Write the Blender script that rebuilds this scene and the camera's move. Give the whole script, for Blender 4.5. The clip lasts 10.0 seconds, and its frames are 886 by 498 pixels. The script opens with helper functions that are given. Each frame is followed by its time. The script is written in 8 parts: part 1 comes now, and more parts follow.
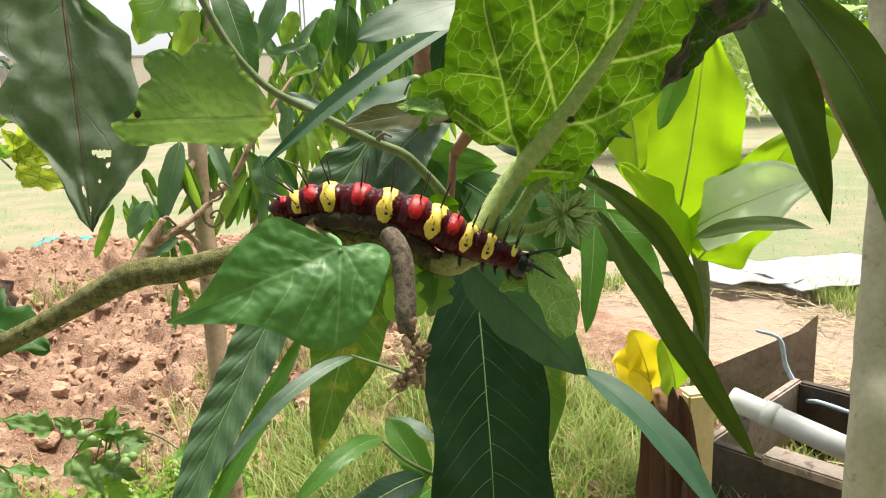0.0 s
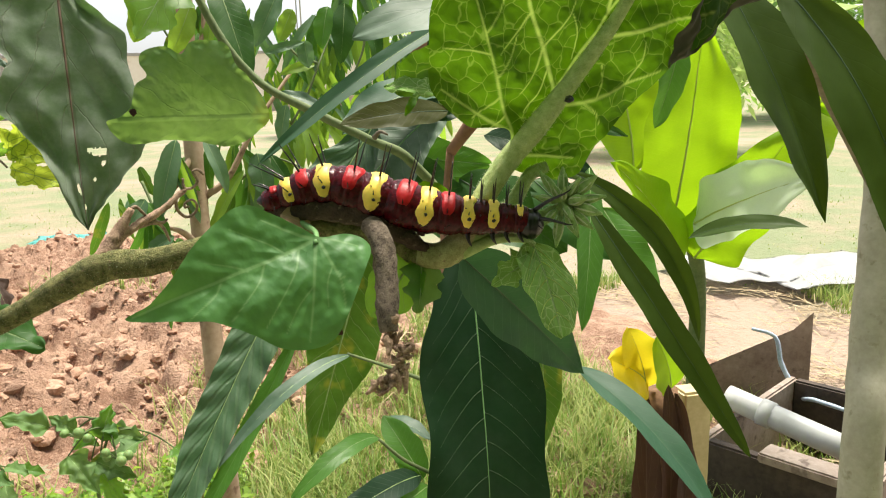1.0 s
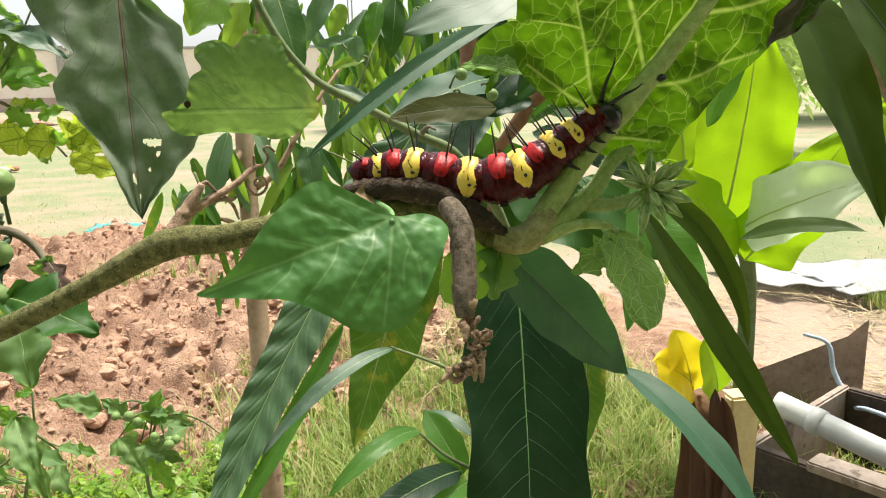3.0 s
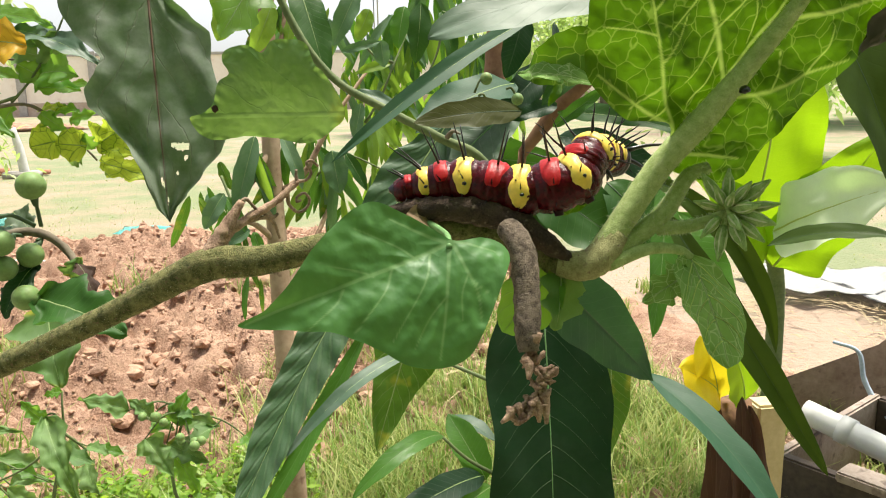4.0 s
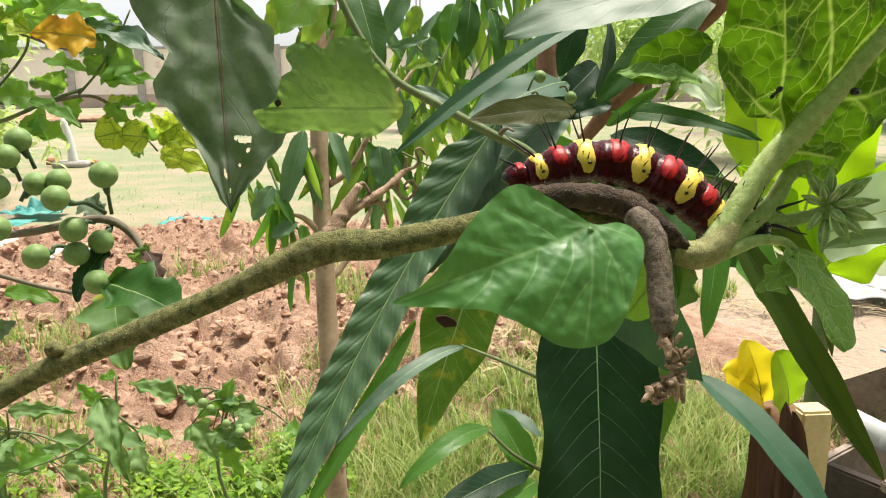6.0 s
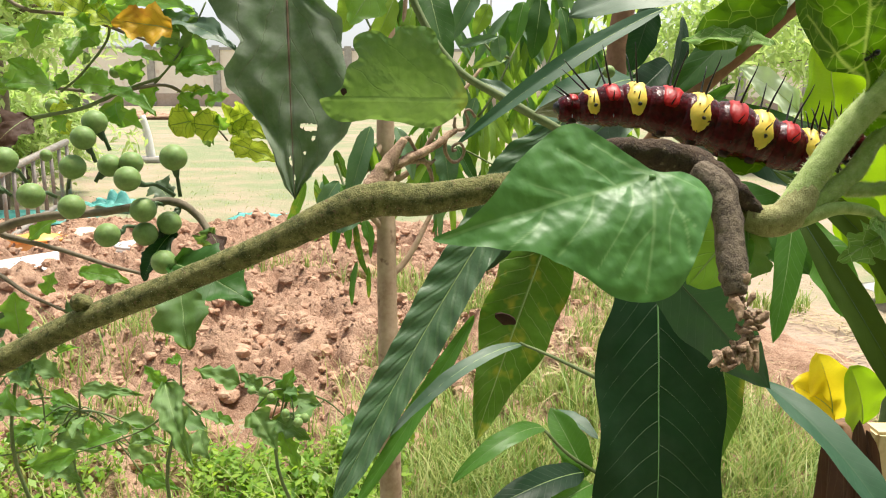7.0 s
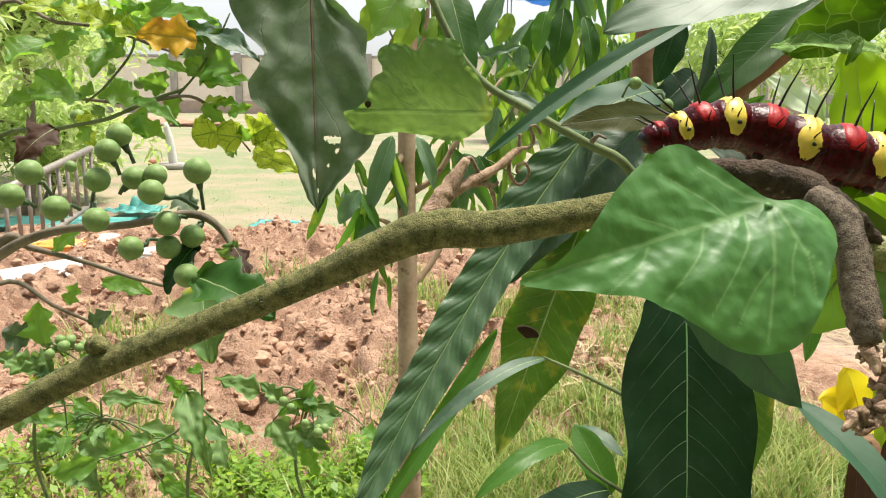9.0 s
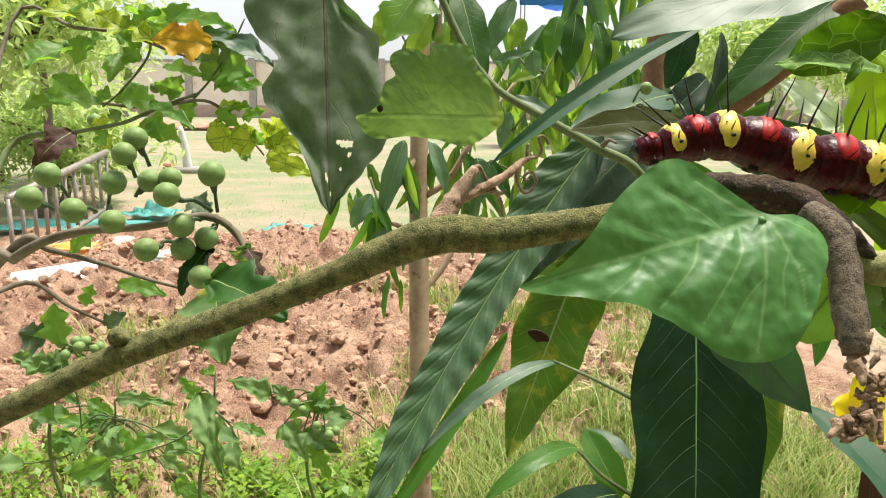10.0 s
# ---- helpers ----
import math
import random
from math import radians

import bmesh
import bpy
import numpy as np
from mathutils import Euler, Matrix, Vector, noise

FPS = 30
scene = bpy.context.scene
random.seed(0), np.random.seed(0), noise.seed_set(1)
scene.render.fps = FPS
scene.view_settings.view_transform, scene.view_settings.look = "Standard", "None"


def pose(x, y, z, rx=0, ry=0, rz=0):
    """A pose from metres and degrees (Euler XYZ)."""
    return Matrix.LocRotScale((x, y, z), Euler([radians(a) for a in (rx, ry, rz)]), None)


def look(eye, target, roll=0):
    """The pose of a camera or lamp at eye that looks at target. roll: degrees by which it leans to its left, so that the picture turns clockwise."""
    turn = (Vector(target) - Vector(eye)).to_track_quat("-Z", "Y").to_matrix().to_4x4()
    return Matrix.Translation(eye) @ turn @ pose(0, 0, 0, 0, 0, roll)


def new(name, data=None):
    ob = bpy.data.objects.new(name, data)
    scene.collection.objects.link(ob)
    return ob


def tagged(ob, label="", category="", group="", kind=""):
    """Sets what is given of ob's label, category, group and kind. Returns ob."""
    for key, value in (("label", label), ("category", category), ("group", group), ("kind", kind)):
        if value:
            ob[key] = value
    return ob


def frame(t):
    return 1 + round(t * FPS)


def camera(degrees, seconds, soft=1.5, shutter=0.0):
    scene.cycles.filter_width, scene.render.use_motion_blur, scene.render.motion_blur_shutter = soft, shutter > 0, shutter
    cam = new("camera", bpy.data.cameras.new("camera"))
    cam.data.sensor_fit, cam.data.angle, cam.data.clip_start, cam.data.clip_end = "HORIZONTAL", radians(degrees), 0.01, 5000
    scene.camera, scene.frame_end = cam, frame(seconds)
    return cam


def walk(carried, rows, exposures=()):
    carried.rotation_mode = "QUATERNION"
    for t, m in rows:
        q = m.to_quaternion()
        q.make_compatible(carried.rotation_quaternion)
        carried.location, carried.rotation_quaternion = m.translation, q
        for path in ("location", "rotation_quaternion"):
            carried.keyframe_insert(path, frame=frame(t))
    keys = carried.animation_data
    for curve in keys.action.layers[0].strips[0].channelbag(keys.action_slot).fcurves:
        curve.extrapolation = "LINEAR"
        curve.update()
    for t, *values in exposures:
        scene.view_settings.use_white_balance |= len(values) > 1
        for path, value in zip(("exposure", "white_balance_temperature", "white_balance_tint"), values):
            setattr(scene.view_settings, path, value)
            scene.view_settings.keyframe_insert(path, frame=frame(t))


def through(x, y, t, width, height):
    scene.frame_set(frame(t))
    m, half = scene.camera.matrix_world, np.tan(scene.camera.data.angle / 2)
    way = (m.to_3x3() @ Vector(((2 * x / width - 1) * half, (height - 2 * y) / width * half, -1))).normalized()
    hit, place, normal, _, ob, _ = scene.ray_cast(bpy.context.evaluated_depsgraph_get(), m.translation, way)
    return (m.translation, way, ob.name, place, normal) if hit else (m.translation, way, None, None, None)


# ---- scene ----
cam = camera(60, 10.0, soft=1.1)
PATH = [
    (0, 0.0110, 0.0020, 0.8011, 78.23, 1.77, -13.04),
    (0.5, 0.0110, 0.0020, 0.8010, 77.91, 1.75, -13.33),
    (1, 0.0111, 0.0020, 0.8011, 78.09, 1.70, -13.30),
    (1.5, 0.0111, 0.0020, 0.8010, 77.82, 2.04, -13.27),
    (2, 0.0110, 0.0020, 0.8011, 77.79, 1.86, -12.49),
    (2.5, 0.0109, 0.0020, 0.8010, 77.78, 1.29, -10.74),
    (3, 0.0110, 0.0020, 0.8011, 77.86, 1.12, -9.73),
    (4.5, 0.0110, 0.0020, 0.8010, 78.41, 0.73, -6.80),
    (5, 0.0109, 0.0020, 0.8010, 78.48, -0.01, -5.07),
    (5.2, 0.0109, 0.0020, 0.8010, 78.30, 0.12, -4.11),
    (6.3, -0.0009, -0.0060, 0.8022, 77.98, 0.54, -5.16),
    (6.5, 0.0036, -0.0074, 0.8026, 78.06, -0.42, -2.92),
    (7, 0.0029, -0.0012, 0.7949, 78.28, -0.39, 0.02),
    (7.5, 0.0000, 0.0000, 0.8000, 78.30, -0.00, 0.00),
    (8, 0.0006, 0.0020, 0.7993, 78.49, -0.14, 0.47),
    (8.5, -0.0002, 0.0030, 0.7990, 78.67, -0.32, 0.96),
    (9, 0.0001, 0.0045, 0.7976, 78.79, -0.41, 1.46),
    (9.5, 0.0018, 0.0021, 0.7986, 78.99, -0.26, 2.10),
    (10, 0.0011, 0.0010, 0.7976, 79.12, -0.50, 2.41),
]
walk(cam, [(t, pose(*row)) for t, *row in PATH], exposures=((0.0, 0.99), (5.2, 0.99), (6.3, 0.91), (10.0, 0.91)))

# ---------------------------------------------------------------- light
world = bpy.data.worlds.new("world")
scene.world = world
world.use_nodes = True
wn = world.node_tree.nodes
sky = wn.new("ShaderNodeTexSky")
sky.sky_type = "NISHITA"
sky.sun_disc = False
sky.sun_elevation = radians(74)
sky.sun_rotation = radians(48)
sky.air_density = 1.0
sky.dust_density = 2.0
veil = wn.new("ShaderNodeHueSaturation")
veil.inputs["Saturation"].default_value = 0.2
world.node_tree.links.new(sky.outputs[0], veil.inputs["Color"])
world.node_tree.links.new(veil.outputs[0], wn["Background"].inputs[0])
wn["Background"].inputs[1].default_value = 0.11
sun = new("sun", bpy.data.lights.new("sun", "SUN"))
sun.data.energy = 4.3
sun.data.angle = radians(12)
sun.data.color = (1.0, 0.93, 0.8)
sun.matrix_basis = look((0.5, 0.45, 2.4), (0, 0, 0))


# ---------------------------------------------------------------- materials
def nodes_of(name):
    mat = bpy.data.materials.new(name)
    mat.use_nodes = True
    nt = mat.node_tree
    return mat, nt, nt.nodes["Principled BSDF"]


def add(nt, kind, **sockets):
    nd = nt.nodes.new("ShaderNode" + kind)
    for key, value in sockets.items():
        nd.inputs[key.replace("_", " ")].default_value = value
    return nd


def calc(nt, op, a, b=None, c=None):
    nd = nt.nodes.new("ShaderNodeMath")
    nd.operation = op
    for n, v in enumerate((a, b, c)):
        if v is None:
            continue
        if isinstance(v, (int, float)):
            nd.inputs[n].default_value = v
        else:
            nt.links.new(v, nd.inputs[n])
    return nd.outputs[0]


def blend(nt, fac, a, b, mode="MIX"):
    nd = nt.nodes.new("ShaderNodeMix")
    nd.data_type = "RGBA"
    nd.blend_type = mode
    for sock, v in ((nd.inputs[0], fac), (nd.inputs[6], a), (nd.inputs[7], b)):
        if isinstance(v, (int, float)):
            sock.default_value = v
        elif isinstance(v, tuple):
            sock.default_value = (*v, 1)
        else:
            nt.links.new(v, sock)
    return nd.outputs[2]


def ramp(nt, fac, lo, hi):
    nd = nt.nodes.new("ShaderNodeMapRange")
    nd.inputs[1].default_value, nd.inputs[2].default_value = lo, hi
    nt.links.new(fac, nd.inputs[0])
    return nd.outputs[0]


def coords(nt, what="Object"):
    return nt.nodes.new("ShaderNodeTexCoord").outputs[what]


def noise_of(nt, vec, scale, detail=4.0, rough=0.6):
    nd = add(nt, "TexNoise", Scale=scale, Detail=detail, Roughness=rough)
    nt.links.new(vec, nd.inputs["Vector"])
    return nd.outputs["Fac"]


def bump_of(nt, bsdf, height, strength, dist=0.001):
    nd = add(nt, "Bump", Strength=strength, Distance=dist)
    nt.links.new(height, nd.inputs["Height"])
    nt.links.new(nd.outputs[0], bsdf.inputs["Normal"])
    return nd


def surface(name, a, b, scale=8.0, rough=0.7, bump=0.3, dist=0.002, spots=None, metal=0.0, fine=6.0, hard=0.15):
    """A rough surface of two colours mixed at two scales, with relief."""
    mat, nt, bsdf = nodes_of(name)
    vec = coords(nt)
    big, small = noise_of(nt, vec, scale), noise_of(nt, vec, scale * fine, 5.0)
    mixed = calc(nt, "ADD", calc(nt, "MULTIPLY", big, 0.6), calc(nt, "MULTIPLY", small, 0.4))
    col = blend(nt, ramp(nt, mixed, 0.5 - hard, 0.5 + hard), a, b)
    if spots:
        col = blend(nt, ramp(nt, noise_of(nt, vec, scale * 2.3, 3.0), 0.6, 0.7), col, spots)
    nt.links.new(col, bsdf.inputs["Base Color"])
    bsdf.inputs["Roughness"].default_value = rough
    bsdf.inputs["Metallic"].default_value = metal
    bump_of(nt, bsdf, mixed, bump, dist)
    return mat


def leaf_material(name, a, b, vein, glow, sides=9, rake=4.0, gloss=0.4, through=0.35, net=0.0, dust=0.0, vein_mix=0.6, relief=0.35, blotch=None, shine=0.32, line=0.06, side_mix=0.6, quilt=0.0, cell=25.0, ends=None, deep=0.75, mid_mix=1.0, net_mix=0.8, marked=False):
    """A leaf: two greens, a midrib and side veins along its own u and v, thin enough to let light through."""
    mat, nt, bsdf = nodes_of(name)
    uv = nt.nodes.new("ShaderNodeSeparateXYZ")
    nt.links.new(coords(nt, "UV"), uv.inputs[0])
    along = uv.outputs[1]
    out = calc(nt, "ABSOLUTE", calc(nt, "SUBTRACT", calc(nt, "MULTIPLY", uv.outputs[0], 2.0), 1.0))
    vec = coords(nt)
    soft = noise_of(nt, vec, 60.0, 4.0)
    wob = calc(nt, "MULTIPLY", calc(nt, "SUBTRACT", soft, 0.5), 0.7)
    s = calc(nt, "ADD", calc(nt, "SUBTRACT", calc(nt, "MULTIPLY", along, float(sides)), calc(nt, "MULTIPLY", out, rake)), wob)
    saw = calc(nt, "ABSOLUTE", calc(nt, "SUBTRACT", calc(nt, "FRACT", s), 0.5))
    side = ramp(nt, saw, line, line * 0.25)
    mid = ramp(nt, out, 0.05, 0.018)
    lines = calc(nt, "MAXIMUM", calc(nt, "MULTIPLY", side, side_mix), calc(nt, "MULTIPLY", mid, mid_mix))
    raised = lines
    if marked:
        mark = nt.nodes.new("ShaderNodeAttribute")
        mark.attribute_name = "vein"
        lines = calc(nt, "MAXIMUM", lines, mark.outputs["Fac"])
    puff = None
    if net:
        vo = nt.nodes.new("ShaderNodeTexVoronoi")
        vo.feature = "DISTANCE_TO_EDGE"
        vo.inputs["Scale"].default_value = net
        warp = add(nt, "TexNoise", Scale=net * 0.9, Detail=2.0)
        nt.links.new(vec, warp.inputs["Vector"])
        moved = nt.nodes.new("ShaderNodeVectorMath")
        moved.operation = "MULTIPLY_ADD"
        nt.links.new(warp.outputs["Color"], moved.inputs[0])
        moved.inputs[1].default_value = (0.5 / net,) * 3
        nt.links.new(vec, moved.inputs[2])
        nt.links.new(moved.outputs[0], vo.inputs["Vector"])
        lines = calc(nt, "MAXIMUM", lines, calc(nt, "MULTIPLY", ramp(nt, vo.outputs["Distance"], 0.035, 0.008), net_mix))
        puff = ramp(nt, vo.outputs["Distance"], 0.0, 0.45)
    info = nt.nodes.new("ShaderNodeObjectInfo")
    tone = calc(nt, "ADD", calc(nt, "MULTIPLY", noise_of(nt, vec, cell, 5.0), 0.5), calc(nt, "ADD", calc(nt, "MULTIPLY", noise_of(nt, vec, 340.0, 4.0), 0.25), calc(nt, "MULTIPLY", info.outputs["Random"], 0.25)))
    col = blend(nt, ramp(nt, tone, 0.3, 0.7), a, b)
    if blotch:
        col = blend(nt, ramp(nt, noise_of(nt, vec, 34.0, 3.0), 0.52, 0.68), col, blotch)
    if ends:
        tips = calc(nt, "ABSOLUTE", calc(nt, "SUBTRACT", calc(nt, "ADD", along, calc(nt, "MULTIPLY", calc(nt, "SUBTRACT", soft, 0.5), 0.35)), 0.53))
        col = blend(nt, ramp(nt, tips, 0.41, 0.48), col, ends)
    col = blend(nt, calc(nt, "MULTIPLY", lines, vein_mix), col, vein)
    if dust:
        col = blend(nt, calc(nt, "MULTIPLY", ramp(nt, noise_of(nt, vec, 45.0, 6.0), 0.42, 0.75), dust), col, (0.36, 0.38, 0.36))
    nt.links.new(col, bsdf.inputs["Base Color"])
    bsdf.inputs["Roughness"].default_value = gloss
    bsdf.inputs["Specular IOR Level"].default_value = shine
    height = calc(nt, "ADD", calc(nt, "MULTIPLY", raised, -1.0), calc(nt, "MULTIPLY", noise_of(nt, vec, 300.0, 3.0), 0.35))
    if puff is not None and quilt:
        height = calc(nt, "ADD", height, calc(nt, "MULTIPLY", puff, quilt))
    relieved = bump_of(nt, bsdf, height, relief, 0.0006)
    tr = nt.nodes.new("ShaderNodeBsdfTranslucent")
    nt.links.new(relieved.outputs[0], tr.inputs["Normal"])
    nt.links.new(blend(nt, calc(nt, "MULTIPLY", lines, vein_mix), blend(nt, ramp(nt, tone, 0.3, 0.7), tuple(deep * g for g in glow), glow), vein) if not blotch else blend(nt, ramp(nt, noise_of(nt, vec, 34.0, 3.0), 0.52, 0.68), blend(nt, calc(nt, "MULTIPLY", lines, vein_mix), blend(nt, ramp(nt, tone, 0.3, 0.7), tuple(deep * g for g in glow), glow), vein), tuple(min(1.0, 1.5 * g) for g in blotch)), tr.inputs["Color"])
    mx = nt.nodes.new("ShaderNodeMixShader")
    mx.inputs[0].default_value = through
    nt.links.new(bsdf.outputs[0], mx.inputs[1])
    nt.links.new(tr.outputs[0], mx.inputs[2])
    nt.links.new(mx.outputs[0], nt.nodes["Material Output"].inputs[0])
    return mat


def plain(name, colour, rough=0.5, coat=0.0, var=0.15, scale=900.0, bump=0.15, metal=0.0, sub=0.0, shine=0.35):
    mat, nt, bsdf = nodes_of(name)
    vec = coords(nt)
    n = noise_of(nt, vec, scale, 4.0)
    dark = tuple(c * (1 - var * 2) for c in colour)
    nt.links.new(blend(nt, ramp(nt, n, 0.3, 0.7), dark, colour), bsdf.inputs["Base Color"])
    bsdf.inputs["Roughness"].default_value = rough
    bsdf.inputs["Coat Weight"].default_value = coat
    bsdf.inputs["Specular IOR Level"].default_value = shine
    bsdf.inputs["Metallic"].default_value = metal
    bsdf.inputs["Subsurface Weight"].default_value = sub
    bsdf.inputs["Subsurface Scale"].default_value = 0.0006
    bump_of(nt, bsdf, n, bump, 0.0002 if scale > 200 else 0.002)
    return mat


M_NEAR = leaf_material("leaf_glossy_green", (0.05, 0.165, 0.04), (0.11, 0.285, 0.075), (0.32, 0.5, 0.22), (0.2, 0.46, 0.06), gloss=0.5, through=0.25, vein_mix=0.36, relief=0.7, shine=0.7, side_mix=0.0, mid_mix=0.0, cell=90.0, marked=True)
M_TOP = leaf_material("leaf_backlit_green", (0.025, 0.09, 0.004), (0.055, 0.16, 0.008), (0.46, 0.6, 0.12), (0.13, 0.29, 0.003), sides=4, rake=2.0, gloss=0.6, through=0.47, net=330.0, net_mix=0.34, vein_mix=0.6, relief=0.4, side_mix=0.0, quilt=0.7, cell=110.0, deep=0.4, mid_mix=0.0, marked=True)
M_BUD = leaf_material("leaf_young_downy", (0.11, 0.24, 0.04), (0.2, 0.36, 0.08), (0.56, 0.66, 0.34), (0.26, 0.42, 0.08), sides=5, rake=2.4, gloss=0.75, through=0.25, net=420.0, vein_mix=0.6, relief=0.6, quilt=0.3, cell=150.0)
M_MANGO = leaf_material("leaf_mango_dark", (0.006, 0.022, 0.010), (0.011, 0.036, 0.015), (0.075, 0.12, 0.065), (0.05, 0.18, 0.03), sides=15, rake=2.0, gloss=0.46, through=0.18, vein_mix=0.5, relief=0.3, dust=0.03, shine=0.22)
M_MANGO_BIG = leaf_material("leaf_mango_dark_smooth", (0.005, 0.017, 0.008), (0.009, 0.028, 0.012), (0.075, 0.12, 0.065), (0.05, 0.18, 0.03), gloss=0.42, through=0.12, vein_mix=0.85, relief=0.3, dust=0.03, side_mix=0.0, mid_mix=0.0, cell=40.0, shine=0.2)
M_MANGO2 = leaf_material("leaf_mango_green", (0.043, 0.125, 0.02), (0.08, 0.2, 0.035), (0.16, 0.28, 0.09), (0.16, 0.4, 0.03), sides=15, rake=2.0, gloss=0.4, through=0.38, vein_mix=0.5)
M_SPOT = leaf_material("leaf_mango_blotched", (0.045, 0.11, 0.014), (0.095, 0.18, 0.026), (0.2, 0.27, 0.07), (0.14, 0.32, 0.02), sides=16, rake=2.0, gloss=0.45, through=0.38, vein_mix=0.75, relief=0.7, blotch=(0.3, 0.29, 0.03))
M_DULL = leaf_material("leaf_dusty_green", (0.07, 0.105, 0.06), (0.125, 0.175, 0.105), (0.19, 0.17, 0.12), (0.14, 0.28, 0.06), sides=6, rake=2.4, gloss=0.65, through=0.22, dust=0.7, vein_mix=0.35, relief=0.6, cell=60.0, line=0.04, shine=0.2)
M_GREY = leaf_material("leaf_pale_sheen", (0.05, 0.1, 0.06), (0.08, 0.14, 0.09), (0.12, 0.17, 0.12), (0.15, 0.3, 0.1), sides=9, rake=2.4, gloss=0.5, through=0.15, dust=0.25, vein_mix=0.08, relief=0.12)
M_LOBED = leaf_material("leaf_nightshade_green", (0.045, 0.13, 0.02), (0.08, 0.21, 0.03), (0.2, 0.32, 0.09), (0.4, 0.72, 0.07), sides=5, rake=2.2, gloss=0.45, through=0.46, dust=0.08, vein_mix=0.6)
M_PATCHY = leaf_material("leaf_green_to_yellow", (0.055, 0.135, 0.04), (0.11, 0.215, 0.065), (0.15, 0.24, 0.09), (0.28, 0.46, 0.08), sides=5, rake=2.2, gloss=0.5, through=0.32, dust=0.25, vein_mix=0.22, cell=60.0, line=0.03, ends=(0.3, 0.3, 0.03), shine=0.12)
M_PALE = leaf_material("leaf_dusty_pale", (0.09, 0.18, 0.055), (0.16, 0.27, 0.09), (0.24, 0.34, 0.15), (0.36, 0.56, 0.1), sides=5, rake=2.2, gloss=0.6, through=0.3, dust=0.18, vein_mix=0.3, cell=60.0, shine=0.2)
M_OLIVE = leaf_material("leaf_olive_dull", (0.035, 0.042, 0.01), (0.065, 0.068, 0.018), (0.1, 0.1, 0.04), (0.12, 0.15, 0.02), sides=12, rake=2.0, gloss=0.5, through=0.25, dust=0.05, vein_mix=0.3, shine=0.15)
# Shaded copy of the mango leaf: the shade is put into a dark olive base.
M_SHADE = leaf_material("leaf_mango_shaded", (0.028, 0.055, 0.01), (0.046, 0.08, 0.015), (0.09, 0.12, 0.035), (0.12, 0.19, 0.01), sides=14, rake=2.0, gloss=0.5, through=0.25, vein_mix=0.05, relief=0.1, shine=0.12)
M_MID = leaf_material("leaf_mango_deep", (0.018, 0.06, 0.012), (0.032, 0.095, 0.02), (0.13, 0.2, 0.07), (0.12, 0.3, 0.03), sides=15, rake=2.0, gloss=0.5, through=0.25, vein_mix=0.3, relief=0.25, shine=0.2)
M_CHLOR = leaf_material("leaf_yellow_net_veined", (0.3, 0.4, 0.03), (0.42, 0.5, 0.05), (0.05, 0.16, 0.02), (0.7, 0.85, 0.07), sides=6, rake=2.2, gloss=0.5, through=0.45, net=90.0, vein_mix=0.8)
M_YELLOW = leaf_material("leaf_withered_yellow", (0.5, 0.26, 0.02), (0.62, 0.42, 0.03), (0.3, 0.12, 0.02), (0.85, 0.5, 0.04), sides=6, rake=2.2, gloss=0.5, through=0.4, vein_mix=0.5, blotch=(0.3, 0.09, 0.02))
M_BANANA = leaf_material("leaf_banana_bright", (0.16, 0.34, 0.008), (0.24, 0.44, 0.015), (0.38, 0.5, 0.06), (0.34, 0.56, 0.008), sides=40, rake=3.0, gloss=0.45, through=0.55, vein_mix=0.2, relief=0.4, cell=9.0)
# Banana leaf copy with its glare painted in as a near-white base colour.
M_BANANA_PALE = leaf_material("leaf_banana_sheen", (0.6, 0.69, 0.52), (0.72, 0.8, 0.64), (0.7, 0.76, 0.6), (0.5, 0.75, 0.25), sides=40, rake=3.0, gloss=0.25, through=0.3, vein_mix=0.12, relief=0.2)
M_BANANA_YELLOW = leaf_material("leaf_banana_yellow", (0.75, 0.55, 0.01), (0.85, 0.68, 0.02), (0.7, 0.4, 0.03), (0.95, 0.8, 0.03), sides=30, rake=3.0, gloss=0.4, through=0.4, vein_mix=0.2, relief=0.2)
M_DEAD = leaf_material("leaf_dead_brown", (0.03, 0.014, 0.008), (0.065, 0.03, 0.018), (0.14, 0.08, 0.05), (0.2, 0.08, 0.03), sides=6, rake=2.2, gloss=0.7, through=0.15)
M_RIB = plain("leaf_rib", (0.3, 0.42, 0.16), 0.6, var=0.1)
M_VEIN = leaf_material("leaf_vein_pale", (0.5, 0.6, 0.2), (0.6, 0.7, 0.28), (0.6, 0.7, 0.28), (0.75, 0.85, 0.25), through=0.5, relief=0.1, gloss=0.7)
M_RIB_SOFT = plain("leaf_rib_soft_green", (0.18, 0.35, 0.13), 0.5, var=0.1)
M_RIB_RED = plain("leaf_rib_reddish", (0.16, 0.1, 0.07), 0.6, var=0.1)
M_RIB_DARK = plain("leaf_rib_dark", (0.055, 0.1, 0.045), 0.5, var=0.1)
M_STEM = surface("stem_green_downy", (0.055, 0.065, 0.014), (0.25, 0.235, 0.09), 700.0, 0.95, 1.0, 0.001, spots=(0.2, 0.13, 0.075), hard=0.11)
M_STEM_PALE = surface("stem_pale_green", (0.26, 0.37, 0.1), (0.52, 0.62, 0.27), 900.0, 0.95, 1.0, 0.0006)
M_FUZZ = plain("plant_down", (0.52, 0.57, 0.36), 0.8, var=0.05)
M_STEM_BROWN = surface("stem_brown_bark", (0.038, 0.025, 0.018), (0.3, 0.235, 0.175), 1000.0, 0.95, 1.0, 0.0012, spots=(0.26, 0.21, 0.15))
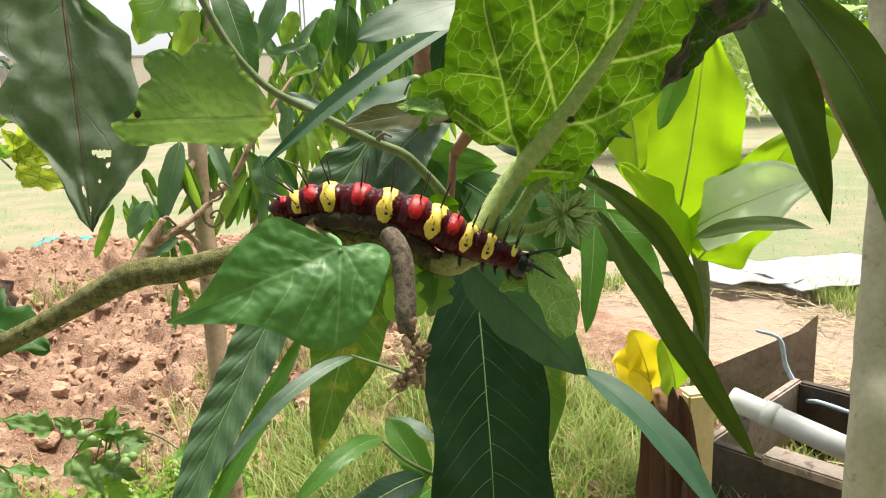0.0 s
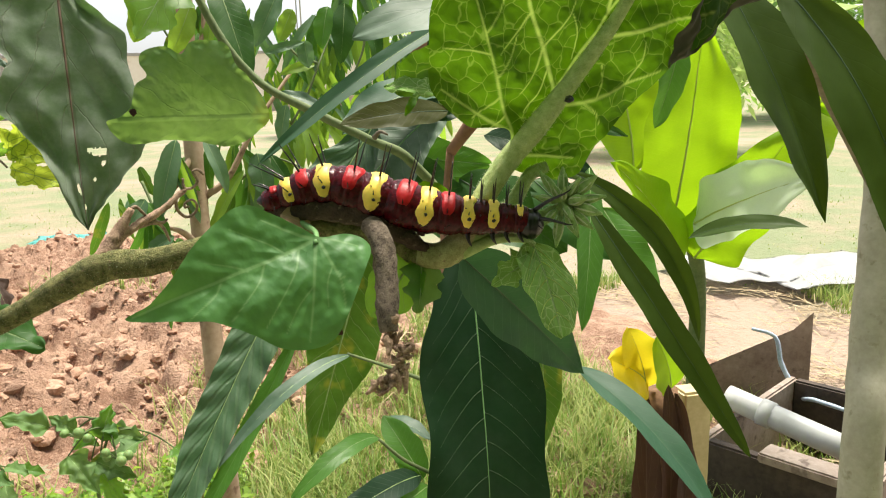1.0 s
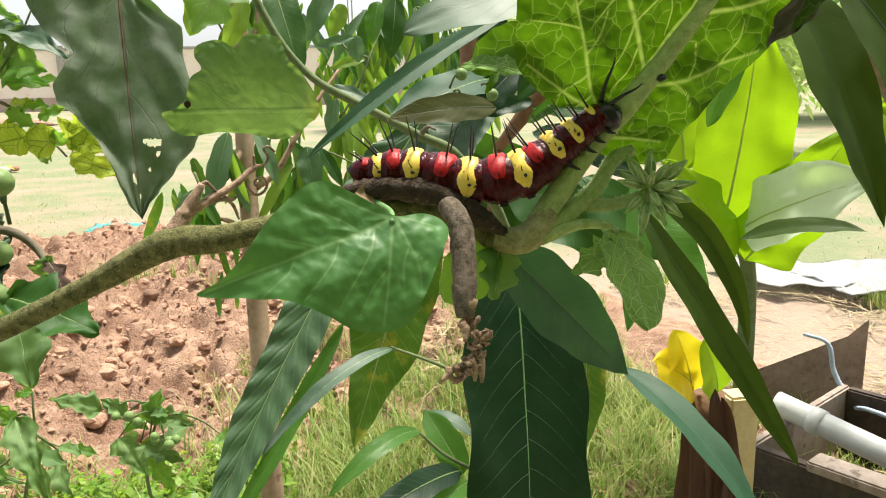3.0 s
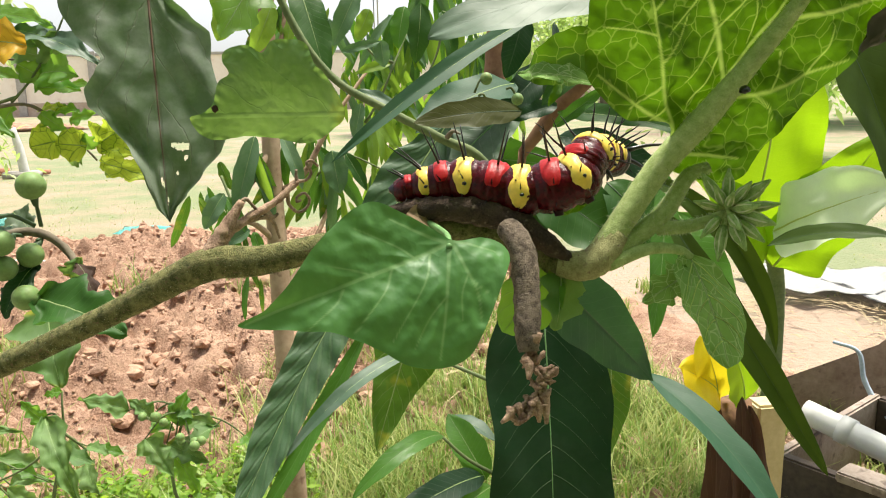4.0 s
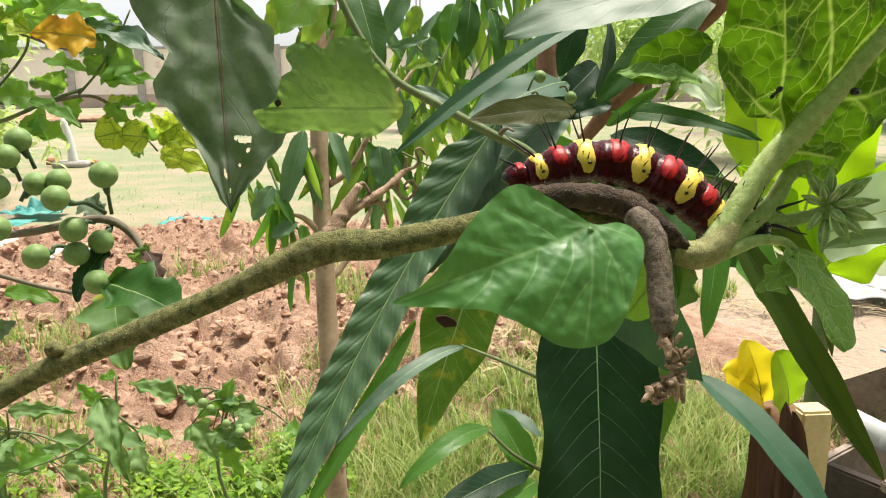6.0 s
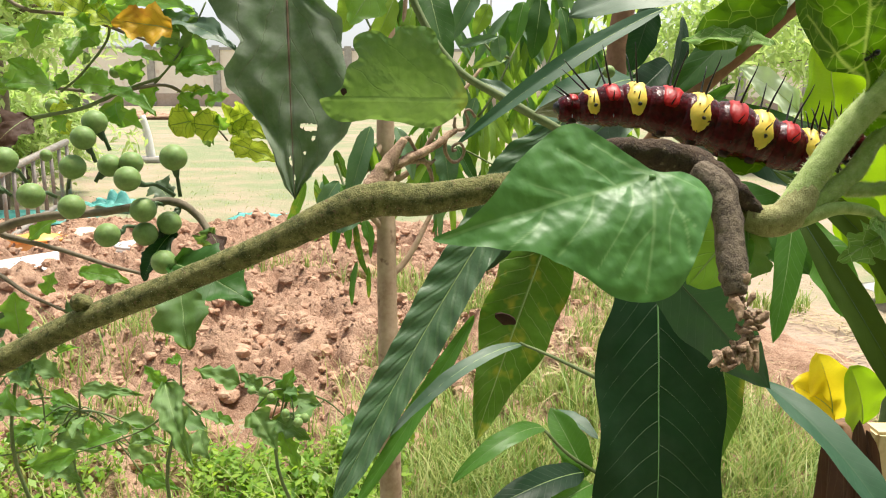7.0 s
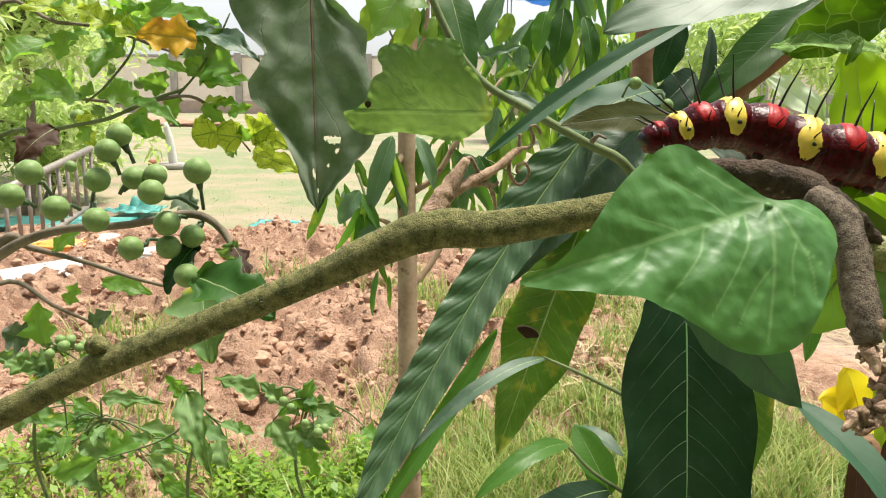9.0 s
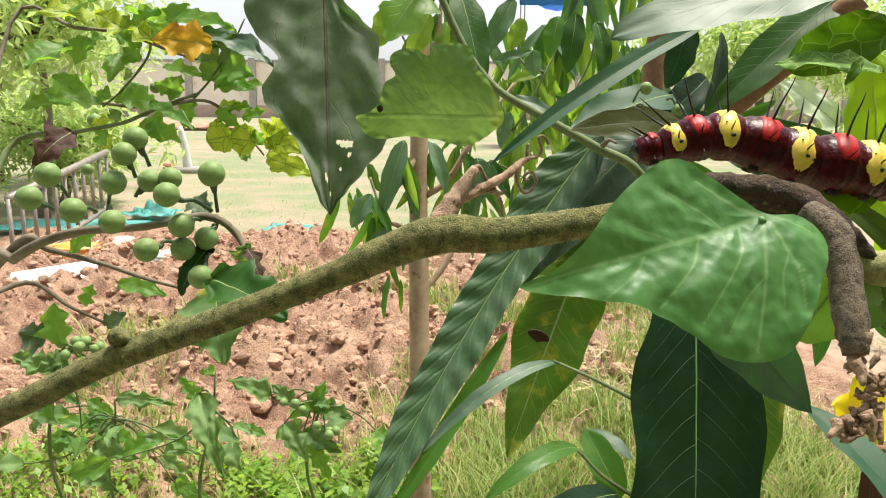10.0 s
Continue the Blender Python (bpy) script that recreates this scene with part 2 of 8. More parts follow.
M_COLLAR = surface("stem_node_olive", (0.22, 0.22, 0.08), (0.5, 0.48, 0.24), 800.0, 0.95, 1.0, 0.0008, spots=(0.24, 0.18, 0.1))
# Brown bark, with the shade beneath the caterpillar's body put into its colour.
M_CRUST = surface("bark_shaded_crust", (0.022, 0.013, 0.009), (0.1, 0.064, 0.042), 500.0, 0.95, 1.0, 0.0012, spots=(0.17, 0.13, 0.09))
M_HUSK = surface("dried_husk", (0.14, 0.08, 0.05), (0.5, 0.34, 0.24), 600.0, 0.9, 1.0, 0.0006)
M_TENDRIL = surface("dried_tendril", (0.09, 0.058, 0.038), (0.4, 0.29, 0.2), 400.0, 0.85, 0.8, 0.0004)
M_TWIG = surface("twig_grey_brown", (0.11, 0.09, 0.06), (0.22, 0.18, 0.13), 60.0, 0.85, 0.6, 0.001)
M_GREENTWIG = surface("twig_green", (0.08, 0.12, 0.04), (0.16, 0.2, 0.08), 60.0, 0.8, 0.5, 0.001)
M_TRUNK = surface("trunk_smooth_tan", (0.26, 0.165, 0.1), (0.44, 0.325, 0.225), 22.0, 0.85, 0.5, 0.002, spots=(0.17, 0.1, 0.065))
M_TRUNK_RED = surface("trunk_reddish", (0.14, 0.065, 0.034), (0.27, 0.145, 0.08), 40.0, 0.8, 0.5, 0.001)
M_TRUNK_PALE = surface("trunk_pale_grey", (0.33, 0.31, 0.23), (0.48, 0.46, 0.36), 30.0, 0.85, 0.5, 0.001, spots=(0.24, 0.22, 0.14))
M_BERRY = plain("berry_green", (0.2, 0.31, 0.1), 0.55, 0.0, 0.15, 500.0, 0.15, sub=0.1)
M_MAROON = plain("body_maroon", (0.085, 0.0015, 0.006), 0.24, 0.0, 0.4, 1300.0, 0.9, shine=0.22)
M_RED = plain("body_red", (0.42, 0.009, 0.012), 0.4, 0.0, 0.15, 1500.0, 0.5, sub=0.1, shine=0.25)
M_YEL = plain("body_yellow", (0.88, 0.64, 0.1), 0.45, 0.15, 0.1, 900.0, 0.4, sub=0.1)
M_BLACK = plain("spine_black", (0.006, 0.005, 0.005), 0.35, 0.3, 0.2, 1500.0, 0.3)
M_BELLY = plain("body_underside", (0.03, 0.008, 0.006), 0.6, 0.0, 0.3, 1500.0, 0.5)


# ---------------------------------------------------------------- building blocks
def chain(ob):
    m = Matrix.Identity(4)
    while ob is not None:
        m = ob.matrix_basis @ m
        ob = ob.parent
    return m


def thing(name, at, label, category, group="", kind=""):
    ob = new(name)
    ob.empty_display_size = 0.02
    ob.location = at
    return tagged(ob, label, category, group, kind)


def link(name, me, parent=None, label="", m=None):
    ob = new(name, me)
    if parent is not None:
        ob.parent = parent
        ob.matrix_basis = chain(parent).inverted() @ (m or Matrix.Identity(4))
    elif m is not None:
        ob.matrix_basis = m
    return tagged(ob, label)


def part(name, bm, material, parent=None, label="", m=None, smooth=True):
    me = bpy.data.meshes.new(name)
    bm.normal_update()
    for f in bm.faces:
        f.smooth = smooth
    bm.to_mesh(me)
    bm.free()
    me.materials.append(material)
    return link(name, me, parent, label, m)


def smooth_line(points, per=6):
    """Catmull-Rom through the points."""
    p = [Vector(v) for v in points]
    if len(p) < 3:
        return [p[0].lerp(p[-1], k / per) for k in range(per + 1)]
    p = [p[0] * 2 - p[1], *p, p[-1] * 2 - p[-2]]
    out = []
    for a, b, c, d in zip(p, p[1:], p[2:], p[3:]):
        for k in range(per):
            t = k / per
            out.append(0.5 * (2 * b + (c - a) * t + (2 * a - 5 * b + 4 * c - d) * t * t + (3 * b - a - 3 * c + d) * t ** 3))
    out.append(p[-2].copy())
    return out


def tube(points, radii, sides=10, per=6, rough=0.0, seed=0, bm=None):
    """A round, closed shoot along a smooth line; the radius runs along radii."""
    line = smooth_line(points, per)
    bm = bm or bmesh.new()
    rnd = random.Random(seed)
    rings, n = [], len(line)
    up = Vector((0.31, 0.22, 0.92))
    for k, p in enumerate(line):
        way = (line[min(k + 1, n - 1)] - line[max(k - 1, 0)]).normalized()
        side = way.cross(up).normalized() if abs(way.dot(up)) < 0.98 else way.cross(Vector((1, 0, 0))).normalized()
        top = side.cross(way)
        up = top
        f = k / (n - 1) * (len(radii) - 1)
        i = min(int(f), len(radii) - 2)
        r = radii[i] + (radii[i + 1] - radii[i]) * (f - i)
        rings.append([bm.verts.new(p + (side * math.cos(a) + top * math.sin(a)) * r * (1 + rough * rnd.uniform(-1, 1)))
                      for a in (2 * math.pi * s / sides for s in range(sides))])
    for a, b in zip(rings, rings[1:]):
        for s in range(sides):
            bm.faces.new((a[s], a[(s + 1) % sides], b[(s + 1) % sides], b[s]))
    bm.faces.new(rings[0][::-1])
    bm.faces.new(rings[-1])
    return bm


def w_lance(u):
    return max(0.0, (u ** 0.62) * ((1 - u) ** 0.78) * 1.98) ** 0.92


def w_early(u):
    return max(0.0, (u ** 0.5) * ((1 - u) ** 1.0) * 2.5) ** 0.95


def w_oval(u):
    return max(0.0, (u ** 0.5) * ((1 - u) ** 0.6) * 2.1)


def w_lobed(u):
    return max(0.0, (u ** 0.38) * ((1 - u) ** 0.72) * 1.8) * (1 + 0.26 * math.cos((u - 0.3) * 17.0) + 0.05 * math.cos(u * 63.0))


def profile(*steps):
    """An outline's half width from pairs (place along the leaf, share of the half width)."""
    def width(u):
        for (a, p), (b, q) in zip(steps, steps[1:]):
            if u <= b:
                f = (u - a) / (b - a)
                return p + (q - p) * (f + f * f * (3 - 2 * f)) / 2
        return 0.0
    return width


def w_strap(u):
    return max(0.0, min(1.0, u * 6) ** 0.6 * min(1.0, (1 - u) * 2.6) ** 0.6)


def leaf_mesh(length, width, shape, bend, fold, wave, seed, back=0.0, twist=0.0, nu=26, nv=10, ripple=0.0, sides=(1.0, 1.0), backs=(1.0, 1.0), crumple=0.012, holes=(), veins=0, paths=(), bow=0.0):
    """A leaf blade from the origin along +y, facing +z; bend arches it, fold lifts its halves, wave ruffles the edges.
    Returns the blade, its middle line and lines for the raised side veins."""
    rnd = random.Random(seed)
    ph, ph2 = rnd.uniform(0, 6.28), rnd.uniform(0, 6.28)
    ys, zs = [0.0], [0.0]
    for k in range(nu):
        a = bend * ((k + 0.5) / nu - 0.5)
        ys.append(ys[-1] + math.cos(a))
        zs.append(zs[-1] - math.sin(a))
    sc = length / ys[-1]
    pair = shape if isinstance(shape, tuple) else (shape, shape)

    def skin(u, v):
        f = u * nu
        i = min(int(f), nu - 1)
        cy, cz = ys[i] + (ys[i + 1] - ys[i]) * (f - i), zs[i] + (zs[i + 1] - zs[i]) * (f - i)
        e, s = abs(v), 1 if v > 0 else 0
        half = 0.5 * width * pair[s](u) + width * 0.004
        tw = twist * (u - 0.5)
        x = v * half * sides[s] * (1 + 0.05 * math.sin(u * 21 + ph + 2 * s) * e)
        z = fold * e * half + wave * width * e ** 2 * math.sin(u * (13 + 3 * s) + ph2 + 1.7 * s)
        z += ripple * width * math.sin(u * 107 - e * 4) * e * (1 - e * 0.5)
        z += crumple * width * noise.noise(Vector((v * 2.2, u * 2.2 * length / width, seed * 0.7))) * (0.3 + e)
        z += crumple * 0.22 * width * noise.noise(Vector((x, cy * sc, 0.0)) / (width * 0.16) + Vector((0, 0, seed * 0.7 + 9)))
        y = cy * sc - back * backs[s] * length * e ** 1.4 * (1 - u) ** 1.6
        x, z = x * math.cos(tw) - z * math.sin(tw), x * math.sin(tw) + z * math.cos(tw)
        x += 4 * bow * length * u * (1 - u)
        return Vector((x, y, cz * sc + z))

    bm = bmesh.new()
    uvl = bm.loops.layers.uv.new("UVMap")
    rows, where = [], {}
    for i in range(nu + 1):
        row = []
        for j in range(nv + 1):
            ve = bm.verts.new(skin(i / nu, 2 * j / nv - 1))
            where[ve] = (j / nv, i / nu)
            row.append(ve)
        rows.append(row)
    for a, b in zip(rows, rows[1:]):
        for j in range(nv):
            v, u = (2 * where[a[j]][0] - 1), where[a[j]][1]
            if holes and any(((v - hv) * 0.5 * width) ** 2 + ((u - hu) * length) ** 2 < hr * hr * (1 + 0.9 * noise.noise(Vector((v * 40, u * 60, 2.0)))) for hu, hv, hr in holes):
                continue
            f = bm.faces.new((a[j], a[j + 1], b[j + 1], b[j]))
            for lp in f.loops:
                lp[uvl].uv = where[lp.vert]
    line = [skin(i / nu, 0.0) for i in range(0, nu + 1, 2)]
    ribs = []
    for k in range(veins):
        for s in (-1, 1):
            u0 = (k + 0.25 + 0.2 * (s > 0)) / (veins + 0.6)
            reach = 0.42 * (1 - u0) * min(1.0, 5.0 / veins) + 0.05
            ribs.append([skin(min(0.97, u0 + reach * f ** 1.25), s * 0.93 * f) for f in (n / 7 for n in range(8))])
    traced = [smooth_line([skin(u, v) for u, v in path], 5) for path in paths]
    return bm, line, ribs, traced


def turn_to(base, tip, face):
    y = (Vector(tip) - Vector(base)).normalized()
    z = Vector(face) - y * Vector(face).dot(y)
    z.normalize()
    x = y.cross(z)
    m = Matrix((x, y, z)).transposed().to_4x4()
    m.translation = base
    return m


def mark_veins(me, lines, size):
    """Stores on each vertex how far it lies within a vein, for the leaf's material."""
    co = np.empty(len(me.vertices) * 3)
    me.vertices.foreach_get("co", co)
    co = co.reshape(-1, 3)
    best = np.zeros(len(co))
    for pts in lines:
        for k, (a, b) in enumerate(zip(pts, pts[1:])):
            a, b = np.array(a), np.array(b)
            t = np.clip(((co - a) @ (b - a)) / max(1e-12, (b - a) @ (b - a)), 0, 1)
            d = np.linalg.norm(co - (a + t[:, None] * (b - a)), axis=1)
            best = np.maximum(best, np.clip(1.15 - d / (2.2 * size * (1 - 0.6 * k / len(pts))), 0, 1) ** 1.3)
    me.attributes.new("vein", "FLOAT", "POINT").data.foreach_set("value", np.minimum(best, 1.0))


COUNT = [0]


def leaf(plant, base, tip, width, shape, material, face=(0, -1, 0.35), bend=0.5, fold=0.15, wave=0.03, rib=M_RIB, ribsize=0.012, label="", back=0.0, twist=0.0, ripple=0.0, nu=26, nv=10, sides=(1.0, 1.0), backs=(1.0, 1.0), crumple=0.03, holes=(), veins=0, veinsize=0.008, paths=(), vein_mat=None, bow=0.0):
    """One leaf of a plant, from its base to its tip, turned to face a direction, with its midrib as a part of its own."""
    COUNT[0] += 1
    base, tip = Vector(base), Vector(tip)
    length = (tip - base).length
    bm, line, ribs, traced = leaf_mesh(length, width, shape, bend, fold, wave, COUNT[0], back, twist, nu, nv, ripple, sides, backs, crumple, holes, veins, paths, bow)
    m = turn_to(base, tip, face)
    ob = part("leaf", bm, material, plant, label, m)
    if traced:
        mark_veins(ob.data, traced, width * veinsize)
    if rib is not None:
        r = width * ribsize
        mid = tube([p + Vector((0, 0, -r * 0.2)) for p in line[:-1]], [r, r * 0.8, r * 0.45, r * 0.2], 6, 1)
        part("midrib", mid, rib, ob, m=m)
    if ribs:
        r = width * veinsize
        for pts in ribs:
            part("side_vein", tube(pts, [r, r * 0.7, r * 0.25], 5, 2), vein_mat or rib or M_VEIN, ob, m=m)
    return ob


def closed_line(points, per):
    """Catmull-Rom round a closed outline."""
    p = [Vector(v) for v in points]
    n, out = len(p), []
    for k in range(n):
        a, b, c, d = p[k - 1], p[k], p[(k + 1) % n], p[(k + 2) % n]
        for j in range(per):
            t = j / per
            out.append(0.5 * (2 * b + (c - a) * t + (2 * a - 5 * b + 4 * c - d) * t * t + (3 * b - a - 3 * c + d) * t ** 3))
    return out


def fan_leaf(plant, m, outline, hub, veins, rise, material, label, seed, per=16, steps=80, pucker=0.5, lump=0.3, curl=0.0, spread=None):
    """A broad blade spread from a hub, in mm: an outline, veins (width, line), rise(x, y) for its folds; the skin puffs up between its veins."""
    rim = np.array([tuple(v) for v in closed_line(outline, per)])
    hub = np.array(hub, dtype=float)
    frac = (np.arange(1, steps + 1) / steps) ** 0.92
    flat = np.concatenate([[hub], (hub + (rim[None, :, :] - hub) * frac[:, None, None]).reshape(-1, 2)])
    depth, mark = np.full(len(flat), 99.0), np.zeros(len(flat))
    for wide, path in veins:
        pts = [np.array(tuple(v)) for v in smooth_line([(*v, 0) for v in path], 6)]
        for k, (a, b) in enumerate(zip(pts, pts[1:])):
            a, b = a[:2], b[:2]
            t = np.clip(((flat - a) @ (b - a)) / max(1e-9, (b - a) @ (b - a)), 0, 1)
            d = np.linalg.norm(flat - (a + t[:, None] * (b - a)), axis=1)
            thin = wide * (1 - 0.7 * k / len(pts))
            depth = np.minimum(depth, d / (0.5 + 0.5 * thin / wide))
            mark = np.maximum(mark, np.clip(1.6 - d / (0.5 * thin + 0.03), 0, 1))
    edge = np.concatenate([[0.0], np.repeat(frac, len(rim))])
    zs = []
    for (x, y), d, e in zip(flat, depth, edge):
        puff = pucker * (1 - math.exp(-(d / 1.3) ** 2)) * (0.6 + 0.8 * noise.noise(Vector((x * 0.3, y * 0.3, seed))))
        wob = lump * noise.noise(Vector((x * 0.22, y * 0.22, seed + 3))) + 0.3 * lump * noise.noise(Vector((x * 0.8, y * 0.8, seed + 7)))
        ripple = curl * max(0.0, e - 0.72) ** 2 * 13 * noise.noise(Vector((x * 0.25, y * 0.25, seed + 11)))
        zs.append(rise(x, y) + puff + wob + ripple)
    n = len(rim)
    faces = [(0, 1 + j, 1 + (j + 1) % n) for j in range(n)]
    for k in range(steps - 1):
        a, b = 1 + k * n, 1 + (k + 1) * n
        faces += [(a + j, b + j, b + (j + 1) % n, a + (j + 1) % n) for j in range(n)]
    me = bpy.data.meshes.new("leaf")
    me.from_pydata([(x * 0.001, y * 0.001, z * 0.001) for (x, y), z in zip(flat, zs)], [], faces)
    me.polygons.foreach_set("use_smooth", [True] * len(me.polygons))
    me.attributes.new("vein", "FLOAT", "POINT").data.foreach_set("value", mark)
    if spread:
        layer = me.uv_layers.new(name="UVMap")
        corner = np.empty(len(me.loops), dtype=int)
        me.loops.foreach_get("vertex_index", corner)
        layer.data.foreach_set("uv", np.array([spread(x, y) for x, y in flat])[corner].ravel())
    me.materials.append(material)
    return link("leaf", me, plant, label, m)


def down(line, radii, count, length, parent, seed):
    """Fine pale hairs standing on a shoot."""
    rnd = random.Random(seed)
    path = smooth_line(line, 10)
    verts, faces = [], []
    n = len(path) - 1
    for _ in range(count):
        f = rnd.random() * n
        i = min(int(f), n - 1)
        p = path[i].lerp(path[i + 1], f - i)
        way = (path[i + 1] - path[i]).normalized()
        out = way.cross(Vector((rnd.gauss(0, 1), rnd.gauss(0, 1), rnd.gauss(0, 1)))).normalized()
        g = f / n * (len(radii) - 1)
        j = min(int(g), len(radii) - 2)
        r = radii[j] + (radii[j + 1] - radii[j]) * (g - j)
        tip = p + out * (r + length * rnd.uniform(0.5, 1.2)) + way * length * rnd.uniform(-0.5, 0.5)
        foot, sd = p + out * r * 0.9, way * 0.000035
        sx = way.cross(out) * 0.000035
        b = len(verts)
        verts += [tuple(foot + sd), tuple(foot - sd + sx), tuple(foot - sd - sx), tuple(tip)]
        faces += [(b, b + 1, b + 3), (b + 1, b + 2, b + 3), (b + 2, b, b + 3)]
    me = bpy.data.meshes.new("down")
    me.from_pydata(verts, [], faces)
    me.materials.append(M_FUZZ)
    return link("down", me, parent)


def rock(radius, seed, flat=0.75, sub=1):
    bm = bmesh.new()
    bmesh.ops.create_icosphere(bm, subdivisions=sub, radius=radius)
    off = Vector((seed * 1.7, seed * 0.9, seed * 2.3))
    for v in bm.verts:
        n = noise.noise(v.co / radius * 1.1 + off)
        v.co *= 1 + 0.4 * n + 0.3 * noise.noise(v.co / radius * 2.7 + off)
        v.co.z *= flat
    return bm


def merged(verts, faces, name, material, smooth=False):
    me = bpy.data.meshes.new(name)
    me.from_pydata(verts, [], faces)
    me.materials.append(material)
    if smooth:
        me.polygons.foreach_set("use_smooth", [True] * len(me.polygons))
    return new(name, me)


def block(a, b, bevel=0.0):
    bm = bmesh.new()
    bmesh.ops.create_cube(bm, size=1)
    a, b = Vector(a), Vector(b)
    for v in bm.verts:
        v.co = Vector((a[n] + (b[n] - a[n]) * (v.co[n] + 0.5) for n in range(3)))
    if bevel:
        bmesh.ops.bevel(bm, geom=bm.edges[:], offset=bevel, segments=2, affect="EDGES")
    return bm


# ---------------------------------------------------------------- ground
def ground_material():
    mat, nt, bsdf = nodes_of("ground_grass_and_soil")
    vec = coords(nt)
    big, mid, small = noise_of(nt, vec, 0.5, 3.0), noise_of(nt, vec, 2.2, 5.0), noise_of(nt, vec, 45.0, 6.0)
    soil = blend(nt, small, (0.3, 0.215, 0.155), (0.4, 0.31, 0.24))
    turf = blend(nt, small, (0.14, 0.175, 0.08), (0.255, 0.28, 0.16))
    where = calc(nt, "ADD", calc(nt, "MULTIPLY", big, 0.55), calc(nt, "MULTIPLY", mid, 0.45))
    place = nt.nodes.new("ShaderNodeSeparateXYZ")
    nt.links.new(vec, place.inputs[0])
    reach = calc(nt, "ADD", calc(nt, "ABSOLUTE", calc(nt, "SUBTRACT", place.outputs[0], 1.3)), calc(nt, "ABSOLUTE", calc(nt, "MULTIPLY", calc(nt, "SUBTRACT", place.outputs[1], 1.8), 0.9)))
    worn = calc(nt, "MULTIPLY", ramp(nt, reach, 2.6, 0.6), 0.16)
    nt.links.new(blend(nt, ramp(nt, calc(nt, "ADD", where, worn), 0.6, 0.45), soil, turf), bsdf.inputs["Base Color"])
    bsdf.inputs["Roughness"].default_value = 0.95
    bump_of(nt, bsdf, small, 0.8, 0.02)
    return mat


M_GROUND = ground_material()
M_SOIL = surface("soil_red_loam", (0.27, 0.15, 0.096), (0.53, 0.342, 0.238), 9.0, 0.95, 1.0, 0.03, spots=(0.4, 0.245, 0.165), fine=22.0, hard=0.08)
M_CLOD = surface("soil_clod", (0.27, 0.15, 0.096), (0.53, 0.342, 0.238), 40.0, 0.95, 1.0, 0.006)


def soil_height(x, y):
    edge = min(1.0, max(0.0, 1.25 - max(abs(x + 0.75 + 0.25 * (y - 3)) / 1.7, (y - 3.0) / 1.55, (3.0 - y) / 1.85) ** 2))
    lump = 0.5 + noise.fractal(Vector((x * 3.0, y * 3.0, 1.3)), 0.55, 2.0, 7)
    return -0.03 + edge * (0.068 + 0.085 * lump + 0.045 * noise.noise(Vector((x * 14, y * 14, 4))) + 0.022 * noise.noise(Vector((x * 41, y * 41, 8))))


def build_ground():
    bm = bmesh.new()
    n = 60
    grid = [[bm.verts.new((math.copysign(abs(i / n) ** 3, i) * 320, math.copysign(abs(j / n) ** 3, j) * 320 + 2, 0)) for i in range(-n, n + 1)] for j in range(-n, n + 1)]
    for row in grid:
        for v in row:
            v.co.z = min(-0.004, 0.03 * noise.noise(v.co * 0.6) - 0.02)
    for a, b in zip(grid, grid[1:]):
        for k in range(2 * n):
            bm.faces.new((a[k], a[k + 1], b[k + 1], b[k]))
    tagged(part("ground", bm, M_GROUND), "patchy grass and reddish soil yard reaching to the horizon", "ground", kind="structure")
    bm = bmesh.new()
    nx, ny = 420, 350
    grid = [[bm.verts.new((x, y, soil_height(x, y))) for x in (-3.4 + 4.8 * i / nx for i in range(nx + 1))] for y in (0.85 + 3.95 * j / ny for j in range(ny + 1))]
    for a, b in zip(grid, grid[1:]):
        for k in range(nx):
            bm.faces.new((a[k], a[k + 1], b[k + 1], b[k]))
    return tagged(part("dug_soil", bm, M_SOIL), "freshly dug bed of reddish crumbly soil", "soil", kind="structure")


CRUMB = ((1.0, 0.1, 0.0), (0.2, 0.9, -0.1), (-0.9, 0.5, 0.1), (-0.6, -0.8, 0.0), (0.5, -0.9, -0.1), (0.4, 0.2, 0.8), (-0.4, -0.1, 0.95))
CRUMB_FACES = ((0, 1, 5), (1, 2, 6, 5), (2, 3, 6), (3, 4, 5, 6), (4, 0, 5))


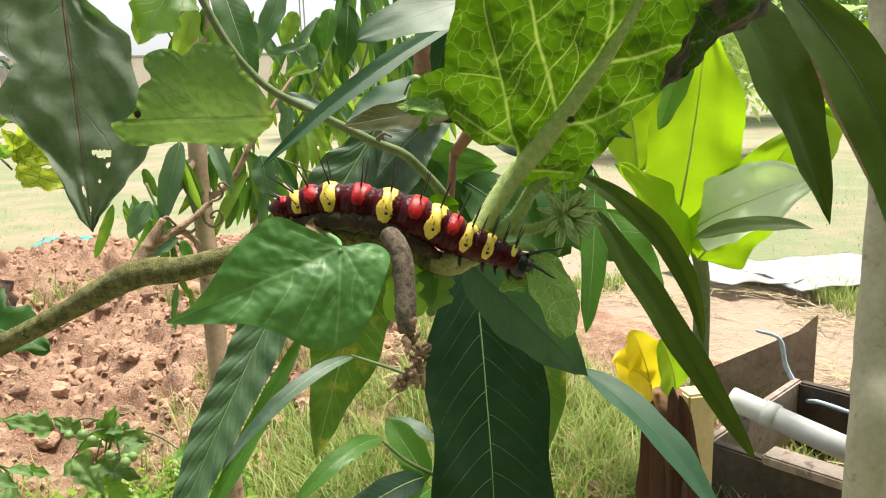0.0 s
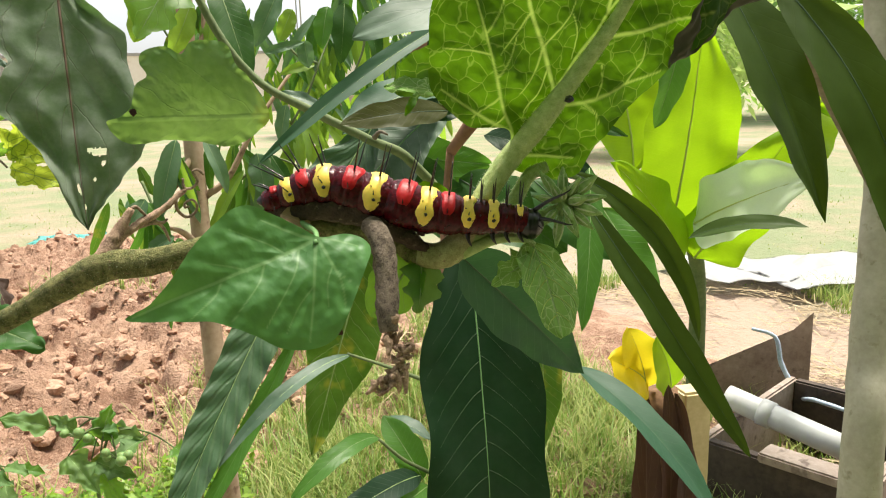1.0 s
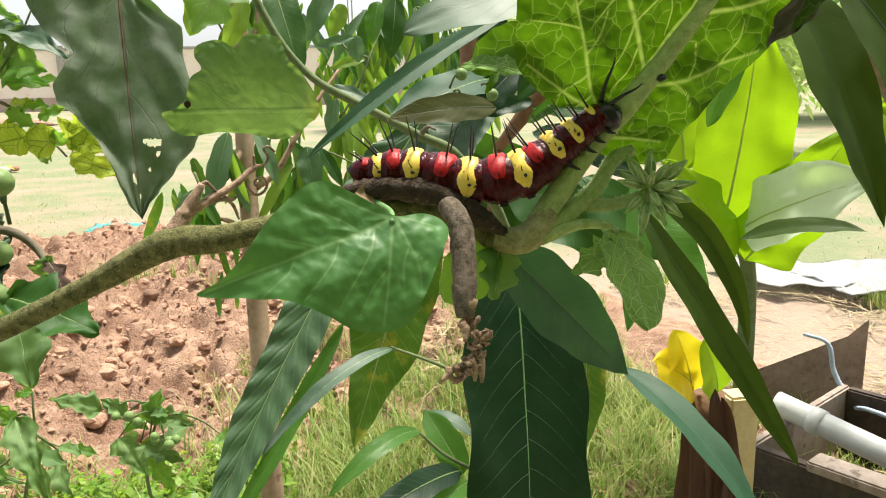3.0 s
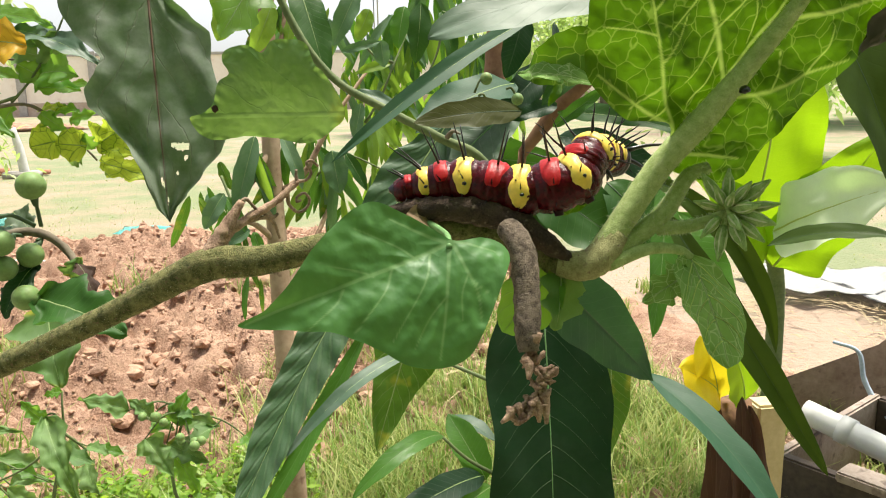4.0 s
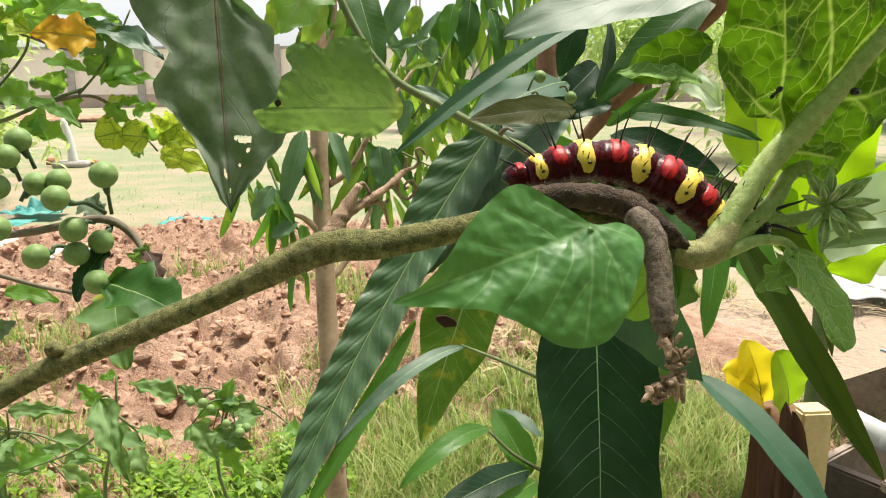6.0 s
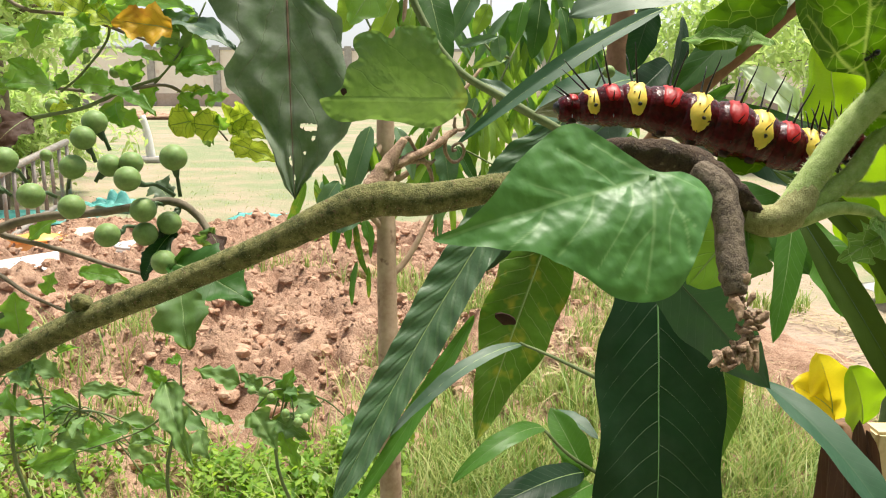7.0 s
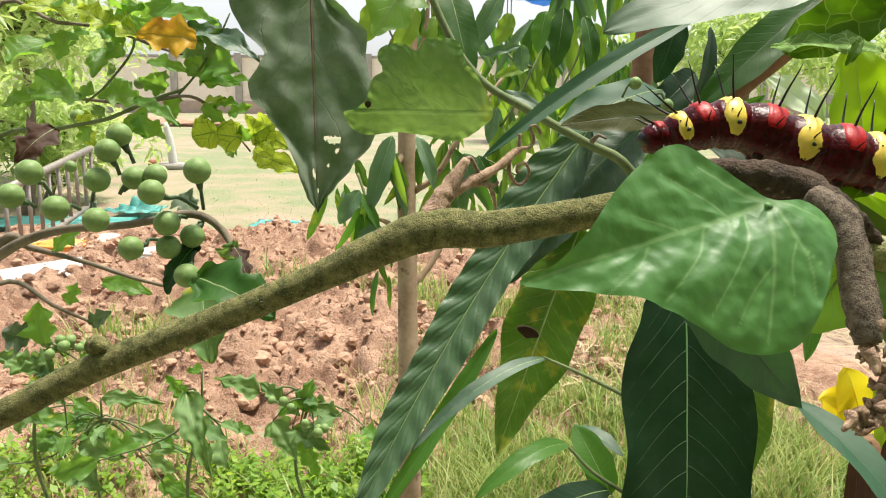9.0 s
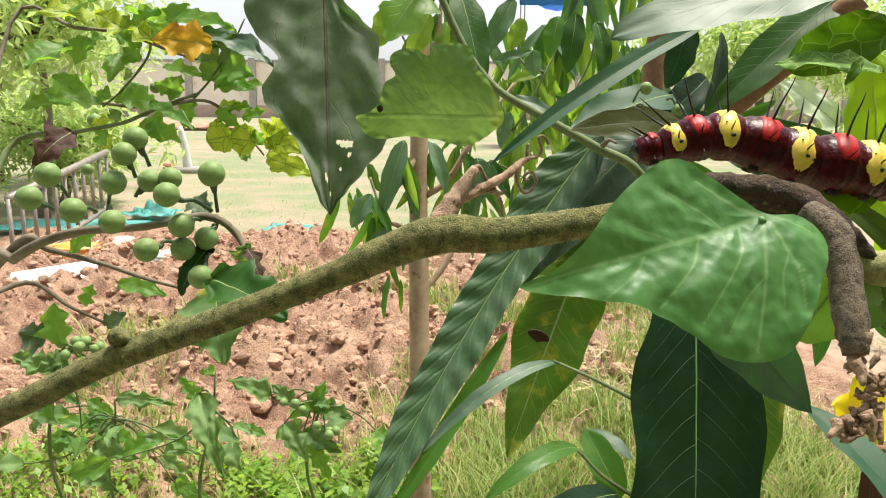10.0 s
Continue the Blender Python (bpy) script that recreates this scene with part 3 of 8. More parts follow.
def build_clods(bed):
    rnd = random.Random(5)
    shapes = []
    for k in range(7):
        bm = rock(1.0, k * 3.7, 0.7, 2)
        shapes.append([v.co.copy() for v in bm.verts])
        bm.free()
    bm = rock(1.0, 1, 0.7, 2)
    tri = [[v.index for v in f.verts] for f in bm.faces]
    bm.free()
    meshes = []
    for k in range(7):
        me = bpy.data.meshes.new("clod")
        me.from_pydata([tuple(v) for v in shapes[k]], [], tri)
        me.materials.append(M_CLOD)
        meshes.append(me)
    verts, faces, near = [], [], 0
    for _ in range(30000):
        x, y = rnd.uniform(-2.6, 0.75), rnd.uniform(1.1, 4.4)
        h = soil_height(x, y)
        if h < 0.01:
            continue
        r = min(0.024, 0.0026 * rnd.paretovariate(1.7))
        ang, base = rnd.uniform(0, 6.28), len(verts)
        if r > 0.011 and near < 300 and y < 3.4:
            near += 1
            link("clod", rnd.choice(meshes), bed, m=Matrix.Translation((x, y, h + r * 0.05)) @ pose(0, 0, 0, 0, 0, math.degrees(ang)) @ Matrix.Diagonal((r, r, r, 1)))
            continue
        c, s = math.cos(ang) * r, math.sin(ang) * r
        if r < 0.006:
            verts += [(x + v[0] * c - v[1] * s, y + v[0] * s + v[1] * c, h + v[2] * r) for v in CRUMB]
            faces += [[base + k for k in f] for f in CRUMB_FACES]
            continue
        sh = rnd.choice(shapes)
        verts += [(x + v.x * c - v.y * s, y + v.x * s + v.y * c, h + v.z * r) for v in sh]
        faces += [[base + k for k in f] for f in tri]
    tagged(merged(verts, faces, "soil_clods", M_CLOD), "scattered reddish clods of dug soil", "soil", kind="stuff")
    for k, (p, r) in enumerate((((-0.07, 1.55, 0.03), 0.045), ((-0.42, 1.75, 0.03), 0.035), ((-0.75, 1.62, 0.03), 0.04), ((0.3, 2.5, 0.05), 0.05), ((-0.3, 2.9, 0.1), 0.05))):
        ob = part("clod", rock(r, k + 3, 0.75, 2), M_CLOD, m=Matrix.Translation(p))
        tagged(ob, "large lump of dry reddish soil on the ground", "clod", "lumps of soil")


def build_grass():
    rnd = random.Random(11)
    verts, faces = [], []

    def blade(x, y, h, w):
        z0 = max(0.0, soil_height(x, y)) - 0.01
        ang, lean = rnd.uniform(0, 6.28), rnd.uniform(0.1, 0.9) * h
        dx, dy, b = math.cos(ang), math.sin(ang), len(verts)
        for k in range(4):
            f = k / 3
            cx, cy, cz = x + dx * lean * f * f, y + dy * lean * f * f, z0 + h * (f - 0.25 * f * f)
            ww = w * (1 - f) + 0.0002
            verts.extend(((cx - dy * ww, cy + dx * ww, cz), (cx + dy * ww, cy - dx * ww, cz)))
        faces.extend([(b + 2 * k, b + 2 * k + 1, b + 2 * k + 3, b + 2 * k + 2) for k in range(3)])

    for _ in range(48000):
        x, y = rnd.uniform(-1.1, 2.2), rnd.uniform(0.9, 2.9)
        d = noise.noise(Vector((x * 2.1, y * 2.1, 0.4)))
        bed = soil_height(x, y)
        if bed > 0.03 and d < 0.12 and y > 1.5 or d < -0.35 or (x < -0.3 and y > 1.55 and d < 0.3) or (x > 0.75 and d < 0.18) or (x < -0.25 and rnd.random() < 0.55):
            continue
        blade(x, y, rnd.uniform(0.03, 0.15 if x < 0.75 else 0.09), rnd.uniform(0.0016, 0.0034))
    # a thick fresh stand between the trunk and the box
    for _ in range(22000):
        x, y = rnd.uniform(-0.22, 0.85), rnd.uniform(0.95, 2.1)
        d = noise.noise(Vector((x * 5.0, y * 5.0, 2.7)))
        if d < rnd.uniform(-0.35, 0.25) or (x < -0.05 and rnd.random() < 0.6):
            continue
        blade(x, y, rnd.uniform(0.05, 0.17) * (1.15 - 0.25 * y), rnd.uniform(0.001, 0.0021))
    for _ in range(12000):
        x, y = rnd.uniform(-5, 5), rnd.uniform(2.6, 9)
        if noise.noise(Vector((x * 1.1, y * 1.1, 0.4))) > rnd.uniform(-0.4, 0.3) and soil_height(x, y) < 0.0:
            blade(x, y, rnd.uniform(0.008, 0.022), 0.003)
    ob = merged(verts, faces, "grass", M_GRASS, True)
    tagged(ob, "thin bright green grass growing in tufts", "grass", kind="stuff")


def grass_material():
    mat, nt, bsdf = nodes_of("grass_blades")
    geo = nt.nodes.new("ShaderNodeNewGeometry")
    col = blend(nt, geo.outputs["Random Per Island"], (0.14, 0.28, 0.03), (0.46, 0.48, 0.17))
    nt.links.new(col, bsdf.inputs["Base Color"])
    bsdf.inputs["Roughness"].default_value = 0.5
    tr = nt.nodes.new("ShaderNodeBsdfTranslucent")
    nt.links.new(col, tr.inputs["Color"])
    mx = nt.nodes.new("ShaderNodeMixShader")
    mx.inputs[0].default_value = 0.4
    nt.links.new(bsdf.outputs[0], mx.inputs[1])
    nt.links.new(tr.outputs[0], mx.inputs[2])
    nt.links.new(mx.outputs[0], nt.nodes["Material Output"].inputs[0])
    return mat


def build_straw():
    """Dry stalks lying about on the worn ground."""
    rnd = random.Random(23)
    verts, faces = [], []
    for _ in range(9000):
        x, y = rnd.uniform(0.1, 1.9), rnd.uniform(0.75, 2.7)
        if noise.noise(Vector((x * 2.4, y * 2.4, 3.0))) < rnd.uniform(-0.1, 0.35):
            continue
        a, ln, w = rnd.uniform(0, 6.28), rnd.uniform(0.03, 0.11), rnd.uniform(0.0007, 0.0016)
        dx, dy, b = math.cos(a), math.sin(a), len(verts)
        z = max(0.0, soil_height(x, y)) + rnd.uniform(-0.004, 0.012)
        for k in range(3):
            f = k / 2
            cz = z + rnd.uniform(0.0, 0.25) * ln * f
            verts.extend(((x + dx * ln * f - dy * w, y + dy * ln * f + dx * w, cz), (x + dx * ln * f + dy * w, y + dy * ln * f - dx * w, cz + w)))
        faces.extend([(b + 2 * k, b + 2 * k + 1, b + 2 * k + 3, b + 2 * k + 2) for k in range(2)])
    tagged(merged(verts, faces, "straw", M_STRAW, True), "dry pale straw strewn on the worn ground", "straw", kind="stuff")


M_STRAW = surface("straw_dry", (0.3, 0.22, 0.12), (0.52, 0.42, 0.26), 30.0, 0.8, 0.2, 0.001)
M_GRASS = grass_material()
build_clods(build_ground())
build_grass()
build_straw()

# ---------------------------------------------------------------- yard: wall, far trees, loose things
M_WALL = surface("wall_render_cream", (0.84, 0.73, 0.64), (0.92, 0.83, 0.75), 1.2, 0.9, 0.3, 0.01, spots=(0.76, 0.62, 0.53))
M_FOOT = surface("wall_foot_earthy", (0.42, 0.31, 0.25), (0.56, 0.44, 0.37), 2.0, 0.9, 0.4, 0.01)
M_CONCRETE = surface("concrete_grey", (0.3, 0.28, 0.26), (0.45, 0.42, 0.4), 6.0, 0.9, 0.4, 0.005)
M_TEAL = surface("tarp_teal", (0.05, 0.42, 0.4), (0.3, 0.68, 0.64), 7.0, 0.5, 0.4, 0.01)
M_WHITE = surface("plastic_white", (0.56, 0.56, 0.55), (0.7, 0.7, 0.7), 9.0, 0.45, 0.2, 0.003)
M_PLANK = surface("plank_weathered", (0.22, 0.165, 0.135), (0.4, 0.33, 0.28), 14.0, 0.85, 0.6, 0.003, spots=(0.16, 0.12, 0.1))
M_DARKWOOD = surface("plank_dark", (0.03, 0.022, 0.018), (0.09, 0.065, 0.05), 14.0, 0.85, 0.5, 0.003)
M_BAMBOO = surface("post_cream", (0.5, 0.4, 0.2), (0.66, 0.55, 0.32), 20.0, 0.7, 0.3, 0.002)
M_SHEATH = surface("banana_sheath", (0.07, 0.035, 0.02), (0.26, 0.14, 0.07), 24.0, 0.8, 0.6, 0.003)
M_ORANGE = surface("plastic_orange", (0.75, 0.3, 0.06), (0.85, 0.42, 0.12), 9.0, 0.4, 0.2, 0.002)
M_CLEAR = surface("plastic_milky", (0.66, 0.5, 0.36), (0.78, 0.66, 0.52), 9.0, 0.35, 0.2, 0.002)
M_METAL = surface("rail_grey", (0.22, 0.19, 0.165), (0.36, 0.33, 0.3), 30.0, 0.5, 0.2, 0.002, metal=0.4)
M_BRICK = surface("brick_red", (0.3, 0.12, 0.07), (0.45, 0.22, 0.14), 30.0, 0.9, 0.5, 0.003)
M_BLUE = surface("tarp_blue", (0.03, 0.2, 0.6), (0.08, 0.35, 0.75), 5.0, 0.5, 0.3, 0.01)


def build_wall():
    wall = thing("wall_far", (-9, 36, 0), "long cream rendered boundary wall with a grey foot", "wall", kind="structure")
    part("wall_body", block((-32, 36.0, 0.55), (24, 36.2, 2.5)), M_WALL, wall, smooth=False)
    part("wall_foot", block((-32, 35.94, -0.1), (24, 36.26, 0.55)), M_FOOT, wall, smooth=False)
    part("wall_coping", block((-32, 35.92, 2.5), (24, 36.28, 2.62)), M_CONCRETE, wall, smooth=False)
    for k in range(19):
        x = -31.5 + k * 3.0
        part("pilaster", block((x, 35.86, 0.0), (x + 0.32, 36.0, 2.7)), M_CONCRETE, wall, smooth=False)


def bush(name, centre, size, count, leaf_len, material, label, seed, trunk=True):
    """A tree far off: trunk, limbs and a crown of many small single leaves in loose clumps."""
    rnd = random.Random(seed)
    c = Vector(centre)
    tree = thing(name, (c.x, c.y, 0), label, "tree")
    limbs, bm = [], bmesh.new()
    top = c.z + size[2] * 0.3
    tube([(c.x, c.y, -0.05), (c.x + 0.1, c.y, top * 0.5), (c.x, c.y, top)], [0.035 * size[0] + 0.02, 0.02 * size[0] + 0.012, 0.012], 8, 4, bm=bm)
    for k in range(7):
        a = rnd.uniform(0, 6.28)
        end = c + Vector((math.cos(a) * size[0] * 0.8, math.sin(a) * size[1] * 0.8, rnd.uniform(-0.3, 0.8) * size[2]))
        limbs.append(end)
        tube([(c.x, c.y, max(0.1, c.z - size[2] * 0.6)), (Vector((c.x, c.y, c.z)) + end) / 2, end], [0.02, 0.012, 0.005], 6, 4, bm=bm)
    part("trunk", bm, M_TWIG, tree)
    verts, faces = [], []
    clumps = [c + Vector((rnd.gauss(0, 0.45) * size[0], rnd.gauss(0, 0.45) * size[1], rnd.gauss(0, 0.42) * size[2])) for _ in range(60)] + limbs * 2
    for _ in range(count):
        p = rnd.choice(clumps) + Vector((rnd.gauss(0, 1), rnd.gauss(0, 1), rnd.gauss(0, 1))) * size[0] * 0.16
        if p.z < 0.03:
            continue
        a, d = rnd.uniform(0, 6.28), rnd.uniform(-1.1, 0.3)
        way = Vector((math.cos(a) * math.cos(d), math.sin(a) * math.cos(d), math.sin(d)))
        sd = way.cross(Vector((rnd.uniform(-1, 1), rnd.uniform(-1, 1), 1))).normalized() * leaf_len * 0.16
        ln, b = leaf_len * rnd.uniform(0.7, 1.2), len(verts)
        verts += [tuple(p), tuple(p + way * ln * 0.45 + sd), tuple(p + way * ln + Vector((0, 0, -0.15 * ln))), tuple(p + way * ln * 0.45 - sd)]
        faces.append((b, b + 1, b + 2, b + 3))
    me = bpy.data.meshes.new("crown")
    me.from_pydata(verts, [], faces)
    me.materials.append(material)
    link("crown", me, tree, m=Matrix.Identity(4))


def crown_material(name, a, b, glow):
    mat, nt, bsdf = nodes_of(name)
    geo = nt.nodes.new("ShaderNodeNewGeometry")
    col = blend(nt, geo.outputs["Random Per Island"], a, b)
    nt.links.new(col, bsdf.inputs["Base Color"])
    bsdf.inputs["Roughness"].default_value = 0.45
    tr = nt.nodes.new("ShaderNodeBsdfTranslucent")
    tr.inputs["Color"].default_value = (*glow, 1)
    mx = nt.nodes.new("ShaderNodeMixShader")
    mx.inputs[0].default_value = 0.45
    nt.links.new(bsdf.outputs[0], mx.inputs[1])
    nt.links.new(tr.outputs[0], mx.inputs[2])
    nt.links.new(mx.outputs[0], nt.nodes["Material Output"].inputs[0])
    return mat


M_WEED = crown_material("weed_fresh", (0.08, 0.2, 0.015), (0.27, 0.4, 0.05), (0.4, 0.6, 0.05))
M_CROWN = crown_material("crown_fresh", (0.18, 0.29, 0.07), (0.5, 0.57, 0.28), (0.62, 0.8, 0.24))
M_CROWN_DARK = crown_material("crown_deep", (0.05, 0.13, 0.03), (0.16, 0.28, 0.08), (0.35, 0.6, 0.1))


def cloth(name, centre, size, material, label, category, seed, turn=0.0):
    bm = bmesh.new()
    n = 26
    off = Vector((seed * 3.1, seed * 1.3, 0))
    c, s = math.cos(turn), math.sin(turn)
    grid = []
    for j in range(n + 1):
        row = []
        for i in range(n + 1):
            u, v = i / n - 0.5, j / n - 0.5
            wob = 1 + 0.3 * noise.noise(Vector((math.atan2(v, u) * 1.2, seed, 0)))
            x, y = u * size[0] * wob, v * size[1] * wob
            z = 0.03 + size[2] * abs(noise.noise(Vector((u * 3.2, v * 3.2, 0)) + off)) * (1.3 - 2 * max(abs(u), abs(v)))
            row.append(bm.verts.new((x * c - y * s, x * s + y * c, z)))
        grid.append(row)
    for a, b in zip(grid, grid[1:]):
        for k in range(n):
            bm.faces.new((a[k], a[k + 1], b[k + 1], b[k]))
    bmesh.ops.solidify(bm, geom=bm.faces[:], thickness=0.003)
    return tagged(part(name, bm, material, m=Matrix.Translation(centre)), label, category)


def build_shed():
    """Low roof of teal sheets showing over the wall."""
    a, b = Vector((-19.6137, 47.1944, 1.8544)), Vector((-14.8712, 47.3043, 2.3851))
    shed = thing("shed", ((a.x + b.x) / 2, 47, 0), "far shed with a faded teal sheet roof", "shed")
    part("shed_wall", block((a.x, a.y + 0.6, 0), (b.x, a.y + 3, a.z - 0.1)), M_WALL, shed, smooth=False)
    n = 8
    for k in range(n):
        x0, x1 = a.x + (b.x - a.x) * k / n, a.x + (b.x - a.x) * (k + 1) / n - 0.03
        part("roof_sheet", block((x0, a.y, a.z - 0.1), (x1, a.y + 3.4, a.z + 0.75)), M_TEAL_PALE, shed, smooth=False)


M_TEAL_PALE = surface("roof_teal_faded", (0.3, 0.55, 0.6), (0.5, 0.72, 0.74), 2.0, 0.5, 0.3, 0.01)
build_wall()
build_shed()
heap = rock(1.0, 5, 0.5, 3)
at = Vector((-8.0472, 20.732, 0))
tagged(part("soil_heap", heap, M_SOIL, m=Matrix.Translation(at) @ Matrix.Diagonal((0.09 * at.y, 0.03 * at.y, 0.018 * at.y, 1))), "low heap of reddish soil on the far lawn", "soil heap")
bush("tree", (-4.6, 7.2, 1.5), (1.3, 1.0, 1.0), 5200, 0.14, M_CROWN, "airy young tree with narrow pale green leaves", 1)
bush("tree", (-2.9, 5.0, 1.35), (0.75, 0.6, 0.5), 3200, 0.11, M_CROWN, "leafy shrub with narrow fresh green leaves", 2)
bush("shrub", (-3.15, 5.7, 0.5), (0.55, 0.5, 0.36), 5000, 0.09, M_CROWN, "low leafy shrub behind the railing", 12)
bush("tree", (-24, 44, 3.4), (5.0, 2.5, 2.0), 4000, 0.5, M_CROWN, "tree crown showing above the far wall", 3)
bush("tree", (8.5, 24, 2.6), (4.0, 2.5, 1.8), 4000, 0.42, M_CROWN, "tree in the hazy distance", 4)
bush("tree", (4.4, 8.0, 1.1), (1.2, 1.0, 0.7), 3600, 0.16, M_CROWN, "leafy tree with drooping pale leaves", 6)
bush("tree", (10.5, 14, 2.6), (3.5, 2.5, 2.0), 6000, 0.3, M_CROWN_DARK, "broad tree at the edge of the yard", 7)
# Two unseen crowns added behind the camera, cutting sky light from the front.
bush("tree", (-0.5, -1.9, 1.7), (1.6, 0.7, 1.2), 16000, 0.2, M_CROWN_DARK, "unseen tree added behind the onlooker to block front light", 8)
bush("tree", (1.9, -1.3, 1.6), (1.2, 0.7, 1.1), 11000, 0.2, M_CROWN_DARK, "unseen tree added behind the onlooker to block front light", 9)
cloth("tarp", (-1.0952, 4.6103, 0), (0.34, 0.26, 0.05), M_TEAL, "crumpled teal plastic sheet lying on the grass", "tarp", 1)
cloth("tarp", (0.0027, 3.6334, 0), (0.2, 0.3, 0.04), M_TEAL, "small crumpled pale teal sheet beside the soil", "tarp", 2)
cloth("tarp", (-2.198, 5.0986, 0), (0.34, 0.3, 0.16), M_TEAL, "bunched teal plastic sheet behind the berries", "tarp", 8)
cloth("tarp", (-2.4624, 4.5507, 0), (0.8, 0.5, 0.05), M_TEAL, "spread faded teal sheet behind the berry plant", "tarp", 3)
# White sheets added where bare ground glares; the overexposure is in their colour.
cloth("plastic_bag", (2.1908, 2.6171, 0), (0.62, 0.5, 0.07), M_WHITE, "white sheet added for the glare of overexposed bare ground", "plastic sheet", 5)
cloth("plastic_bag", (1.869, 2.7558, 0), (0.35, 0.5, 0.05), M_WHITE, "pale sheet added for glaring bright ground on the grass", "plastic sheet", 6)


def build_board():
    bm = block((-0.16, -0.24, 0), (0.16, 0.24, 0.012), 0.002)
    tagged(part("board", bm, M_WHITE, m=Matrix.Translation((-1.5991, 2.7754, 0)) @ pose(0, 0, 0.06, 14, -6, 24)), "flat white board lying tilted on the soil", "board")


def build_post():
    at = Vector((-3.2249, 8.5349, 0))
    post = thing("post", at, "leaning white wrapped post on a small concrete foot", "post")
    part("shaft", tube([at + Vector((0, 0, 0)), at + Vector((-0.03, 0, 0.28)), at + Vector((-0.07, 0, 0.5))], [0.05, 0.045, 0.03], 8, 4), M_WHITE, post)
    part("foot", block(at + Vector((-0.2, -0.1, -0.02)), at + Vector((0.14, 0.1, 0.05)), 0.01), M_CONCRETE, post)
    at = Vector((-3.4982, 8.6706, 0))
    tagged(part("brick", block((-0.055, -0.05, 0), (0.055, 0.05, 0.075), 0.006), M_BRICK, m=Matrix.Translation(at)), "single red brick standing on the grass", "brick")
    at = Vector((-3.084, 8.6706, 0))
    tagged(part("brick", block((-0.05, -0.05, 0), (0.05, 0.05, 0.045), 0.006), M_BRICK, m=Matrix.Translation(at)), "single red brick lying on the grass", "brick")


def build_rail():
    a, b = Vector((-2.1132, 3.3781, 0.3459)), Vector((-2.2561, 4.6301, 0.4742))
    rail = thing("railing", (a + b) / 2 * 1.0, "low grey metal railing with thin bars", "railing")
    part("top_rail", tube([a, b], [0.02, 0.02], 8, 4), M_METAL, rail)
    drop = Vector((0, 0, -0.33))
    part("bottom_rail", tube([a + drop, b + drop], [0.016, 0.016], 8, 4), M_METAL, rail)
    for k in range(11):
        p = a.lerp(b, k / 10)
        foot = Vector((p.x, p.y, -0.02 if k % 5 == 0 else p.z - 0.33))
        part("bar", tube([p, foot], [0.011, 0.011], 6, 1), M_METAL, rail)


def build_jugs():
    for mat, label, seed in ((M_ORANGE, "orange plastic basin on the soil", 0), (M_CLEAR, "milky plastic jug lying on the soil", 1), (M_WHITE, "pale plastic sack beside the berry plant", 2)):
        at = Vector(JUG_SPOTS[seed])
        bm = bmesh.new()
        bmesh.ops.create_uvsphere(bm, u_segments=20, v_segments=12, radius=0.1)
        for v in bm.verts:
            v.co.z = max(-0.05, v.co.z * 0.8)
            v.co.x *= 1.4 + 0.15 * noise.noise(v.co * 9)
        jug = thing("jug" if seed else "basin", at, label, "container")
        part("body", bm, mat, jug, m=Matrix.Translation(at + Vector((0, 0, 0.05))))
        part("rim", tube([at + Vector((0.13 * math.cos(a), 0.09 * math.sin(a), 0.1)) for a in (k * 6.283 / 12 for k in range(13))], [0.008, 0.008], 6, 2), mat, jug)


JUG_SPOTS = ((-1.8916, 3.5341, 0), (-1.7269, 3.672, 0), (-1.3402, 3.3946, 0))
build_board()
build_post()
build_rail()
build_jugs()


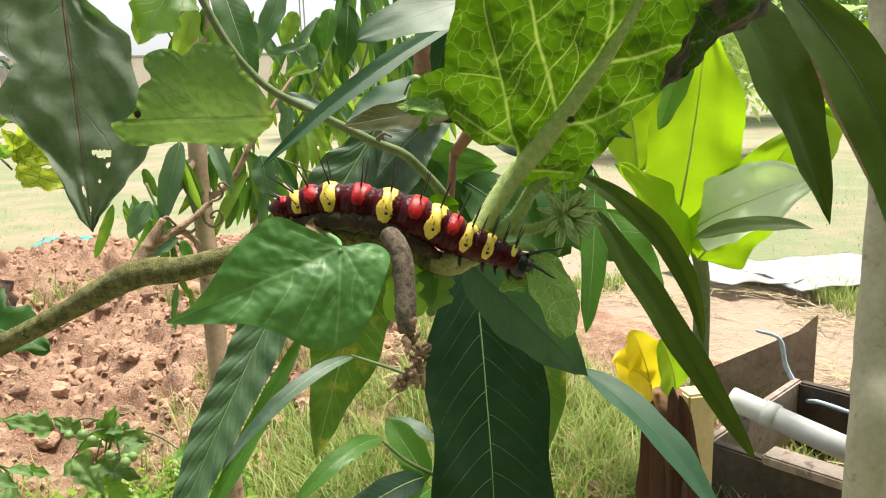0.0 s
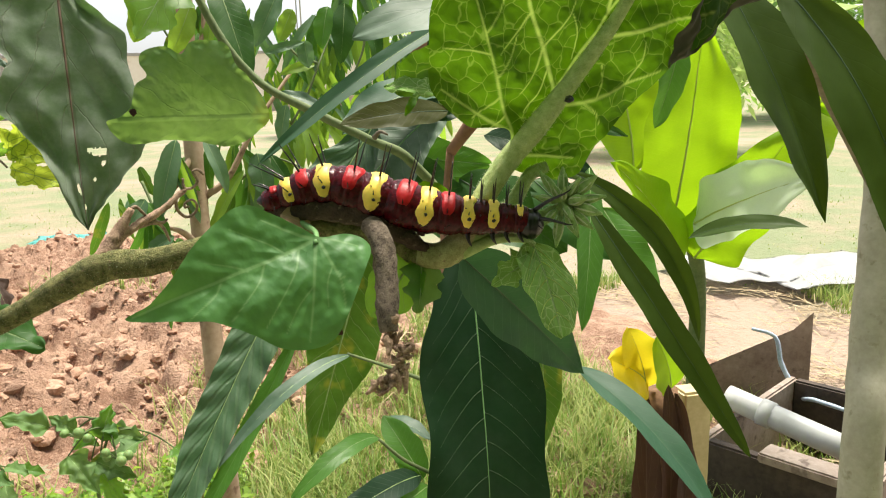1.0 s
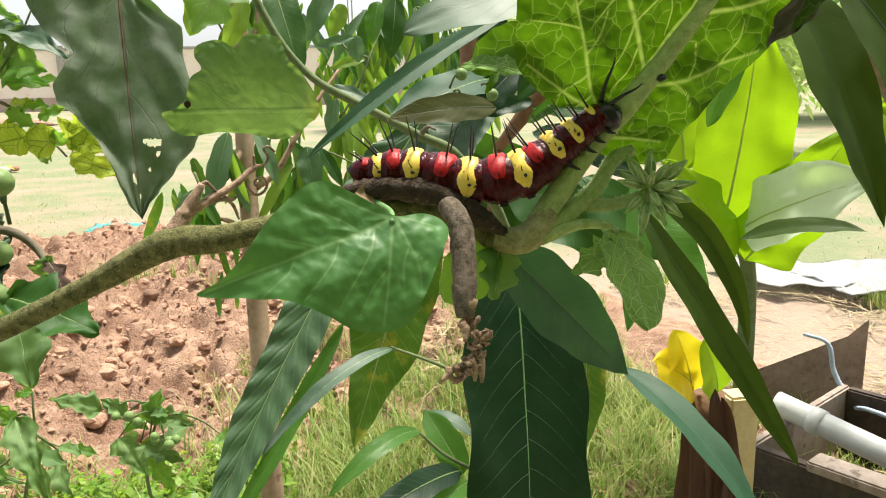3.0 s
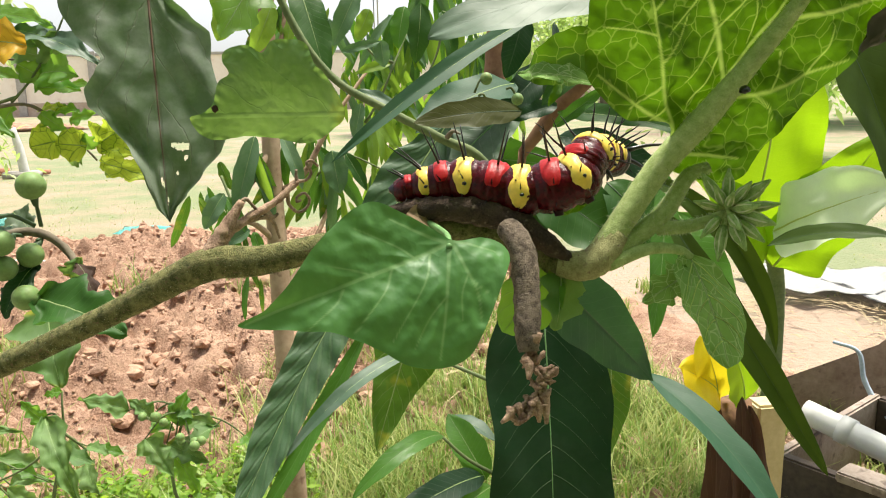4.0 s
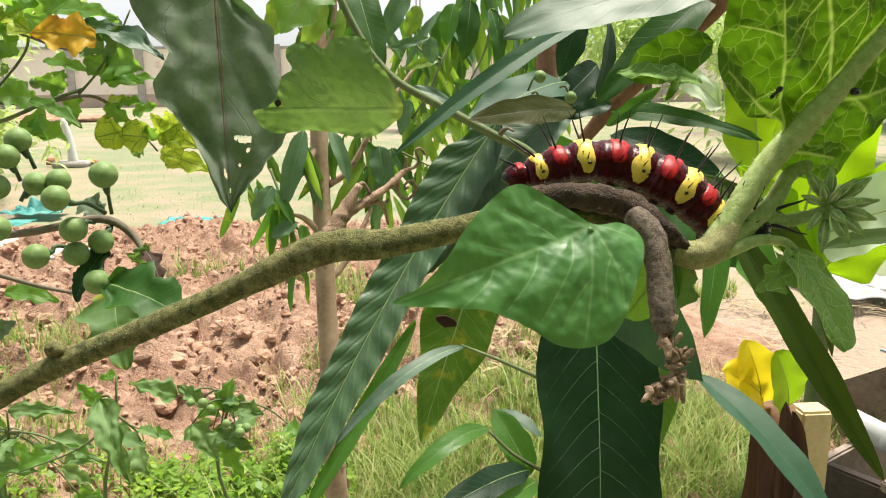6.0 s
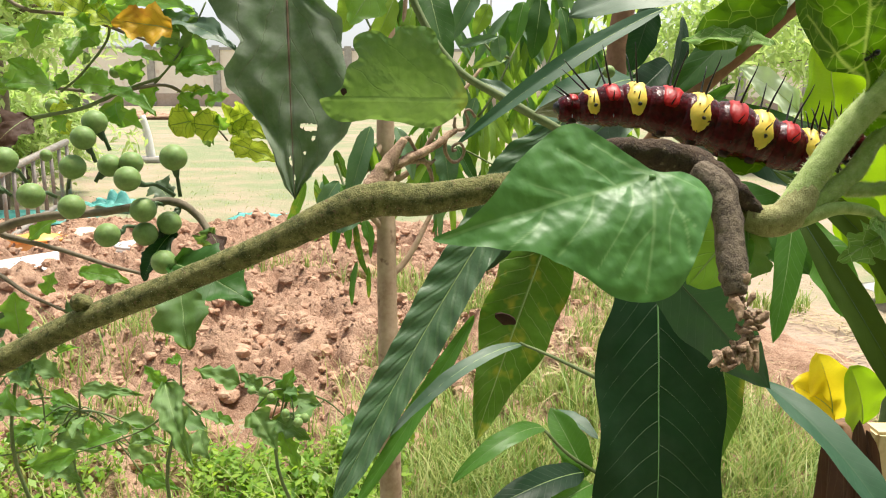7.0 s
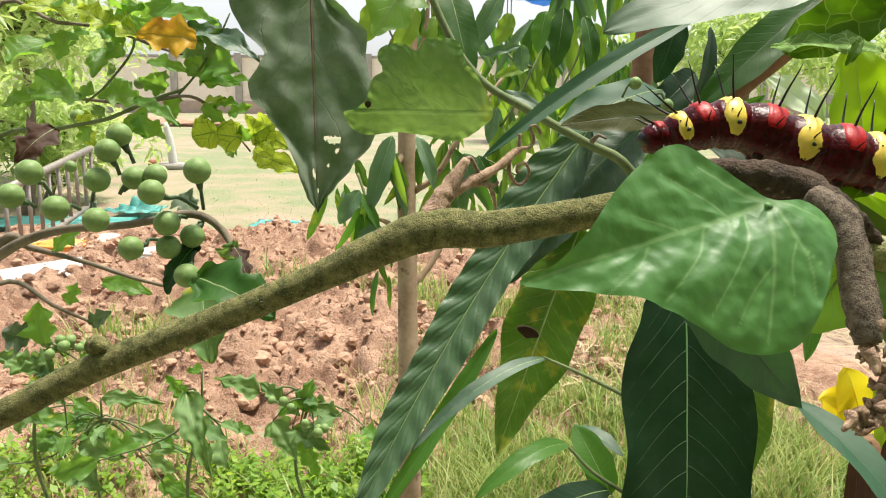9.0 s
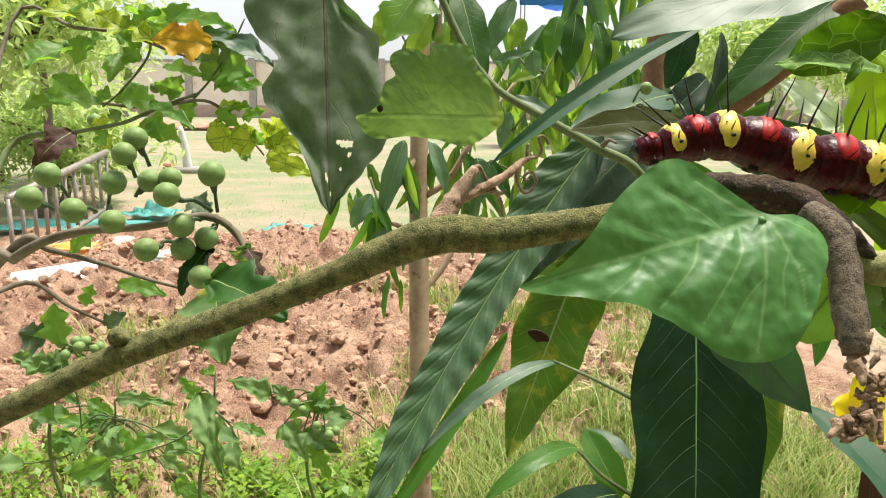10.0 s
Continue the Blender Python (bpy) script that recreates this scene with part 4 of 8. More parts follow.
def build_planter():
    """Plank box with a plastic pipe, a pale post and a banana stump in front of it."""
    at = Vector((1.1045, 1.4621, 0))
    box = thing("plank_box", at, "dark weathered plank box standing on the yard", "planter")
    a, b = Vector((0.7654, 1.162, 0.1635)), Vector((0.8963, 0.9419, 0.1527))
    way = (b - a)
    way.z = 0
    turn = Matrix.Translation((a.x, a.y, 0)) @ way.to_track_quat("X", "Z").to_matrix().to_4x4()
    ln, top = way.length, (a.z + b.z) / 2
    part("front_plank", block((0, -0.012, -0.02), (ln, 0.012, top), 0.004), M_DARKWOOD, box, m=turn, smooth=False)
    part("back_plank", block((0, 0.38, -0.02), (ln, 0.404, top), 0.004), M_DARKWOOD, box, m=turn, smooth=False)
    part("end_plank", block((-0.02, -0.012, -0.02), (0, 0.404, top), 0.004), M_PLANK, box, m=turn, smooth=False)
    part("end_plank", block((ln, -0.012, -0.02), (ln + 0.02, 0.404, top), 0.004), M_PLANK, box, m=turn, smooth=False)
    part("top_batten", block((ln * 0.4, -0.03, top), (ln, 0.02, top + 0.018), 0.003), M_PLANK, box, m=turn, smooth=False)
    a, b = Vector((0.8606, 1.2515, 0.1925)), Vector((0.986, 1.0571, 0.1491))
    pipe = thing("pipe", (a + b) / 2, "thick white plastic pipe resting on the plank box", "pipe")
    part("tube", tube([a, a.lerp(b, 0.3), b], [0.023, 0.023, 0.023], 14, 3), M_WHITE, pipe)
    part("joint", tube([a.lerp(b, 0.28), a.lerp(b, 0.38)], [0.026, 0.026], 14, 2), M_WHITE, pipe)
    p = Vector((1.0761, 1.4386, 0.0697))
    sheet = bmesh.new()
    pts = [(-0.13, 0, -p.z - 0.02), (0.1, 0, -p.z - 0.02), (0.1, 0, 0.22), (0.06, 0, 0.18), (-0.13, 0, 0.09)]
    vs = [sheet.verts.new(v) for v in pts]
    sheet.faces.new(vs)
    bmesh.ops.solidify(sheet, geom=sheet.faces[:], thickness=0.02)
    tagged(part("broken_board", sheet, M_PLANK, m=Matrix.Translation(p) @ pose(0, 0, 0, 0, 0, -20), smooth=False), "broken weathered plank standing upright in the yard", "plank")


def build_cord():
    line = [(1.0377, 1.4348, 0.2567), (1.0748, 1.4027, 0.2433), (1.0846, 1.3875, 0.1823), (1.106, 1.349, 0.1226), (1.0945, 1.2921, 0.1382), (1.1002, 1.1891, 0.1524)]
    cord = thing("cord", line[3], "pale blue plastic cord slung over the broken plank", "cord")
    part("strand", tube(line, [0.004, 0.005, 0.006, 0.005, 0.004], 6, 5, 0.1, 4), M_CORD, cord)


def build_shelter():
    """Blue sheet slung over four thin posts, far behind the mango tree."""
    shelter = thing("tarp_shelter", (1.5, 15.0, 0), "bright blue tarp slung over thin posts far off", "shelter")
    corners = ((0.85, 14.4), (2.15, 14.4), (2.15, 15.7), (0.85, 15.7))
    for x, y in corners:
        part("post", tube([(x, y, -0.02), (x, y, 1.3), (x, y, 2.78)], [0.014, 0.013, 0.012], 8, 3), M_TRUNK_PALE, shelter)
    bm = bmesh.new()
    n = 14
    grid = [[bm.verts.new((0.75 + 1.5 * i / n, 14.3 + 1.5 * j / n, 2.85 - 0.35 * math.sin(math.pi * i / n) * math.sin(math.pi * j / n) - (0.35 if j == 0 else 0.0) + 0.05 * noise.noise(Vector((i * 0.7, j * 0.7, 2))))) for i in range(n + 1)] for j in range(n + 1)]
    for a, b in zip(grid, grid[1:]):
        for k in range(n):
            bm.faces.new((a[k], a[k + 1], b[k + 1], b[k]))
    bmesh.ops.solidify(bm, geom=bm.faces[:], thickness=0.01)
    part("sheet", bm, M_BLUE, shelter, "sagging bright blue sheet")


build_shelter()
M_CORD = surface("cord_pale_blue", (0.3, 0.38, 0.5), (0.5, 0.58, 0.68), 40.0, 0.6, 0.3, 0.002)
build_planter()
build_cord()

# ---------------------------------------------------------------- banana plants
def build_banana():
    base = Vector((0.5618, 0.9558, 0.2089))
    base.z = 0
    plant = thing("banana_plant", base, "young banana stump with withered sheaths and yellow leaves", "banana plant")
    part("stump", tube([base, base + Vector((0.0, 0, 0.2)), Vector((0.5619, 0.9859, 0.3501))], [0.05, 0.04, 0.028], 12, 5, 0.08, 2), M_SHEATH, plant)
    for k, (a, b) in enumerate(SHEATHS):
        leaf(plant, (a[0], a[1], 0.02), b, 0.045, w_strap, M_DEAD, (0.3 * (k - 1), -1, 0.1), 0.5, 0.5, 0.1, rib=None, label="peeling dry brown sheath")
    leaf(plant, (0.5305, 0.9659, 0.3705), (0.4514, 0.9229, 0.4293), 0.0835, w_oval, M_BANANA_YELLOW, (0.1, -1, 0.5), 0.9, 0.2, 0.06, label="bright yellow leaf")
    leaf(plant, (0.5345, 0.9729, 0.3585), (0.481, 0.925, 0.47), 0.0676, w_oval, M_BANANA_YELLOW, (-0.2, -1, 0.4), 0.7, 0.2, 0.06, label="bright yellow leaf")
    leaf(plant, (0.566, 0.9559, 0.3613), (0.5177, 0.914, 0.4575), 0.0676, w_oval, M_BANANA, (0.1, -1, 0.3), 0.5, 0.2, 0.03, label="small lime green leaf")
    post = thing("garden_post", base + Vector((0.05, 0.02, 0)), "cream wooden post beside the banana stump", "post")
    a = Vector((0.6375, 1.0167, 0.3289))
    part("shaft", block((a.x - 0.024, a.y - 0.02, -0.02), (a.x + 0.024, a.y + 0.02, a.z), 0.004), M_BAMBOO, post, smooth=False)


SHEATHS = (((0.5102, 0.9207, 0.2355), (0.519, 0.9475, 0.3703)), ((0.5317, 0.914, 0.2269), (0.5515, 0.9425, 0.3812)), ((0.5544, 0.9105, 0.2341), (0.5618, 0.9359, 0.361)))
build_banana()


def build_banana_grove():
    root = Vector((0.8671, 1.3822, 0.3211))
    plant = thing("banana_plant", (root.x, root.y, 0), "banana plant with broad sunlit lime green leaves", "banana plant")
    part("stem", tube([(root.x, root.y, -0.02), (root.x, root.y, 0.4), (0.7984, 1.3318, 0.5033)], [0.02, 0.016, 0.012], 12, 5), M_GREENTWIG, plant)

    def blade(a, b, w, mat, face, bend):
        leaf(plant, a, b, w, w_strap, mat, face, bend, 0.18, 0.06, rib=M_BANANA_RIB, ribsize=0.018, nu=40, nv=14, crumple=0.08)

    blade((0.7706, 1.3359, 0.4933), (0.7546, 1.2145, 0.8885), 0.1701, M_BANANA, (-0.2, -1, 0.1), 0.3)
    blade((0.7537, 1.4517, 0.6228), (0.706, 1.4577, 0.9046), 0.1464, M_BANANA, (0.1, -1, 0.1), 0.2)
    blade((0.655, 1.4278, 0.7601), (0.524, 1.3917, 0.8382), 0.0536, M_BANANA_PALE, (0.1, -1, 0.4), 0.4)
    blade((0.7934, 1.3191, 0.4384), (0.5862, 1.2054, 0.6685), 0.0979, M_BANANA, (0.2, -1, 0.5), 0.6)
    blade((0.8165, 1.3184, 0.4593), (0.8936, 1.1463, 0.715), 0.1289, M_BANANA, (-0.2, -1, 0.5), 0.6)
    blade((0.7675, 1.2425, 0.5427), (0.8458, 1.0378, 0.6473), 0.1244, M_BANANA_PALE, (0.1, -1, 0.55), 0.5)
    blade((0.9291, 1.146, 0.7515), (0.9481, 0.9618, 0.8891), 0.1591, M_BANANA, (-0.3, -1, 0.3), 0.4)
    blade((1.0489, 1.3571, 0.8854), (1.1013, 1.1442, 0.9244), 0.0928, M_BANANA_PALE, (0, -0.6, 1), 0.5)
    blade((0.9811, 1.2146, 0.637), (1.1181, 1.4474, 0.891), 0.0994, M_BANANA, (0, -1, 0.3), 0.4)


M_BANANA_RIB = plain("banana_rib", (0.45, 0.55, 0.16), 0.5, var=0.08)
build_banana_grove()


# ---------------------------------------------------------------- mango tree behind
def build_mango_tree():
    foot, top = Vector((-0.0619, 0.9137, 0.2806)), Vector((-0.0692, 1.057, 0.9729))
    root = Vector((foot.x, foot.y, 0))
    tree = thing("mango_tree", root, "slender mango tree with a tan trunk and drooping leaves", "tree")
    part("trunk", tube([root, foot, (-0.0692, 0.9734, 0.5691), (-0.0722, 1.0092, 0.7422), top], [0.016, 0.0145, 0.0125, 0.0115, 0.010], 14, 8, 0.03, 4), M_TRUNK, tree)
    limbs = (
        ((-0.0692, 0.9697, 0.5511), (-0.0406, 0.9959, 0.5792), (-0.0108, 1.0377, 0.6333), (0.013, 1.0987, 0.6808)),
        ((-0.0619, 0.9958, 0.6773), (-0.0324, 1.0003, 0.6989), (0.0044, 1.013, 0.7602), (0.0571, 1.0477, 0.8293)),
        ((-0.0707, 1.0272, 0.8287), (-0.0508, 1.0361, 0.872), (-0.0457, 1.0496, 0.9369)),
        ((-0.0692, 1.0077, 0.7349), (-0.0895, 0.9803, 0.7009), (-0.1018, 0.956, 0.6822)),
        ((-0.0707, 0.9824, 0.6124), (-0.0895, 0.9671, 0.6373), (-0.1063, 0.9392, 0.6505)),
    )
    for k, line in enumerate(limbs):
        part("limb", tube(line, [0.0048, 0.0036, 0.002], 8, 5, 0.08, k), M_TRUNK, tree)
    for k, line in enumerate((((0.1591, 1.0421, 0.9008), (0.148, 1.0316, 0.8503), (0.1259, 1.0227, 0.8071)), ((0.0486, 1.013, 0.7602), (0.0707, 1.0197, 0.7926), (0.0854, 1.0264, 0.8251), (0.1097, 1.0568, 0.8734)), ((0.0891, 1.0287, 0.8359), (0.0633, 1.0309, 0.8467), (0.0449, 1.0361, 0.872)), ((-0.1328, 0.9803, 0.7009), (-0.1229, 0.9652, 0.6774), (-0.1112, 0.9392, 0.6505)), ((-0.106, 1.0481, 0.9296), (-0.0987, 1.0391, 0.8864), (-0.0692, 1.0287, 0.8359)), ((-0.0184, 1.0395, 0.6911), (0.0201, 1.055, 0.7165), (0.0742, 1.0503, 0.6938)))):
        part("limb", tube(line, [0.002, 0.0016, 0.001], 7, 5, 0.08, k), M_GREENTWIG, tree)
    hung = []

    def hang(a, b, w, mat):
        k = len(hung)
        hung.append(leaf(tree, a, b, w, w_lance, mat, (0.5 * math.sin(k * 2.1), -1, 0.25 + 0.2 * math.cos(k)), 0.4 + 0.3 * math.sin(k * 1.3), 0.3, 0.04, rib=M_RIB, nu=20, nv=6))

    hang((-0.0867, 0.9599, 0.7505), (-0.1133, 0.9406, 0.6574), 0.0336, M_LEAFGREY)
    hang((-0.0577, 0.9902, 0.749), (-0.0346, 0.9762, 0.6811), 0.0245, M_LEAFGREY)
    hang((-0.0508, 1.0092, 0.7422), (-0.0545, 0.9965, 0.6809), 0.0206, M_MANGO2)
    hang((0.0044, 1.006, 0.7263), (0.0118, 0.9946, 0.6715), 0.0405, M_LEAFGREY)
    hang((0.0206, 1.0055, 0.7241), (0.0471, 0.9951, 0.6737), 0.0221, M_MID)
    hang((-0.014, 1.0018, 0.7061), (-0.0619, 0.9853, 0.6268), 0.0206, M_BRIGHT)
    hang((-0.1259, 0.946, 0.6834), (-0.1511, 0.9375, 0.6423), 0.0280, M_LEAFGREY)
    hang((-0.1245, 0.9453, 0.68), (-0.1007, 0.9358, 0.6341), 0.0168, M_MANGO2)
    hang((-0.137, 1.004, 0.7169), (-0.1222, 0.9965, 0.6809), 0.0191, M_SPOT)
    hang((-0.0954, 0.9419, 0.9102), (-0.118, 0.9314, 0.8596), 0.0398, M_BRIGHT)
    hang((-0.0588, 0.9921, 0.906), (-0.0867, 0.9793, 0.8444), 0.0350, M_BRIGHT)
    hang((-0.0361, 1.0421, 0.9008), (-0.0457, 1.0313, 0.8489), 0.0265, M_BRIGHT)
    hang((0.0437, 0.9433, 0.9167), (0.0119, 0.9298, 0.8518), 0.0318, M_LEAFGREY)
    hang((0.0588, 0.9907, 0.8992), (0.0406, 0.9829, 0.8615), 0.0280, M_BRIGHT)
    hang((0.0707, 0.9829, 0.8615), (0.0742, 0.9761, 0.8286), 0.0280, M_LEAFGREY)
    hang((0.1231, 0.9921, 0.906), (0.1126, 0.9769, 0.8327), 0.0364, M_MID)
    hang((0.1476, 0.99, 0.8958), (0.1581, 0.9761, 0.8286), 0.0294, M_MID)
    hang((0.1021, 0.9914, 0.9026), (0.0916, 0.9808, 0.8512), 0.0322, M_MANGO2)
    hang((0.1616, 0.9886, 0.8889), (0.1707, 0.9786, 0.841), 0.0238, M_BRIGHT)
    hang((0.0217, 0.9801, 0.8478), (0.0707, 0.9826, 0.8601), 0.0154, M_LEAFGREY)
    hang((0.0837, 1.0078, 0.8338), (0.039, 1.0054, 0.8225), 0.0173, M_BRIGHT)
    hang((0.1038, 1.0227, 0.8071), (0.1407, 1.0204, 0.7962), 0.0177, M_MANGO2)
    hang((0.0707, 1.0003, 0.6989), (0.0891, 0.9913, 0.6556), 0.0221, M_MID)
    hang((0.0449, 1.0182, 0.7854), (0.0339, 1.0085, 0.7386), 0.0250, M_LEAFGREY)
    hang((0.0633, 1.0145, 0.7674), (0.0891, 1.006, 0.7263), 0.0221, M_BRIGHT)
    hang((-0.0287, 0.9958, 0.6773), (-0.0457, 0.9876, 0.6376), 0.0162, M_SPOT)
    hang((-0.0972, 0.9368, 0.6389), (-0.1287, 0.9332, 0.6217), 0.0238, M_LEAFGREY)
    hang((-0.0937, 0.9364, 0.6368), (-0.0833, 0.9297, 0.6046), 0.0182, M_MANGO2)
    rnd = random.Random(21)

    def tuft(at, n, size):
        at = Vector(at)
        # Tufts right of here mostly take the leaf colour with sunlight painted in.
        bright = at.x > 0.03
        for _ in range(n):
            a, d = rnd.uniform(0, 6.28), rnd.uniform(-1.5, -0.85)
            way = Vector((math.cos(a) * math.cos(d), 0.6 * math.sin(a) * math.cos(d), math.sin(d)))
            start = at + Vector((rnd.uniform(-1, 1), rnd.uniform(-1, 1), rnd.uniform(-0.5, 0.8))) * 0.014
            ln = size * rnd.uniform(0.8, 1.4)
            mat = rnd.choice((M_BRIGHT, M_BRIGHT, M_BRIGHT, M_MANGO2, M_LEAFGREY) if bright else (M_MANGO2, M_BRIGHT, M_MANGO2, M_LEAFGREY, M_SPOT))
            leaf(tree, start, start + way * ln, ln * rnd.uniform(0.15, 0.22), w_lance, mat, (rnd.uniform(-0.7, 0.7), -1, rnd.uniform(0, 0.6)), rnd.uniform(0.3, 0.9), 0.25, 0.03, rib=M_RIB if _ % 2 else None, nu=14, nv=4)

    tuft((-0.0921, 0.9768, 0.7334), 7, 0.085)
    tuft((-0.1301, 0.9531, 0.6683), 6, 0.06)
    tuft((-0.1007, 0.9361, 0.6354), 2, 0.06)
    tuft((-0.0293, 1.0279, 0.7336), 6, 0.085)
    tuft((0.0046, 1.0542, 0.7128), 6, 0.08)
    tuft((0.0127, 1.0722, 0.6519), 5, 0.06)
    tuft((0.0535, 1.1143, 0.7562), 6, 0.08)
    tuft((0.0697, 1.1315, 0.8395), 7, 0.08)
    tuft((0.1236, 1.1915, 0.8828), 8, 0.09)
    tuft((0.1909, 1.2469, 0.9037), 8, 0.09)
    tuft((0.1491, 1.1984, 0.9159), 7, 0.1)
    tuft((0.094, 1.1447, 0.903), 7, 0.08)
    tuft((-0.0186, 1.0801, 0.8377), 5, 0.08)
    tuft((0.2262, 1.2416, 0.8777), 6, 0.08)
    tuft((-0.165, 0.9958, 0.6773), 5, 0.06)
    tuft((-0.065, 1.0879, 0.8756), 5, 0.1)
    tuft((-0.0972, 0.9244, 0.5793), 2, 0.05)
    tuft((0.2068, 1.3334, 0.8279), 6, 0.08)
    tuft((0.1344, 1.2783, 0.8088), 6, 0.08)
    tuft((0.0373, 1.1282, 0.8236), 7, 0.055)
    tuft((0.0813, 1.1692, 0.7749), 7, 0.055)
    tuft((-0.0032, 1.1184, 0.776), 6, 0.05)
    tuft((0.1021, 1.1323, 0.8435), 7, 0.05)
    tuft((-0.0356, 1.1249, 0.8078), 5, 0.06)
    tuft((-0.1085, 1.1348, 0.8554), 4, 0.06)
    tuft((0.0616, 1.1003, 0.6888), 6, 0.06)
    for _ in range(22):
        tuft((rnd.uniform(0.06, 0.36), rnd.uniform(1.2, 1.5), rnd.uniform(0.76, 1.02)), 6, rnd.uniform(0.06, 0.1))
    for _ in range(8):
        tuft((rnd.uniform(-0.12, 0.06), rnd.uniform(1.1, 1.3), rnd.uniform(0.86, 1.0)), 5, 0.08)


# Sunlit copy of the mango leaf: backlight put into a lighter yellow-green.
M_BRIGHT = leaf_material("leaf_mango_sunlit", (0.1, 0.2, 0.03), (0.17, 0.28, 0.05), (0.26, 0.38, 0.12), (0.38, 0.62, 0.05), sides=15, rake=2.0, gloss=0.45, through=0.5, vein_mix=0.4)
M_LEAFGREY = leaf_material("leaf_mango_bluish", (0.065, 0.14, 0.065), (0.12, 0.21, 0.115), (0.2, 0.28, 0.16), (0.2, 0.42, 0.1), sides=15, rake=2.0, gloss=0.3, through=0.25, dust=0.2, vein_mix=0.4)
build_mango_tree()


# ---------------------------------------------------------------- young mango plant in front


def build_mango_sapling():
    foot = Vector((0.1108, 0.4568, 0.5403))
    root = Vector((foot.x, foot.y, 0))
    plant = thing("mango_sapling", root, "young mango plant with long dark leathery leaves", "mango plant")
    part("trunk", tube([root, root.lerp(foot, 0.6), foot, (0.1175, 0.4703, 0.6052), (0.1208, 0.4777, 0.6413), (0.1294, 0.5108, 0.7024), (0.1382, 0.5225, 0.7587)], [0.006, 0.0045, 0.0036, 0.0033, 0.0031, 0.003, 0.003], 12, 6, 0.04, 1), M_TRUNK_RED, plant)
    part("limb", tube([(0.1382, 0.5221, 0.7568), (0.1624, 0.5087, 0.7909), (0.1924, 0.4856, 0.827), (0.2207, 0.4716, 0.8583)], [0.0038, 0.006, 0.0075, 0.0075], 12, 5, 0.05, 2), M_TRUNK_RED, plant)
    part("limb", tube([(0.1397, 0.6313, 0.791), (0.1443, 0.6396, 0.8312), (0.1511, 0.6498, 0.8804)], [0.009, 0.009, 0.009], 10, 4, 0.05, 3), M_TRUNK_RED, plant)
    part("petiole", tube([(0.1175, 0.4703, 0.6052), (0.0827, 0.493, 0.6162), (0.0591, 0.5239, 0.6175)], [0.0016, 0.0012, 0.001], 8, 5), M_GREENTWIG, plant)
    part("petiole", tube([(0.1119, 0.4582, 0.5468), (0.0869, 0.4613, 0.562), (0.0703, 0.4647, 0.5782)], [0.0014, 0.0012, 0.001], 8, 5), M_GREENTWIG, plant)
    dark = "long dark green leathery mango leaf"
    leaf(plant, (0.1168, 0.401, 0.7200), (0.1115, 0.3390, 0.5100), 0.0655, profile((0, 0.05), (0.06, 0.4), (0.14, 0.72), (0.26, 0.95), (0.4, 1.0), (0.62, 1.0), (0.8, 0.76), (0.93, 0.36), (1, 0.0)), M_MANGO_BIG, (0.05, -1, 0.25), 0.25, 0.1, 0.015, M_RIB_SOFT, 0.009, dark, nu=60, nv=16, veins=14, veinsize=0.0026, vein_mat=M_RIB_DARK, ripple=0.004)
    leaf(plant, (0.0973, 0.343, 0.7238), (0.1807, 0.3896, 0.6378), 0.0360, w_early, M_MANGO_BLUE, (-0.3, -1, 0.5), 0.3, 0.1, 0.02, M_RIB_DARK, 0.012, dark)
    leaf(plant, (0.1822, 0.4098, 0.6355), (0.2282, 0.3235, 0.5741), 0.0301, w_lance, M_MANGO_BLUE, (0.5, -1, 0.9), 0.7, 0.25, 0.02, M_RIB_DARK, 0.012, dark)
    leaf(plant, (0.0965, 0.5875, 0.7769), (-0.0710, 0.4527, 0.5205), 0.046, profile((0, 0.05), (0.05, 0.6), (0.13, 1.0), (0.24, 0.96), (0.4, 0.8), (0.6, 0.72), (0.76, 0.64), (0.88, 0.42), (1, 0.0)), M_RIBBED, (-0.25, -1, 0.4), -0.3, 0.22, 0.03, M_RIB, 0.012, dark, ripple=0.045, twist=0.35, nu=150, nv=16, bow=0.035)
    leaf(plant, (0.0257, 0.5144, 0.6406), (-0.0560, 0.4560, 0.5231), 0.0170, w_lance, M_MANGO2, (-0.2, -1, 0.3), -0.5, 0.3, 0.12, None, 0.012, "turned up paler margin of the long leaf", nu=60, nv=6)
    leaf(plant, (0.1529, 0.61, 0.7869), (0.0218, 0.5628, 0.6577), 0.0817, w_lance, M_SHEEN, (-0.4, -0.9, 0.9), 0.5, 0.15, 0.03, M_RIB_SOFT, 0.010, dark, ripple=0.012, nu=90, nv=14)
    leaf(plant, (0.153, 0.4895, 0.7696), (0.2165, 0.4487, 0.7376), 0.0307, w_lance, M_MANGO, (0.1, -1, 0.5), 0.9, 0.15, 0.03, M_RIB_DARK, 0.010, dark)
    leaf(plant, (0.1341, 0.6636, 0.7499), (0.1082, 0.6414, 0.6921), 0.0359, w_lance, M_MANGO2, (0.2, -1, 0.1), 0.4, 0.15, 0.03, M_RIB, 0.010)
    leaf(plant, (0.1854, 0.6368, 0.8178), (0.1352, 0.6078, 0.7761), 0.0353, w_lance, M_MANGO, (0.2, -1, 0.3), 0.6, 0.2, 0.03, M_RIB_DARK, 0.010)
    leaf(plant, (0.098, 0.6314, 0.6928), (0.031, 0.5748, 0.5182), 0.0680, w_early, M_SPOT, (0.15, -1, 0.2), -0.15, 0.14, 0.07, M_RIB, 0.012, "yellowing mango leaf with a brown hole", ripple=0.02, nu=50)
